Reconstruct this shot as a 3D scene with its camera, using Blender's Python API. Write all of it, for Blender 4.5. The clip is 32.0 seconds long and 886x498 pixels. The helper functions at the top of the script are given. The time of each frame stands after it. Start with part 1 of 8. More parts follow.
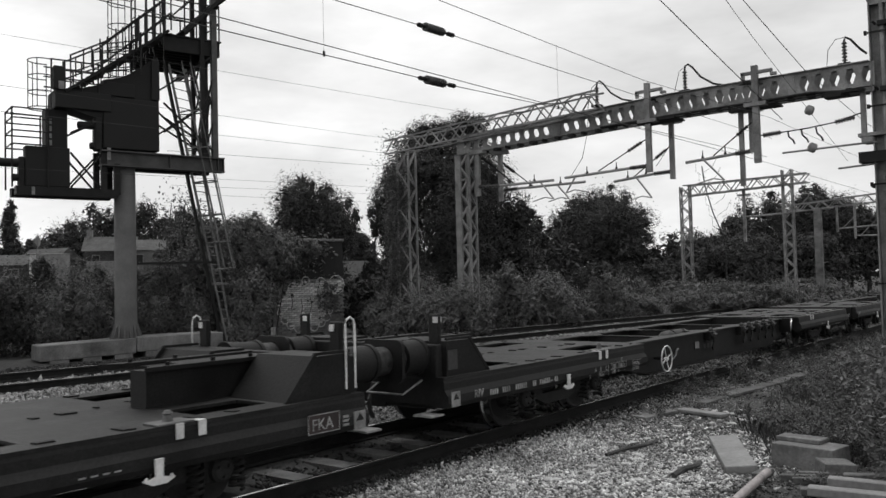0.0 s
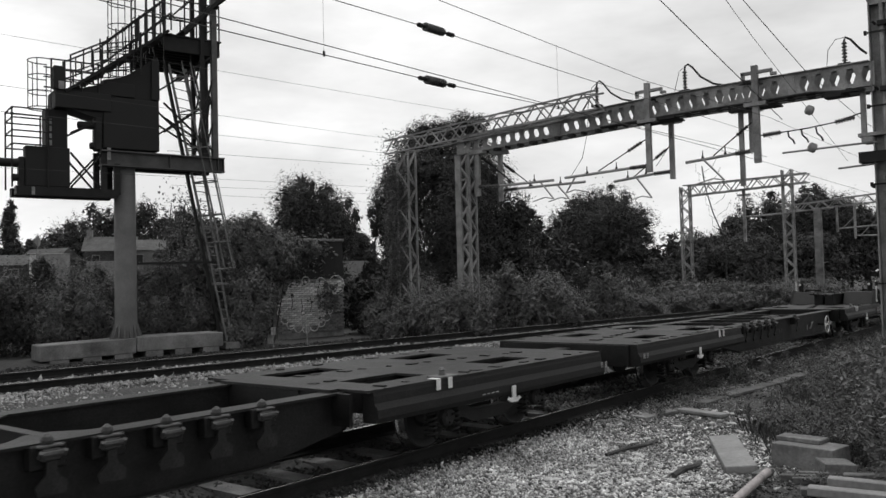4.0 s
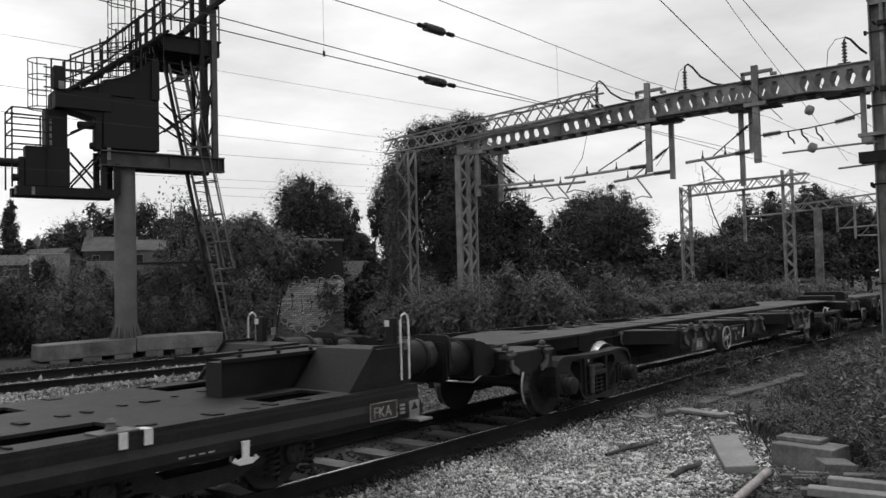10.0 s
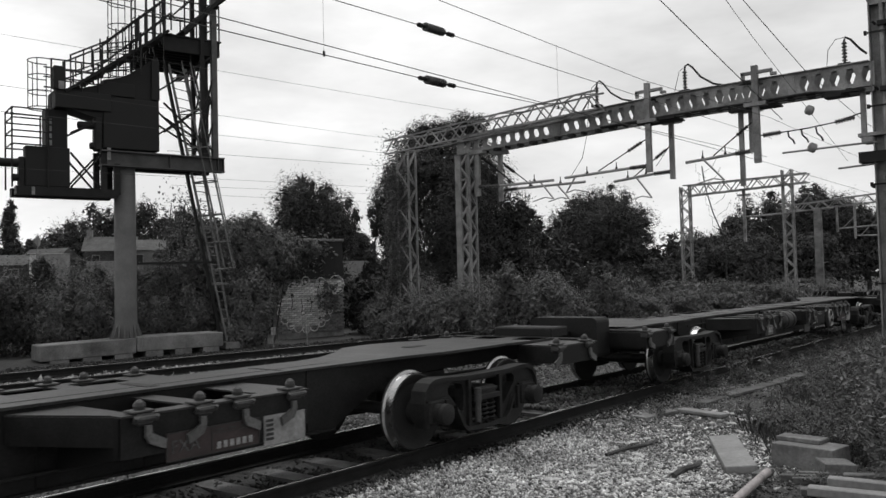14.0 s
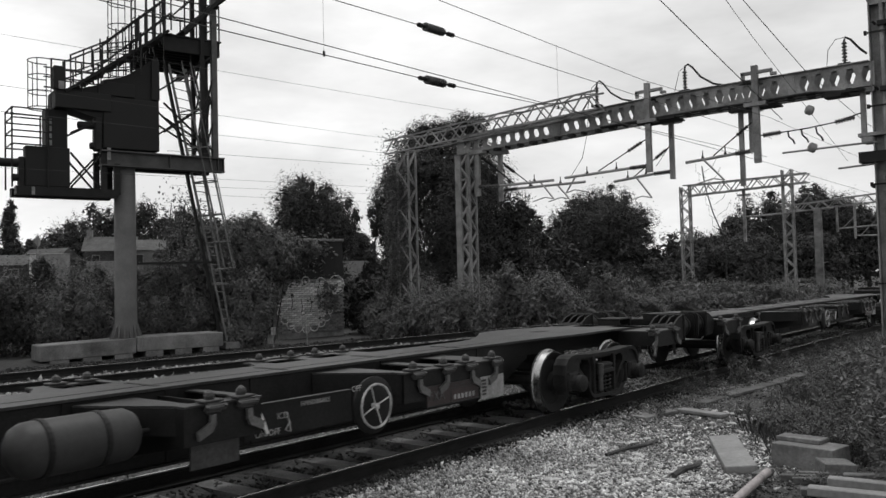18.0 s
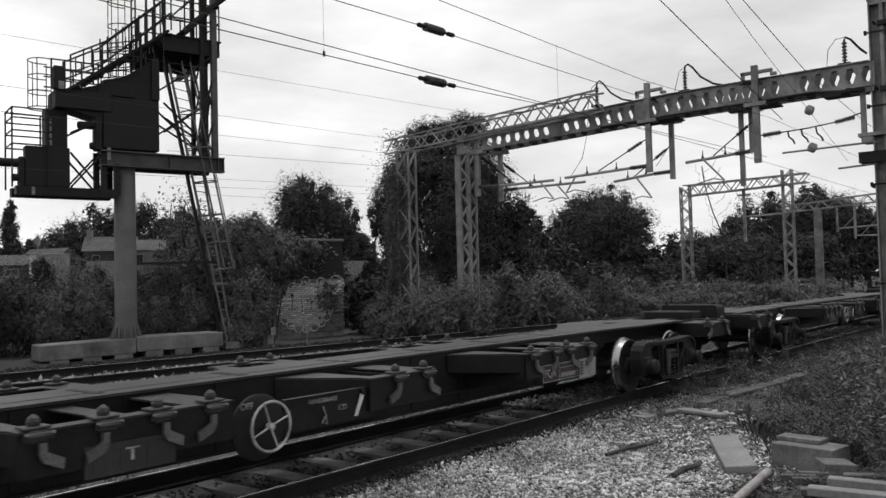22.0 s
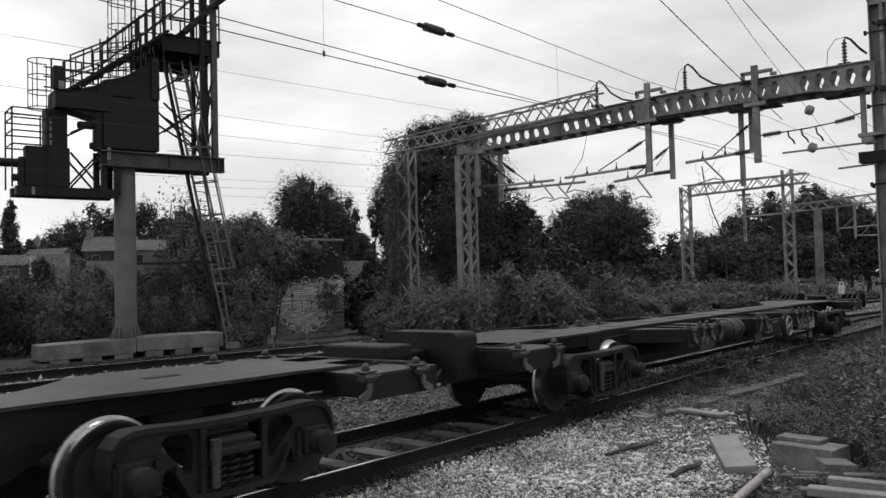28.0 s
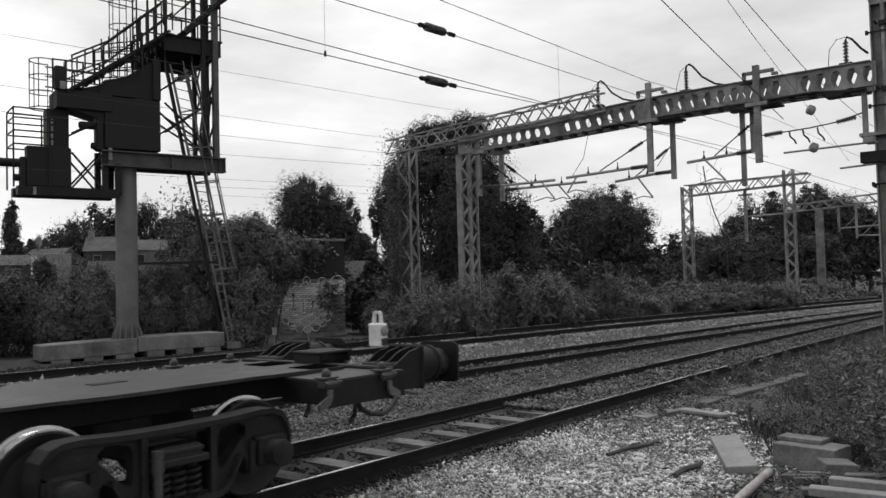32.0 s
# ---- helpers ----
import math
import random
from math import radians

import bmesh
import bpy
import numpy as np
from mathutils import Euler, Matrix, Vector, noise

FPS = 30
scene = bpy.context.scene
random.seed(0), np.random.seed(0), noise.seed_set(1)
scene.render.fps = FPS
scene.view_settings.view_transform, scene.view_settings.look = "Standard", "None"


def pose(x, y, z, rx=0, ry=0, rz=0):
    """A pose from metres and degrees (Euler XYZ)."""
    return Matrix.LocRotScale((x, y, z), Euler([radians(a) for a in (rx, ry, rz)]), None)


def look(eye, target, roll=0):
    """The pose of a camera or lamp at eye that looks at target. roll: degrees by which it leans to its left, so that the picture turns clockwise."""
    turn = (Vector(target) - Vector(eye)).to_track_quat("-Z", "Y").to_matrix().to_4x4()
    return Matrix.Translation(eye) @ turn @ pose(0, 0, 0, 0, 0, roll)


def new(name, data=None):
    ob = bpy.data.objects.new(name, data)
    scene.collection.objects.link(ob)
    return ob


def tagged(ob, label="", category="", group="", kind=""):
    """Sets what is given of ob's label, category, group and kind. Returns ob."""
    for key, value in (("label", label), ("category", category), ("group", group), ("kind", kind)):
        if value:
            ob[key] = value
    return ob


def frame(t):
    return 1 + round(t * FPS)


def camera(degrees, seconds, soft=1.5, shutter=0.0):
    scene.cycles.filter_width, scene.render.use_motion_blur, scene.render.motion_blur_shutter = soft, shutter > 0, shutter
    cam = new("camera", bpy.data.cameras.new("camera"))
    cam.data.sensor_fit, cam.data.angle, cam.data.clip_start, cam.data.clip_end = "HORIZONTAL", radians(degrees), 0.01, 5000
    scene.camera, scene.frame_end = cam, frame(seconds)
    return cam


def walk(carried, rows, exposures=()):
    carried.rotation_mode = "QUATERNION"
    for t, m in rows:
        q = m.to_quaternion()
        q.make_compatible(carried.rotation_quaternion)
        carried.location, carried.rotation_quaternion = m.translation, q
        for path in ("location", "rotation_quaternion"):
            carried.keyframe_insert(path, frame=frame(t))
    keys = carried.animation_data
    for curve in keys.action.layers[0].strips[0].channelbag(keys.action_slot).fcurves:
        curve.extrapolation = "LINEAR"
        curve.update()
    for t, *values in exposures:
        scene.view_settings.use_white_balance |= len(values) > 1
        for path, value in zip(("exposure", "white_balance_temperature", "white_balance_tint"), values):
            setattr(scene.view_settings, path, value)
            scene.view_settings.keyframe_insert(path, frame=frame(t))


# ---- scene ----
# The camera stands on a tripod beside the line. World: y runs along the near track, x to the right of it, z = 0 on its rail heads.
cam = camera(55.87, 32.0, soft=1.5, shutter=0.14)
EYE = Vector((0, 0, 1.833))
VIEW = Vector((-0.62056, 0.78319, 0.03906))
VIEW_END = Matrix.Rotation(radians(0.08), 3, "Z") @ VIEW
walk(cam, [(0.0, look(EYE, EYE + 10 * VIEW, -1.459)), (31.0, look(EYE, EYE + 10 * VIEW, -1.459)),
           (32.0, look(EYE, EYE + 10 * VIEW_END, -1.459))])

# ---- light: a bright overcast sky, and a very soft sun behind it ----
world = bpy.data.worlds.new("overcast")
scene.world = world
world.use_nodes = True
wn, wl = world.node_tree.nodes, world.node_tree.links
wn.clear()
sky = wn.new("ShaderNodeTexSky")
sky.sky_type, sky.sun_disc = "NISHITA", False
sky.sun_elevation, sky.sun_rotation = radians(77), radians(327)
sky.air_density, sky.dust_density, sky.ozone_density = 1.0, 4.0, 1.0
grey = wn.new("ShaderNodeRGBToBW")
wl.new(sky.outputs[0], grey.inputs[0])
coord = wn.new("ShaderNodeTexCoord")
stretch = wn.new("ShaderNodeMapping")
stretch.inputs["Scale"].default_value = (1.0, 1.0, 3.2)
wl.new(coord.outputs["Generated"], stretch.inputs[0])
cloud = wn.new("ShaderNodeTexNoise")
cloud.inputs["Scale"].default_value, cloud.inputs["Detail"].default_value, cloud.inputs["Roughness"].default_value = 2.3, 6, 0.55
wl.new(stretch.outputs[0], cloud.inputs[0])
ramp = wn.new("ShaderNodeValToRGB")
ramp.color_ramp.elements[0].position, ramp.color_ramp.elements[0].color = 0.38, (0.7, 0.7, 0.7, 1)
ramp.color_ramp.elements[1].position, ramp.color_ramp.elements[1].color = 0.62, (1, 1, 1, 1)
wl.new(cloud.outputs[0], ramp.inputs[0])
# an overcast sheet evens out the clear sky's falloff
even = wn.new("ShaderNodeMix")
even.inputs[0].default_value = 0.7
wl.new(grey.outputs[0], even.inputs[2])
even.inputs[3].default_value = 9.0
mul = wn.new("ShaderNodeMath")
mul.operation = "MULTIPLY"
wl.new(even.outputs[0], mul.inputs[0])
wl.new(ramp.outputs[0], mul.inputs[1])
# the cloud is thinner towards the west
side = wn.new("ShaderNodeVectorMath")
side.operation = "DOT_PRODUCT"
side.inputs[1].default_value = (-0.95, -0.1, -0.3)
wl.new(coord.outputs["Generated"], side.inputs[0])
thin = wn.new("ShaderNodeMapRange")
thin.inputs[1].default_value, thin.inputs[2].default_value = -0.2, 0.9
thin.inputs[3].default_value, thin.inputs[4].default_value = 0.82, 1.3
wl.new(side.outputs["Value"], thin.inputs[0])
mul_side = wn.new("ShaderNodeMath")
mul_side.operation = "MULTIPLY"
wl.new(mul.outputs[0], mul_side.inputs[0])
wl.new(thin.outputs[0], mul_side.inputs[1])
back = wn.new("ShaderNodeBackground")
back.inputs[1].default_value = 0.13
wl.new(mul_side.outputs[0], back.inputs[0])
wout = wn.new("ShaderNodeOutputWorld")
wl.new(back.outputs[0], wout.inputs[0])

sun = new("sun", bpy.data.lights.new("sun", "SUN"))
sun.data.energy, sun.data.angle, sun.data.color = 1.1, radians(16), (1, 0.995, 0.985)
sun.matrix_world = look((0, 0, 40), (5, -8, 0))
scene.view_settings.exposure = 0.0

from mathutils import geometry

# ---- materials ----
def mat(name, v, rough=0.8, metal=0.0, grain=40.0, stain=1.5, vary=0.3, bump=0.3, tint=(1, 1, 1), each=0.0, dirt=0.5, islands=False, shine=0.5):
    """A painted, rusted, stony or leafy grey: base value v, fine grain, broad stains, relief; each: spread between pieces."""
    m = bpy.data.materials.new(name)
    m.use_nodes = True
    n, l = m.node_tree.nodes, m.node_tree.links
    b = n["Principled BSDF"]
    tc = n.new("ShaderNodeTexCoord")
    fine = n.new("ShaderNodeTexNoise")
    fine.inputs["Scale"].default_value, fine.inputs["Detail"].default_value = grain, 5
    wide = n.new("ShaderNodeTexNoise")
    wide.inputs["Scale"].default_value, wide.inputs["Detail"].default_value, wide.inputs["Roughness"].default_value = stain, 7, 0.65
    for t in (fine, wide):
        l.new(tc.outputs["Object"], t.inputs["Vector"])
    a = n.new("ShaderNodeMapRange")
    a.inputs[1].default_value, a.inputs[2].default_value = 0.25, 0.75
    a.inputs[3].default_value, a.inputs[4].default_value = 1 - vary, 1 + vary
    l.new(fine.outputs[0], a.inputs[0])
    w = n.new("ShaderNodeMapRange")
    w.inputs[1].default_value, w.inputs[2].default_value = 0.35, 0.65
    w.inputs[3].default_value, w.inputs[4].default_value = 1 - dirt, 1 + dirt * 0.5
    l.new(wide.outputs[0], w.inputs[0])
    k = n.new("ShaderNodeMath")
    k.operation = "MULTIPLY"
    l.new(a.outputs[0], k.inputs[0])
    l.new(w.outputs[0], k.inputs[1])
    last = k
    if each:
        if islands:
            g = n.new("ShaderNodeNewGeometry")
            src = g.outputs["Random Per Island"]
        else:
            g = n.new("ShaderNodeObjectInfo")
            src = g.outputs["Random"]
        r = n.new("ShaderNodeMapRange")
        r.inputs[3].default_value, r.inputs[4].default_value = 1 - each, 1 + each
        l.new(src, r.inputs[0])
        last = n.new("ShaderNodeMath")
        last.operation = "MULTIPLY"
        l.new(k.outputs[0], last.inputs[0])
        l.new(r.outputs[0], last.inputs[1])
    c = n.new("ShaderNodeVectorMath")
    c.operation = "SCALE"
    c.inputs[0].default_value = [v * t for t in tint]
    l.new(last.outputs[0], c.inputs["Scale"])
    l.new(c.outputs[0], b.inputs["Base Color"])
    b.inputs["Metallic"].default_value = metal
    b.inputs["Specular IOR Level"].default_value = shine
    rr = n.new("ShaderNodeMapRange")
    rr.inputs[1].default_value, rr.inputs[2].default_value = 0.3, 0.7
    rr.inputs[3].default_value, rr.inputs[4].default_value = max(0.05, rough - 0.1), min(1, rough + 0.1)
    l.new(wide.outputs[0], rr.inputs[0])
    l.new(rr.outputs[0], b.inputs["Roughness"])
    if bump:
        h = n.new("ShaderNodeBump")
        h.inputs["Strength"].default_value, h.inputs["Distance"].default_value = bump, 0.4 / grain
        l.new(fine.outputs[0], h.inputs["Height"])
        l.new(h.outputs[0], b.inputs["Normal"])
    return m


RAIL_SIDE = mat("rusty_rail", 0.02, 0.85, 0.0, 60, 3, 0.3, 0.4, shine=0.2)
RAIL_TOP = mat("worn_rail_head", 0.5, 0.16, 1.0, 40, 4, 0.1, 0.05, dirt=0.15)
SLEEPER = mat("weathered_concrete_sleeper", 0.135, 0.9, 0, 60, 3, 0.3, 0.4, each=0.25)
BALLAST = mat("grey_ballast_stones", 0.24, 0.9, 0, 25, 1.2, 0.4, 0.6, each=0.55, islands=True)
DARK_BALLAST = mat("oily_ballast_stones", 0.03, 0.9, 0, 25, 1.2, 0.4, 0.6, each=0.5, islands=True)
DULL_BALLAST = mat("dusty_grey_ballast", 0.13, 0.9, 0, 25, 1.2, 0.4, 0.6, each=0.6, islands=True)
GROUND = mat("gravelly_soil", 0.05, 0.95, 0, 18, 0.5, 0.5, 0.8, dirt=0.5)
CONCRETE = mat("stained_concrete", 0.19, 0.9, 0, 30, 1.3, 0.25, 0.3, dirt=0.6)
WAGON = mat("grimy_dark_wagon_paint", 0.012, 0.6, 0, 45, 2.2, 0.5, 0.3, dirt=0.65, shine=0.25)
WAGON_TOP = mat("worn_deck_steel", 0.031, 0.5, 0, 34, 1.3, 0.45, 0.3, dirt=0.75, shine=0.4)
LOW_DECK = mat("grimy_low_deck_steel", 0.022, 0.55, 0, 34, 1.6, 0.5, 0.35, dirt=0.85, shine=0.3)
BOGIE = mat("dusty_cast_steel", 0.018, 0.7, 0, 50, 4, 0.45, 0.5, dirt=0.6, shine=0.3)
TREAD = mat("polished_wheel_tread", 0.45, 0.28, 1.0, 40, 4, 0.1, 0.05, dirt=0.15)
WHITE = mat("chipped_white_paint", 0.72, 0.6, 0, 50, 4, 0.12, 0.1, dirt=0.3)
GALV = mat("weathered_galvanised_steel", 0.27, 0.6, 0.3, 40, 1.4, 0.25, 0.15, dirt=0.55)
DARK_STEEL = mat("dark_painted_steel", 0.018, 0.6, 0, 40, 2, 0.25, 0.15, shine=0.25)
BLACK = mat("matt_black_board", 0.010, 0.75, 0, 40, 2, 0.2, 0.1)
WIRE = mat("tarnished_copper_wire", 0.05, 0.6, 0.3, 40, 2, 0.2, 0.0)
INSUL = mat("brown_glazed_insulator", 0.05, 0.3, 0, 40, 2, 0.2, 0.0)
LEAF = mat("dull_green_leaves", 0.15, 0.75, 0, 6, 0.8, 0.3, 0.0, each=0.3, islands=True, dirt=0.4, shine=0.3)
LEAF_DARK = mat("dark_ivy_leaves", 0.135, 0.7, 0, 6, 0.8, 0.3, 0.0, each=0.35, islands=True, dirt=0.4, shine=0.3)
# lower base value than LEAF, for trees, undergrowth and some bushes
LEAF_TREE = mat("darker_tree_leaves", 0.062, 0.75, 0, 6, 0.5, 0.3, 0.0, each=0.35, islands=True, dirt=0.4, shine=0.3)
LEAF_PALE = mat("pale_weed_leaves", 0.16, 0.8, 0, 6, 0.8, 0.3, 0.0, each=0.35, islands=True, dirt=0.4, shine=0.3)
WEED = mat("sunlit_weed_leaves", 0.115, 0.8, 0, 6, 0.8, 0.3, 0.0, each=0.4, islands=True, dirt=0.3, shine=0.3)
BARK = mat("grey_bark", 0.06, 0.9, 0, 30, 3, 0.3, 0.5)
BRICK = mat("sooty_red_brick", 0.17, 0.9, 0, 60, 2, 0.25, 0.4, each=0.35)
MORTAR = mat("old_lime_mortar", 0.22, 0.95, 0, 60, 2, 0.25, 0.4)
TIMBER = mat("weathered_timber", 0.14, 0.85, 0, 30, 2, 0.3, 0.3, each=0.2)


# ---- mesh tools ----
def box(bm, x0, y0, z0, x1, y1, z1, bevel=0.0):
    """A box between two corners, with optional bevelled edges."""
    v = bmesh.ops.create_cube(bm, size=1.0)["verts"]
    for q in v:
        q.co = Vector((x0 + (q.co.x + 0.5) * (x1 - x0), y0 + (q.co.y + 0.5) * (y1 - y0), z0 + (q.co.z + 0.5) * (z1 - z0)))
    if bevel:
        e = {d for q in v for d in q.link_edges}
        bmesh.ops.bevel(bm, geom=list(e), offset=bevel, segments=1, affect="EDGES")
    return v


def rod(bm, a, b, r, n=8, r2=None):
    """A round bar from a to b."""
    a, b = Vector(a), Vector(b)
    d = b - a
    v = bmesh.ops.create_cone(bm, cap_ends=True, segments=n, radius1=r, radius2=r if r2 is None else r2, depth=d.length)["verts"]
    m = Matrix.Translation((a + b) / 2) @ d.to_track_quat("Z", "Y").to_matrix().to_4x4()
    bmesh.ops.transform(bm, matrix=m, verts=v)
    return v


def angle_bar(bm, a, b, w, up=(0, 0, 1)):
    """A flat-sided bar of square section w from a to b."""
    a, b = Vector(a), Vector(b)
    d = (b - a).normalized()
    s = d.cross(Vector(up))
    if s.length < 1e-3:
        s = d.cross(Vector((1, 0, 0)))
    s = s.normalized() * w / 2
    u = s.cross(d).normalized() * w / 2
    q = [bm.verts.new(p + i * s + j * u) for p in (a, b) for i, j in ((-1, -1), (1, -1), (1, 1), (-1, 1))]
    for f in ((0, 1, 2, 3), (7, 6, 5, 4), (0, 4, 5, 1), (1, 5, 6, 2), (2, 6, 7, 3), (3, 7, 4, 0)):
        bm.faces.new([q[i] for i in f])


def tube(bm, pts, r, n=6):
    """A bent pipe or cable through pts."""
    pts = [Vector(p) for p in pts]
    rings = []
    for i, p in enumerate(pts):
        d = (pts[min(i + 1, len(pts) - 1)] - pts[max(i - 1, 0)]).normalized()
        s = d.cross(Vector((0.13, 0.31, 0.94))).normalized()
        u = d.cross(s)
        rings.append([bm.verts.new(p + r * (math.cos(k * 2 * math.pi / n) * s + math.sin(k * 2 * math.pi / n) * u)) for k in range(n)])
    for a, b in zip(rings, rings[1:]):
        for k in range(n):
            bm.faces.new((a[k], a[(k + 1) % n], b[(k + 1) % n], b[k]))
    for e in (rings[0][::-1], rings[-1]):
        bm.faces.new(e)


def prism(bm, outline, lo, hi, axis="x"):
    """A plate: an outline of (u, v) pairs pushed from lo to hi along an axis. x: (y, z); y: (x, z); z: (x, y)."""
    def co(u, v, w):
        return {"x": (w, u, v), "y": (u, w, v), "z": (u, v, w)}[axis]
    a = [bm.verts.new(co(u, v, lo)) for u, v in outline]
    b = [bm.verts.new(co(u, v, hi)) for u, v in outline]
    n = len(outline)
    bm.faces.new(a)
    bm.faces.new(b[::-1])
    for i in range(n):
        bm.faces.new((a[i], b[i], b[(i + 1) % n], a[(i + 1) % n]))


def lathe(bm, profile, n, m=None):
    """A turned body round the local x axis; profile of (x, r)."""
    rings = [[bm.verts.new((x, r * math.cos(k * 2 * math.pi / n), r * math.sin(k * 2 * math.pi / n))) for k in range(n)] for x, r in profile]
    for a, b in zip(rings, rings[1:]):
        for k in range(n):
            bm.faces.new((a[k], a[(k + 1) % n], b[(k + 1) % n], b[k]))
    for e in (rings[0], rings[-1]):
        bm.faces.new(e)
    if m is not None:
        bmesh.ops.transform(bm, matrix=m, verts=[v for r in rings for v in r])


def mesh_of(name, bm, *materials):
    bmesh.ops.recalc_face_normals(bm, faces=bm.faces)
    me = bpy.data.meshes.new(name)
    bm.to_mesh(me)
    bm.free()
    for m in materials:
        me.materials.append(m)
    return me


def smooth(me, degrees=40):
    me.polygons.foreach_set("use_smooth", [True] * len(me.polygons))
    me.set_sharp_from_angle(angle=radians(degrees))
    return me


def part(name, bm, material, parent, label="", round_=False):
    """Links a bmesh as one mesh object under a thing or a part."""
    me = bm if isinstance(bm, bpy.types.Mesh) else mesh_of(name, bm, material)
    if round_:
        smooth(me)
    ob = new(name, me)
    ob.parent = parent
    if label:
        tagged(ob, label)
    return ob


def thing(name, label, category, group="", kind="", at=None):
    """An Empty at a thing's base, to carry its parts."""
    ob = tagged(new(name), label, category, group, kind)
    if at is not None:
        ob.matrix_world = at
    return ob


def solid(name, bm, material, label, category, group="", kind="", at=None, round_=False):
    """A thing of one mesh."""
    ob = new(name, mesh_of(name, bm, material))
    if round_:
        smooth(ob.data)
    tagged(ob, label, category, group, kind)
    if at is not None:
        ob.matrix_world = at
    return ob


def B():
    return bmesh.new()


def quads(name, verts, faces, material):
    me = bpy.data.meshes.new(name)
    me.from_pydata(verts, [], faces)
    me.materials.append(material)
    return me

# ---- tracks: lateral place, heading and bend along each line ----
def line(a, th0, k0, k1, lo, hi, s_lo=-1e9):
    """A line's middle as rows of s, x, y, heading; the bend stays even outside lo..hi."""
    ds, rows = 0.5, {}
    for way in (1, -1):
        x, y, th, s = -a, 0.0, th0, 0.0
        while abs(s) <= 240:
            rows[s] = (x, y, th)
            k = k0 + k1 * min(max(s, lo), hi)
            th2 = th + k * ds * way
            x += math.sin((th + th2) / 2) * ds * way
            y += math.cos((th + th2) / 2) * ds * way
            th, s = th2, s + ds * way
    ss = sorted(rows)
    return np.array([[s, *rows[s]] for s in ss])


NEAR = line(6.771, 0.0, -9.54e-4, 7.79e-5, 0, 42)
MIDDLE = line(11.773, 0.0307, 0.00171, 0.0, 0, 42)
FAR = line(16.573, 0.0741, 0.00173, -6.1e-6, 0, 42)


def on(ln, s, lat=0.0):
    """The place (x, y) and heading at s along a line, lat metres to its right."""
    x, y, th = (float(np.interp(s, ln[:, 0], ln[:, i])) for i in (1, 2, 3))
    return x + lat * math.cos(th), y - lat * math.sin(th), th


RAIL_PROFILE = [(-0.07, -0.159), (0.07, -0.159), (0.07, -0.148), (0.012, -0.13), (0.009, -0.045), (0.034, -0.035), (0.036, -0.01), (0.03, -0.003), (-0.03, -0.003),
                (-0.036, -0.01), (-0.034, -0.035), (-0.009, -0.045), (-0.012, -0.13), (-0.07, -0.148)]


def sweep(ln, lat, z, s0, s1, profile, step=1.0):
    verts, faces, n = [], [], len(profile)
    steps = int((s1 - s0) / step)
    for i in range(steps + 1):
        s = s0 + (s1 - s0) * i / steps
        for u, w in profile:
            x, y, _ = on(ln, s, lat + u)
            verts.append((x, y, z + w))
    for i in range(steps):
        for k in range(n):
            a, b = i * n + k, i * n + (k + 1) % n
            faces.append((a, a + n, b + n, b))
    return verts, faces


def track(ln, label, z, cant, s0, s1, spacing, sleeper_to, phase=0.0, sink=0.0):
    t = thing("railway_track", label, "track", "tracks", "structure")
    for lat, dz in ((0.7525, -cant / 2), (-0.7525, cant / 2)):
        part("rail", quads("rail", *sweep(ln, lat, z + dz, s0, s1, RAIL_PROFILE), RAIL_SIDE), None, t)
        head = [(-0.02, -0.005), (0.02, -0.005), (0.017, 0.0), (-0.017, 0.0)]
        part("rail_head", quads("rail_head", *sweep(ln, lat, z + dz, s0, s1, head), RAIL_TOP), None, t, "bright worn running surface")
    b = B()
    prism(b, [(-1.28, -0.2), (1.28, -0.2), (1.28, 0.0), (0.9, 0.0), (0.55, -0.025), (-0.55, -0.025), (-0.9, 0.0), (-1.28, 0.0)], -0.13, 0.13, "y")
    me = mesh_of("sleeper", b, SLEEPER)
    s = s0 + 0.3 + phase
    while s < sleeper_to:
        x, y, th = on(ln, s)
        ob = part("sleeper", me, None, t)
        ob.matrix_basis = pose(x, y, z - 0.165 - sink, 0, math.degrees(math.atan2(cant, 1.5)), -math.degrees(th))
        s += spacing
    return t


track(NEAR, "near running line on concrete sleepers in dirty ballast", 0.0, 0.0, -12, 150, 0.7, 60, 0.2)
track(MIDDLE, "middle running line joining the near one ahead", 0.0, -0.02, -12, 52, 0.7, 50, 0.0, 0.07)
track(FAR, "far running line on canted ballast beside the lineside bushes", 0.25, 0.06, -12, 190, 0.7, 60)


# ---- ground: one sheet to the horizon ----
def height(x, y):
    """Lie of the land: a shallow cess by the camera, ballast beds, a low bank past the far line."""
    xn = float(np.interp(y, NEAR[:, 2], NEAR[:, 1]))
    xm = float(np.interp(y, MIDDLE[:, 2], MIDDLE[:, 1]))
    xf = float(np.interp(y, FAR[:, 2], FAR[:, 1]))
    px = [xf - 90, xf - 30, xf - 6.5, xf - 2.6, xf - 1.7, xf + 1.8, xf + 2.6, xm - 1.7, xn - 2.0, xn - 1.3, xn - 0.8, xn - 0.2, xn + 0.7, xn + 0.85, xn + 1.2, xn + 1.75, xn + 3.0, xn + 60]
    pz = [1.0, 0.6, -0.16, -0.1, 0.05, 0.03, -0.15, -0.2, -0.19, -0.16, -0.16, -0.25, -0.26, -0.17, -0.17, -0.265, -0.3, -0.3]
    for i in range(1, len(px)):
        px[i] = max(px[i], px[i - 1] + 0.05)
    return float(np.interp(x, px, pz))


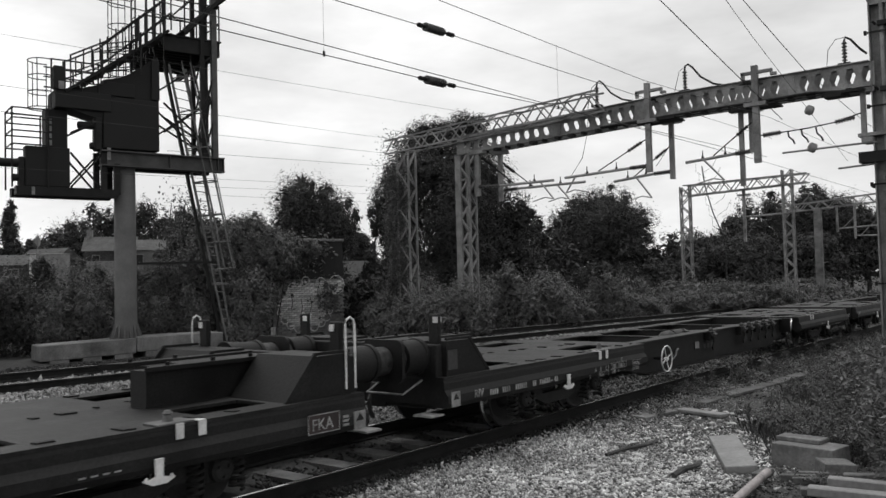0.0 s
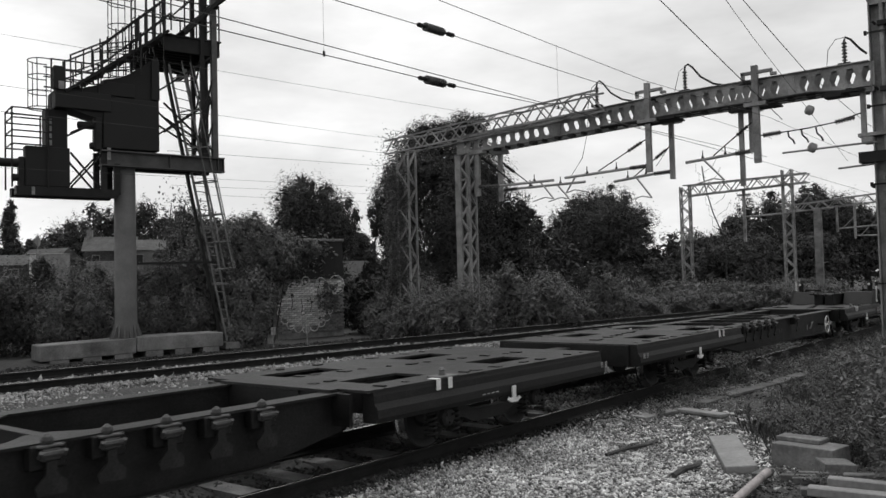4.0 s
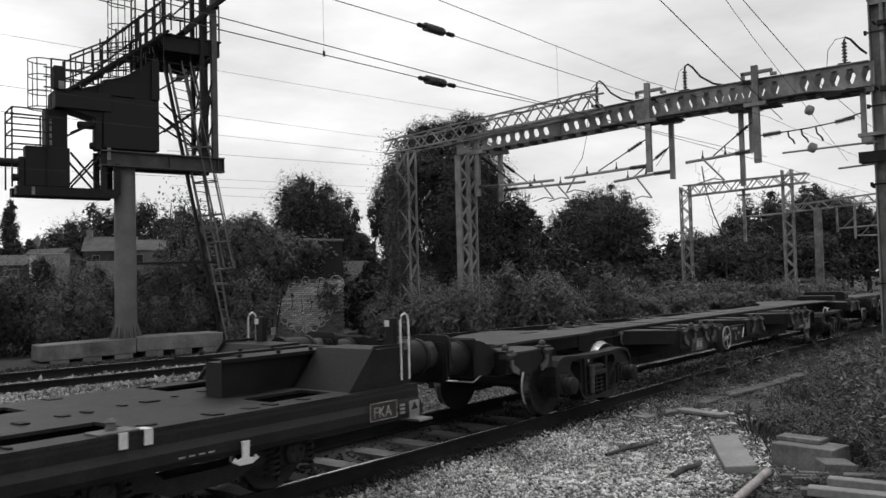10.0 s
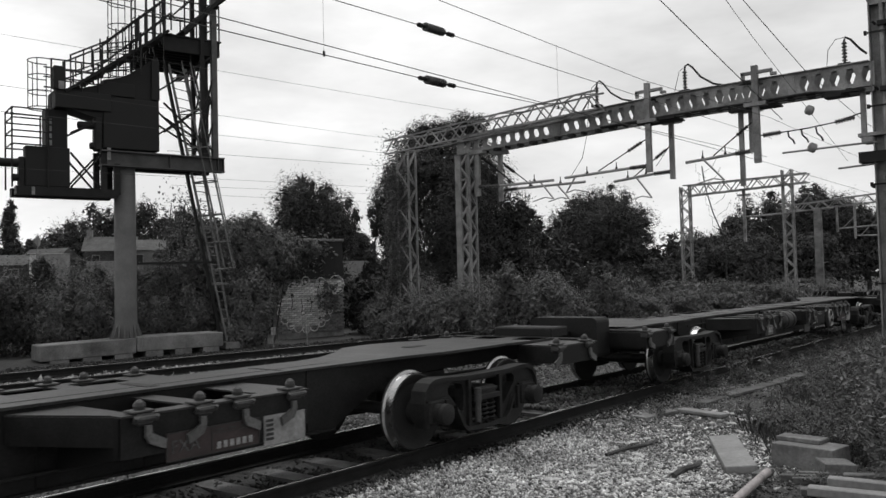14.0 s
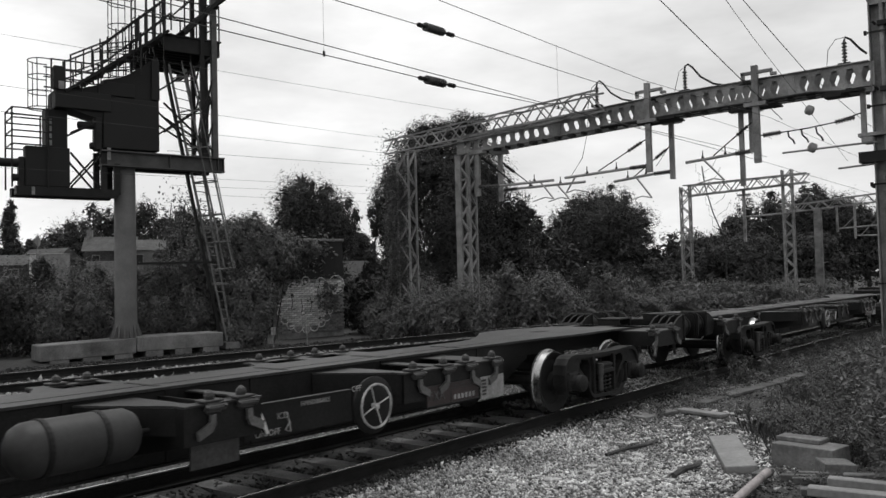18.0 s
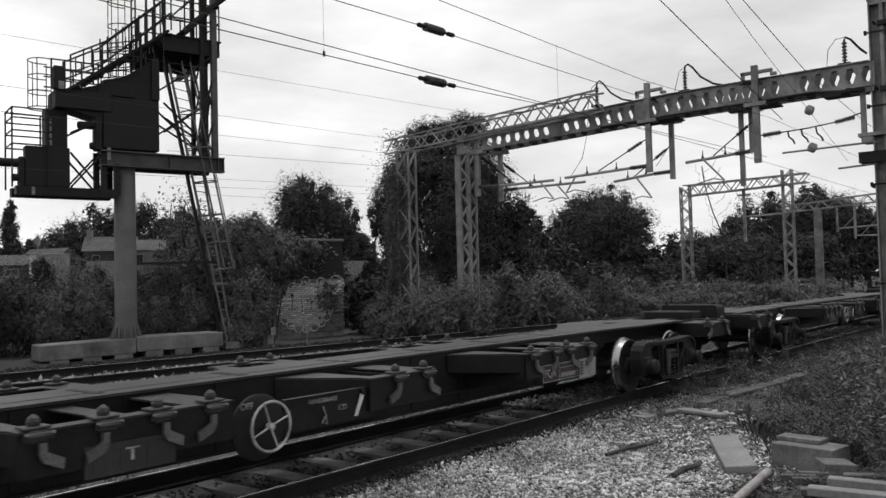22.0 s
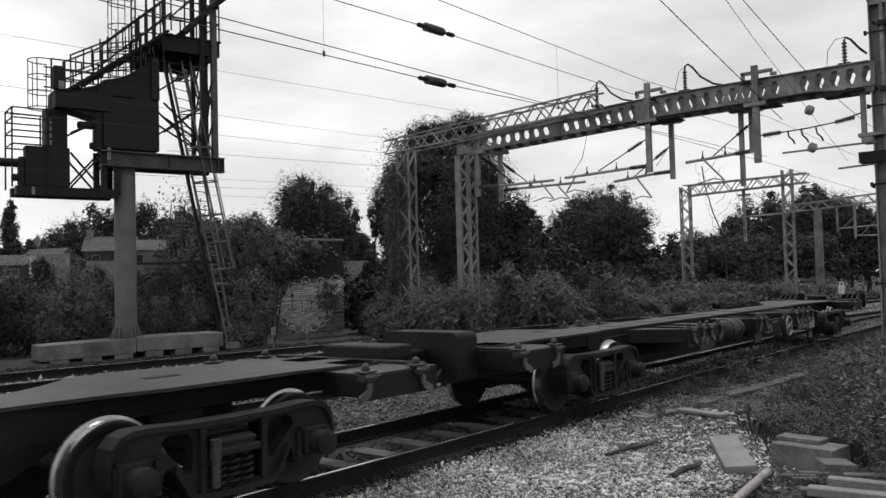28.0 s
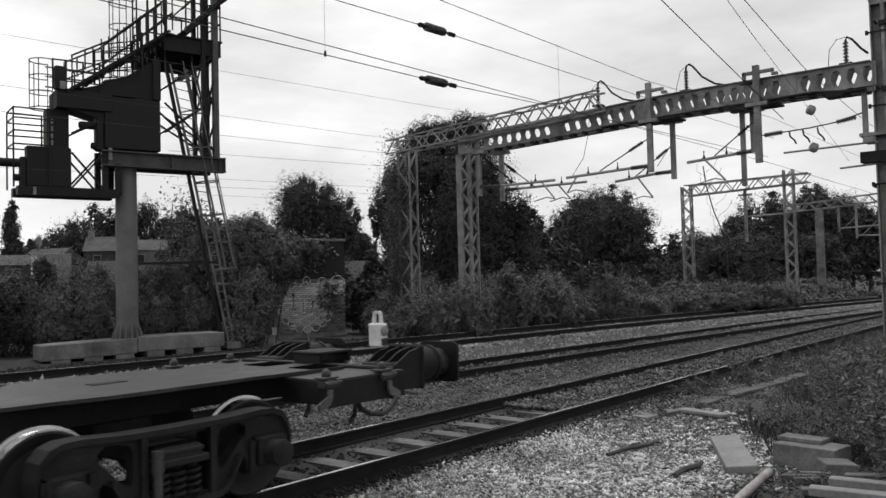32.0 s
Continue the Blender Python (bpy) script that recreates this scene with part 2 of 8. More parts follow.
def ground_sheet():
    xs = [-2500, -900, -400, -180] + list(np.arange(-100, -26, 3.0)) + list(np.arange(-26, -9, 0.5)) + list(np.arange(-9, -3.5, 0.12)) + list(np.arange(-3.5, 2.01, 0.5)) + [4, 8, 15, 30, 80, 200, 700, 2500]
    ys = [-2500, -700, -150, -40, -20] + list(np.arange(-10, 40, 0.8)) + list(np.arange(40, 160, 5.0)) + [200, 300, 500, 900, 2500]
    verts = [(x, y, height(x, min(max(y, -11), 190)) + 0.02 * noise.noise(Vector((x * 0.9, y * 0.9, 0)))) for y in ys for x in xs]
    n = len(xs)
    faces = [(j * n + i, j * n + i + 1, (j + 1) * n + i + 1, (j + 1) * n + i) for j in range(len(ys) - 1) for i in range(n - 1)]
    me = quads("ground", verts, faces, GROUND)
    return tagged(smooth(me, 60) and new("ground", me), "gravelly soil and dirt along the railway", "ground", kind="structure")


ground_sheet()

# ---- the train: empty container flats, four low and five spine-framed; local y points to the train's tail, x to the camera ----
RED_PANEL = mat("faded_red_panel", 0.03, 0.7, 0, 40, 4, 0.2, 0.1, tint=(1.3, 0.95, 0.95))
LETTER = mat("faded_white_lettering", 0.32, 0.7, 0, 50, 6, 0.25, 0.0, dirt=0.5)
PLATE = mat("dull_pale_data_plate", 0.26, 0.6, 0, 30, 6, 0.2, 0.05, dirt=0.4)
WORN_LETTER = mat("nearly_worn_off_lettering", 0.075, 0.7, 0, 50, 6, 0.4, 0.0, dirt=0.8)
CLIP = mat("worn_galvanised_clip", 0.045, 0.55, 0.2, 40, 5, 0.3, 0.2, dirt=0.4)
CLIP_ARM = mat("greasy_bare_metal", 0.12, 0.6, 0.2, 40, 5, 0.3, 0.2, dirt=0.4)
TANK = mat("dusty_air_tank_paint", 0.026, 0.6, 0, 30, 2, 0.25, 0.1)
# near-black without shine: the shade inside deck slots, put into the colour
SLOT_SHADE = mat("painted_slot_shade", 0.004, 0.95, 0, 40, 2, 0.2, 0.0, shine=0.0)
RUBBER = mat("black_rubber_hose", 0.02, 0.6, 0, 40, 3, 0.2, 0.0)
WHEEL_FACE = mat("brake_dusted_wheel_steel", 0.02, 0.7, 0.2, 40, 3, 0.3, 0.1)


def run(t):
    """How far the train has come after t seconds."""
    return ((((2.5329e-07 * t - 2.6308e-05) * t + 1.1268e-03) * t + 5.5855e-03) * t + 3.5498) * t


def lettering(text, size, depth=0.004):
    """Words as a mesh, reading along +y on a face that looks to +x."""
    cu = bpy.data.curves.new("lettering", "FONT")
    cu.body, cu.size, cu.extrude = text, size, depth / 2
    ob = new("lettering", cu)
    me = bpy.data.meshes.new_from_object(ob.evaluated_get(bpy.context.evaluated_depsgraph_get()))
    bpy.data.objects.remove(ob)
    me.transform(Matrix(((0, 0, 1, 0), (1, 0, 0, 0), (0, 1, 0, 0), (0, 0, 0, 1))))
    me.materials.clear()
    me.materials.append(LETTER)
    return me


def words(text, size, x, y, z, parent, label="faded white lettering", paint=None):
    ob = part("lettering", lettering(text, size), None, parent, label)
    if paint:
        ob.data.materials[0] = paint
    ob.location = (x, y, z)
    return ob


def bars(x, y0, y1, z0, z1, n, parent, material=None, rows=1):
    """Unreadable or private writing, as plain bars."""
    b = B()
    for r in range(rows):
        h = (z1 - z0) / rows
        for i in range(n):
            w = (y1 - y0) / n
            box(b, x, y0 + i * w, z0 + r * h, x + 0.003, y0 + (i + 0.6) * w, z0 + (r + 0.6) * h)
    return tagged(part("lettering", b, material or LETTER, parent), "rows of small faded white marks", kind="stuff")


# wheelsets
def wheelset_mesh(r):
    b = B()
    def wheel(side):
        prof = [(0.70, 0.08), (0.685, 0.30 * r / 0.42), (0.67, r - 0.06), (0.672, r + 0.027), (0.70, r + 0.028), (0.715, r + 0.004), (0.80, r - 0.004), (0.805, r - 0.02),
                (0.79, r - 0.06), (0.745, 0.30 * r / 0.42), (0.76, 0.14), (0.82, 0.12), (0.82, 0.09)]
        n0 = len(b.faces)
        lathe(b, [(side * x, q) for x, q in prof], 40)
        b.faces.ensure_lookup_table()
        for f in b.faces[n0:]:
            c = f.calc_center_median()
            q = math.hypot(c.y, c.z)
            if q > r - 0.008 and 0.70 < abs(c.x) < 0.79:
                f.material_index = 1
    wheel(1)
    wheel(-1)
    rod(b, (-1.0, 0, 0), (1.0, 0, 0), 0.07, 12)
    for k in range(6):
        a = k * math.pi / 3
        for s in (1, -1):
            rod(b, (s * 0.815, 0.1 * math.cos(a), 0.1 * math.sin(a)), (s * 0.83, 0.1 * math.cos(a), 0.1 * math.sin(a)), 0.014, 6)
    return smooth(mesh_of("wheelset", b, WHEEL_FACE, TREAD), 35)


WHEELSET = wheelset_mesh(0.42)
WHEELSET_SMALL = wheelset_mesh(0.365)


def spring_mesh(r, h, turns=5):
    b = B()
    pts = [(r * math.cos(a), r * math.sin(a), h * i / (turns * 10)) for i in range(turns * 10 + 1) for a in (i * 2 * math.pi / 10,)]
    tube(b, pts, 0.017, 5)
    return smooth(mesh_of("spring", b, BOGIE), 60)


SPRING = spring_mesh(0.06, 0.27)


def plate_with_holes(bm, outer, holes, lo, hi):
    """A cast plate in the y-z plane between x = lo and hi, with openings through it."""
    loops = [outer] + holes
    tris = geometry.tessellate_polygon([[Vector((0, y, z)) for y, z in q] for q in loops])
    flat = [p for q in loops for p in q]
    sides = [[bm.verts.new((x, y, z)) for y, z in flat] for x in (lo, hi)]
    for i, j, k in tris:
        bm.faces.new((sides[0][i], sides[0][j], sides[0][k]))
        bm.faces.new((sides[1][k], sides[1][j], sides[1][i]))
    at = 0
    for q in loops:
        n = len(q)
        for i in range(n):
            p, r = at + i, at + (i + 1) % n
            bm.faces.new((sides[0][p], sides[0][r], sides[1][r], sides[1][p]))
        at += n


def side_frame_mesh():
    """A cast three-piece bogie side: arched top humped over the axles, rounded windows, spring opening, open pedestals."""
    half = [(0.0, 0.765), (0.42, 0.768), (0.60, 0.778), (0.78, 0.79), (0.92, 0.785), (1.02, 0.75), (1.09, 0.67), (1.12, 0.54), (1.11, 0.38), (1.08, 0.28), (1.03, 0.27),
            (1.02, 0.46), (0.99, 0.53), (0.80, 0.53), (0.76, 0.46), (0.735, 0.27), (0.67, 0.26), (0.645, 0.40), (0.61, 0.44), (0.57, 0.41), (0.46, 0.22), (0.38, 0.155), (0.0, 0.14)]
    outer = half + [(-y, z) for y, z in half[-2:0:-1]]
    window = [(0.37, 0.46), (0.375, 0.62), (0.41, 0.68), (0.50, 0.70), (0.60, 0.70), (0.655, 0.66), (0.65, 0.59), (0.58, 0.53), (0.49, 0.43), (0.42, 0.36), (0.385, 0.38)]
    holes = [window, [(-y, z) for y, z in window], [(-0.28, 0.22), (0.28, 0.22), (0.28, 0.69), (-0.28, 0.69)]]
    b = B()
    plate_with_holes(b, outer, holes, -0.055, 0.055)
    # flanges along the top, under the spring seat and round the pedestals
    top = half[:9]
    for sgn in (1, -1):
        for (y0, z0), (y1, z1) in zip(top, top[1:]):
            prism(b, [(sgn * y0, z0), (sgn * y1, z1), (sgn * y1 * 0.985, z1 - 0.045), (sgn * y0 * 0.985, z0 - 0.045)], -0.1, 0.1, "x")
        for (y0, z0), (y1, z1) in zip(half[19:], half[20:]):
            prism(b, [(sgn * y0, z0), (sgn * y1, z1), (sgn * y1, z1 + 0.05), (sgn * y0, z0 + 0.05)], -0.12, 0.12, "x")
        prism(b, [(sgn * 0.28, 0.19), (sgn * 0.33, 0.19), (sgn * 0.33, 0.72), (sgn * 0.28, 0.72)], -0.1, 0.1, "x")
        prism(b, [(sgn * 0.75, 0.53), (sgn * 1.03, 0.53), (sgn * 1.06, 0.57), (sgn * 0.72, 0.57)], -0.085, 0.085, "x")
        for y in (0.68, 1.03):
            prism(b, [(sgn * y, 0.27), (sgn * (y + 0.05), 0.27), (sgn * (y + 0.05), 0.54), (sgn * y, 0.54)], -0.09, 0.09, "x")
    return mesh_of("side_frame", b, BOGIE)


SIDE_FRAME = side_frame_mesh()


def axlebox_mesh():
    b = B()
    box(b, -0.07, -0.13, -0.11, 0.08, 0.13, 0.14, 0.02)
    lathe(b, [(0.08, 0.11), (0.13, 0.105), (0.15, 0.08)], 16)
    for k in range(3):
        a = k * 2.094 + 0.5
        rod(b, (0.15, 0.055 * math.cos(a), 0.055 * math.sin(a)), (0.168, 0.055 * math.cos(a), 0.055 * math.sin(a)), 0.016, 6)
    return mesh_of("axlebox", b, BOGIE)


AXLEBOX = axlebox_mesh()
CAST_WORN = mat("rubbed_cast_steel", 0.06, 0.5, 0.2, 50, 4, 0.45, 0.3, dirt=0.5)
WHEELS = []


def bogie(w, y):
    """A three-piece bogie under a spine wagon."""
    b = B()
    box(b, -1.12, -0.2, 0.46, 1.12, 0.2, 0.62, 0.03)
    box(b, -0.3, -0.26, 0.60, 0.3, 0.26, 0.76, 0.02)
    g = part("bogie", b, BOGIE, w, "dusty cast-steel three-piece bogie")
    g.location = (0, y, 0)
    for s in (1, -1):
        f = part("side_frame", SIDE_FRAME, None, g)
        f.location = (s * 1.0, 0, 0)
        for k in (1, -1):
            a = part("axlebox", AXLEBOX, None, g)
            a.matrix_basis = pose(s * 1.03, k * 0.9, 0.42, 0, 0, 0 if s > 0 else 180)
        for dy in (-0.14, 0.0, 0.14):
            sp = part("spring", SPRING, None, g)
            sp.location = (s * 1.04, dy, 0.19)
        b = B()
        box(b, s * 0.96, -0.24, 0.47, s * 1.14, 0.24, 0.53, 0.01)
        box(b, s * 0.97, -0.2, 0.56, s * 1.13, 0.2, 0.60, 0.01)
        part("bolster_end", b, BOGIE, g)
        b = B()
        rod(b, (s * 1.15, -0.23, 0.24), (s * 1.15, -0.23, 0.46), 0.035, 10)
        rod(b, (s * 1.15, -0.23, 0.46), (s * 1.15, -0.23, 0.62), 0.045, 10)
        part("damper", b, CAST_WORN, g, "dusty upright friction damper")
        for k in (1, -1):
            b = B()
            lathe(b, [(0.0, 0.115), (0.05, 0.11), (0.07, 0.07)], 16, pose(s * 1.2, k * 0.9, 0.42, 0, 0, 0 if s > 0 else 180))
            part("bearing_cap", b, BOGIE, g, "", True)
    for k in (1, -1):
        ws = part("wheelset", WHEELSET, None, g, "wheels with bright polished treads")
        ws.location = (0, k * 0.9, 0.42)
        WHEELS.append((ws, k * 0.9, 0.42))
    # brake rigging low between the wheels
    b = B()
    for k in (1, -1):
        box(b, -0.75, k * 0.42, 0.28, 0.75, k * 0.5, 0.36, 0.01)
        rod(b, (0.9, k * 0.45, 0.2), (0.2, k * 0.3, 0.2), 0.02)
    rod(b, (0.86, -0.6, 0.12), (0.86, 0.6, 0.12), 0.02)
    part("brake_beam", b, BOGIE, g)


def small_bogie(w, y):
    """The low bogie that shows under a low wagon's skirt."""
    b = B()
    box(b, -0.3, -0.3, 0.35, 0.3, 0.3, 0.6, 0.02)
    g = part("bogie", b, BOGIE, w, "small-wheeled bogie under the low deck")
    g.location = (0, y, 0)
    for s in (1, -1):
        b = B()
        prism(b, [(-1.2, 0.34), (-1.2, 0.48), (-0.5, 0.5), (-0.35, 0.36), (0.35, 0.36), (0.5, 0.5), (1.2, 0.48), (1.2, 0.34), (0.5, 0.3), (0.3, 0.22), (-0.3, 0.22), (-0.5, 0.3)], s * 0.93, s * 1.03, "x")
        part("side_frame", b, BOGIE, g)
        for k in (1, -1):
            a = part("axlebox", AXLEBOX, None, g)
            a.matrix_basis = pose(s * 1.0, k * 0.9, 0.365, 0, 0, 0 if s > 0 else 180)
            for d in (-0.2, 0.2):
                sp = part("spring", SPRING, None, g)
                sp.location = (s * 1.04, k * 0.9 + d, 0.16)
    for k in (1, -1):
        ws = part("wheelset", WHEELSET_SMALL, None, g)
        ws.location = (0, k * 0.9, 0.365)
        WHEELS.append((ws, k * 0.9, 0.365))


# small fittings shared by all wagons
def handwheel_mesh(r, paint):
    b = B()
    n = 28
    tube(b, [(0, r * math.cos(k * 2 * math.pi / n), r * math.sin(k * 2 * math.pi / n)) for k in range(n + 1)], 0.012, 6)
    for k in range(4):
        a = k * math.pi / 2 + 0.35
        rod(b, (-0.01, 0, 0), (0, r * math.cos(a), r * math.sin(a)), 0.008, 6)
    lathe(b, [(-0.05, 0.025), (0.02, 0.03), (0.03, 0.016)], 10)
    return smooth(mesh_of("handwheel", b, paint), 50)


HANDWHEEL = handwheel_mesh(0.21, WHITE)
DULL_WHEEL = handwheel_mesh(0.205, mat("dulled_white_wheel_paint", 0.42, 0.7, 0, 50, 6, 0.25, 0.0, dirt=0.5))


def clip_mesh():
    """A folding container spigot: hinge block, spigot head and a hanging arm."""
    b = B()
    box(b, -0.09, -0.07, -0.08, 0.04, 0.07, 0.012, 0.015)
    box(b, -0.11, -0.09, 0.012, 0.035, 0.09, 0.03, 0.005)
    lathe(b, [(0.0, 0.042), (0.03, 0.045), (0.055, 0.036), (0.075, 0.012)], 12, pose(-0.04, 0, 0.028, 0, -90, 0))
    rod(b, (0.04, -0.085, -0.03), (0.04, 0.085, -0.03), 0.024, 8)
    for y in (-0.085, 0.085):
        rod(b, (0.03, y, -0.05), (0.06, y, -0.01), 0.018, 6)
    return mesh_of("spigot", b, CLIP)


def clip_arm_mesh(side):
    b = B()
    prism(b, [(0, -0.08), (side * 0.05, -0.08), (side * 0.05, -0.14), (side * 0.17, -0.20), (side * 0.16, -0.27), (side * 0.03, -0.215), (0, -0.16)], 0.02, 0.05, "x")
    return mesh_of("spigot_arm", b, CLIP_ARM)


SPIGOT = clip_mesh()
PADDLE_SHAPE = [(-0.035, -0.08), (0.035, -0.08), (0.04, -0.17), (0.11, -0.23), (0.1, -0.31), (-0.1, -0.31), (-0.12, -0.25), (-0.04, -0.17)]
b = B()
prism(b, PADDLE_SHAPE, 0.01, 0.035, "x")
PADDLE = mesh_of("spigot_arm", b, BOGIE)
ARMS = {1: clip_arm_mesh(1), -1: clip_arm_mesh(-1)}


def spigot(w, x, y, z, arm):
    m = pose(x, y, z, 0, 0, 0 if x > 0 else 180)
    s = part("spigot", SPIGOT, None, w)
    s.matrix_basis = m
    a = part("spigot_arm", ARMS[arm], None, s, "bare hanging locking arm")
    return s


FLAKED = mat("flaking_rust_and_grease", 0.035, 0.6, 0.1, 22, 7, 0.7, 0.5, dirt=0.8)


def buffer(w, x, y, out, long=0.62, z=1.03):
    """A sprung buffer: ribbed square base, casing, plunger and a broad head. out: +1 towards the tail."""
    m = pose(x, y, z, 0, 0, 90 * out)
    b = B()
    lathe(b, [(0.0, 0.2), (0.05, 0.2), (0.06, 0.185), (long * 0.55, 0.18), (long * 0.56, 0.195), (long * 0.62, 0.195)], 28, m)
    q = part("buffer", b, WAGON, w, "grimy sprung buffer in a round casing", True)
    b = B()
    lathe(b, [(long * 0.58, 0.15), (long * 0.93, 0.15)], 24, m)
    part("plunger", b, FLAKED, q, "flaking rusty plunger", True)
    b = B()
    rim = [(cy + 0.07 * math.cos(radians(t0 + q)), cz + 0.07 * math.sin(radians(t0 + q))) for cy, cz, t0 in ((0.2, 0.15, 0), (-0.2, 0.15, 90), (-0.2, -0.15, 180), (0.2, -0.15, 270)) for q in (0, 30, 60, 90)]
    prism(b, rim, long * 0.93, long * 0.985, "x")
    prism(b, [(u * 0.9, v * 0.9) for u, v in rim], long * 0.986, long + 0.01, "x")
    bmesh.ops.transform(b, matrix=m, verts=b.verts)
    part("buffer_head", b, WAGON, q, "broad rectangular buffer head with rounded corners")
    return q


def hook_and_hoses(w, y, out):
    b = B()
    prism(b, [(y, 0.88), (y + out * 0.22, 0.9), (y + out * 0.34, 0.98), (y + out * 0.36, 1.06), (y + out * 0.3, 1.05), (y + out * 0.27, 1.0), (y + out * 0.18, 1.0), (y, 1.02)], -0.04, 0.04, "x")
    part("drawhook", b, BOGIE, w)
    b = B()
    for k in range(4):
        z = 0.9 - 0.09 * k
        box(b, -0.06, y + out * (0.28 + 0.01 * k) - 0.02, z - 0.08, 0.06, y + out * (0.28 + 0.01 * k) + 0.02, z, 0.01)
    part("screw_coupling", b, BOGIE, w)
    for x in (0.36, -0.36):
        b = B()
        tube(b, [(x, y, 0.78), (x, y + out * 0.14, 0.72), (x * 1.02, y + out * 0.22, 0.56), (x, y + out * 0.2, 0.42), (x * 0.97, y + out * 0.14, 0.36)], 0.028)
        part("brake_hose", b, RUBBER, w)


def low_wagon(d, numbered, first=False):
    """A low-deck wagon. d: +1 with the raised end towards the tail, -1 towards the engine."""
    w = thing("low_container_wagon", "dark grimy low-deck container wagon, empty, with open wells", "wagon", "wagons of the train")

    # the wagon that faces forward has a longer raised end
    ex = 0.45 if d < 0 else 0.0

    def Y(*v):
        return [d * q for q in v]

    def span(b, x0, y0, z0, x1, y1, z1, bevel=0.0):
        y0, y1 = sorted((d * y0, d * y1))
        box(b, x0, y0, z0, x1, y1, z1, bevel)

    # side skirts of the two end sections, with rolled lower edges
    for y0, y1 in ((-8.8, -4.2), (4.15, 8.63 + ex)):
        for s in (1, -1):
            b = B()
            prism(b, [(s * 1.10, 0.80), (s * 1.235, 0.80), (s * 1.25, 0.75), (s * 1.255, 0.68), (s * 1.30, 0.62), (s * 1.305, 0.54), (s * 1.27, 0.49), (s * 1.10, 0.49)], min(Y(y0, y1)), max(Y(y0, y1)), "y")
            part("side_skirt", b, WAGON, w)
    # decks with rectangular openings
    for lo, hi, h1, h2 in ((-8.8, -4.0, (-7.6, -6.75), (-5.45, -4.55)), (4.0, 8.63 + ex, (4.65, 5.55), (6.95 + ex, 7.68 + ex))):
        b = B()
        inner = (lo if lo < 0 else lo + 0.12, hi if lo > 0 else hi - 0.12)
        u0, u1 = (0.56, 0.98) if lo > 0 else (0.42, 0.86)
        xs, ys = [-1.245, -u1, -u0, u0, u1, 1.245], sorted({lo, hi, *inner, *h1, *h2})
        grid = [[b.verts.new((x, d * y, 0.812)) for y in ys] for x in xs]
        for i in range(5):
            for k in range(len(ys) - 1):
                mid_y = (ys[k] + ys[k + 1]) / 2
                if i in (1, 3) and (h1[0] < mid_y < h1[1] or h2[0] < mid_y < h2[1]) or i in (0, 4) and not inner[0] < mid_y < inner[1]:
                    continue
                b.faces.new((grid[i][k], grid[i + 1][k], grid[i + 1][k + 1], grid[i][k + 1]))
        bmesh.ops.delete(b, geom=[v for v in b.verts if not v.link_faces], context="VERTS")
        bmesh.ops.recalc_face_normals(b, faces=b.faces)
        if b.faces[0].normal.z < 0:
            bmesh.ops.reverse_faces(b, faces=b.faces)
        bmesh.ops.solidify(b, geom=b.faces[:], thickness=0.027)
        part("deck_plate", b, LOW_DECK, w, "worn flat deck plate with rectangular openings")
        b = B()
        span(b, -0.4, lo, 0.45, 0.4, hi, 0.78)
        part("centre_sill", b, WAGON, w)
        for y, hgt in ((lo + 0.02, 0.47), (hi - 0.06, 0.47)):
            b = B()
            span(b, -1.1, y, hgt, 1.1, y + 0.04, 0.782)
            part("cross_plate", b, WAGON, w)
        # welded doubler pads and scars
        for k in range(30):
            y = lo + 0.25 + (hi - lo - 0.5) * ((k * 0.618) % 1)
            x = 1.1 if k < 10 else -1.1 if k < 16 else -0.36 + 0.75 * ((k * 0.377) % 1)
            wx, wy = 0.03 + 0.06 * ((k * 0.73) % 1), 0.03 + 0.12 * ((k * 0.41) % 1)
            b = B()
            prism(b, [(x - wx, d * y), (x + wx * 0.8, d * (y + 0.01)), (x + wx, d * (y + wy)), (x - wx * 0.7, d * (y + wy + 0.02))], 0.813, 0.82 + 0.003 * (k % 3), "z")
            part("wear_pad", b, WAGON, w)
    # the wells: two deep side beams and cross members
    for s in (1, -1):
        b = B()
        prism(b, [(-4.15, 0.76), (4.15, 0.76), (4.15, 0.40), (3.2, 0.24), (-3.2, 0.24), (-4.15, 0.40)], min(s * 0.74, s * 0.86), max(s * 0.74, s * 0.86), "x")
        part("side_beam", b, WAGON, w)
        b = B()
        box(b, min(s * 0.70, s * 0.93), -4.3, 0.76, max(s * 0.70, s * 0.93), 4.3, 0.782)
        part("beam_flange", b, LOW_DECK, w, "worn top flange of the side beam")
        b = B()
        box(b, min(s * 0.72, s * 0.94), -3.3, 0.235, max(s * 0.72, s * 0.94), 3.3, 0.25)
        part("lower_flange", b, WAGON, w)
    for y in (-2.4, -1.15, 0.1, 1.4) if d > 0 else (-1.34, 0.55, 2.2):
        b = B()
        span(b, -0.72, y - 0.05, 0.765, 0.72, y + 0.05, 0.78)
        span(b, -0.72, y - 0.015, 0.45, 0.72, y + 0.015, 0.765)
        for s in (1, -1):
            yy = Y(y - 0.35, y + 0.35, y + 0.1, y - 0.1)
            prism(b, [(s * 0.72, yy[0]), (s * 0.72, yy[1]), (s * 0.5, yy[2]), (s * 0.5, yy[3])], 0.766, 0.779, "z")
        part("cross_member", b, LOW_DECK, w)
    # brake gear in the wells
    b = B()
    lathe(b, [(-0.55, 0.02), (-0.53, 0.1), (-0.46, 0.16), (-0.38, 0.185), (0.38, 0.185), (0.46, 0.16), (0.53, 0.1), (0.55, 0.02)], 24, pose(0.3, d * 0.7, 0.62, 0, 0, 90))
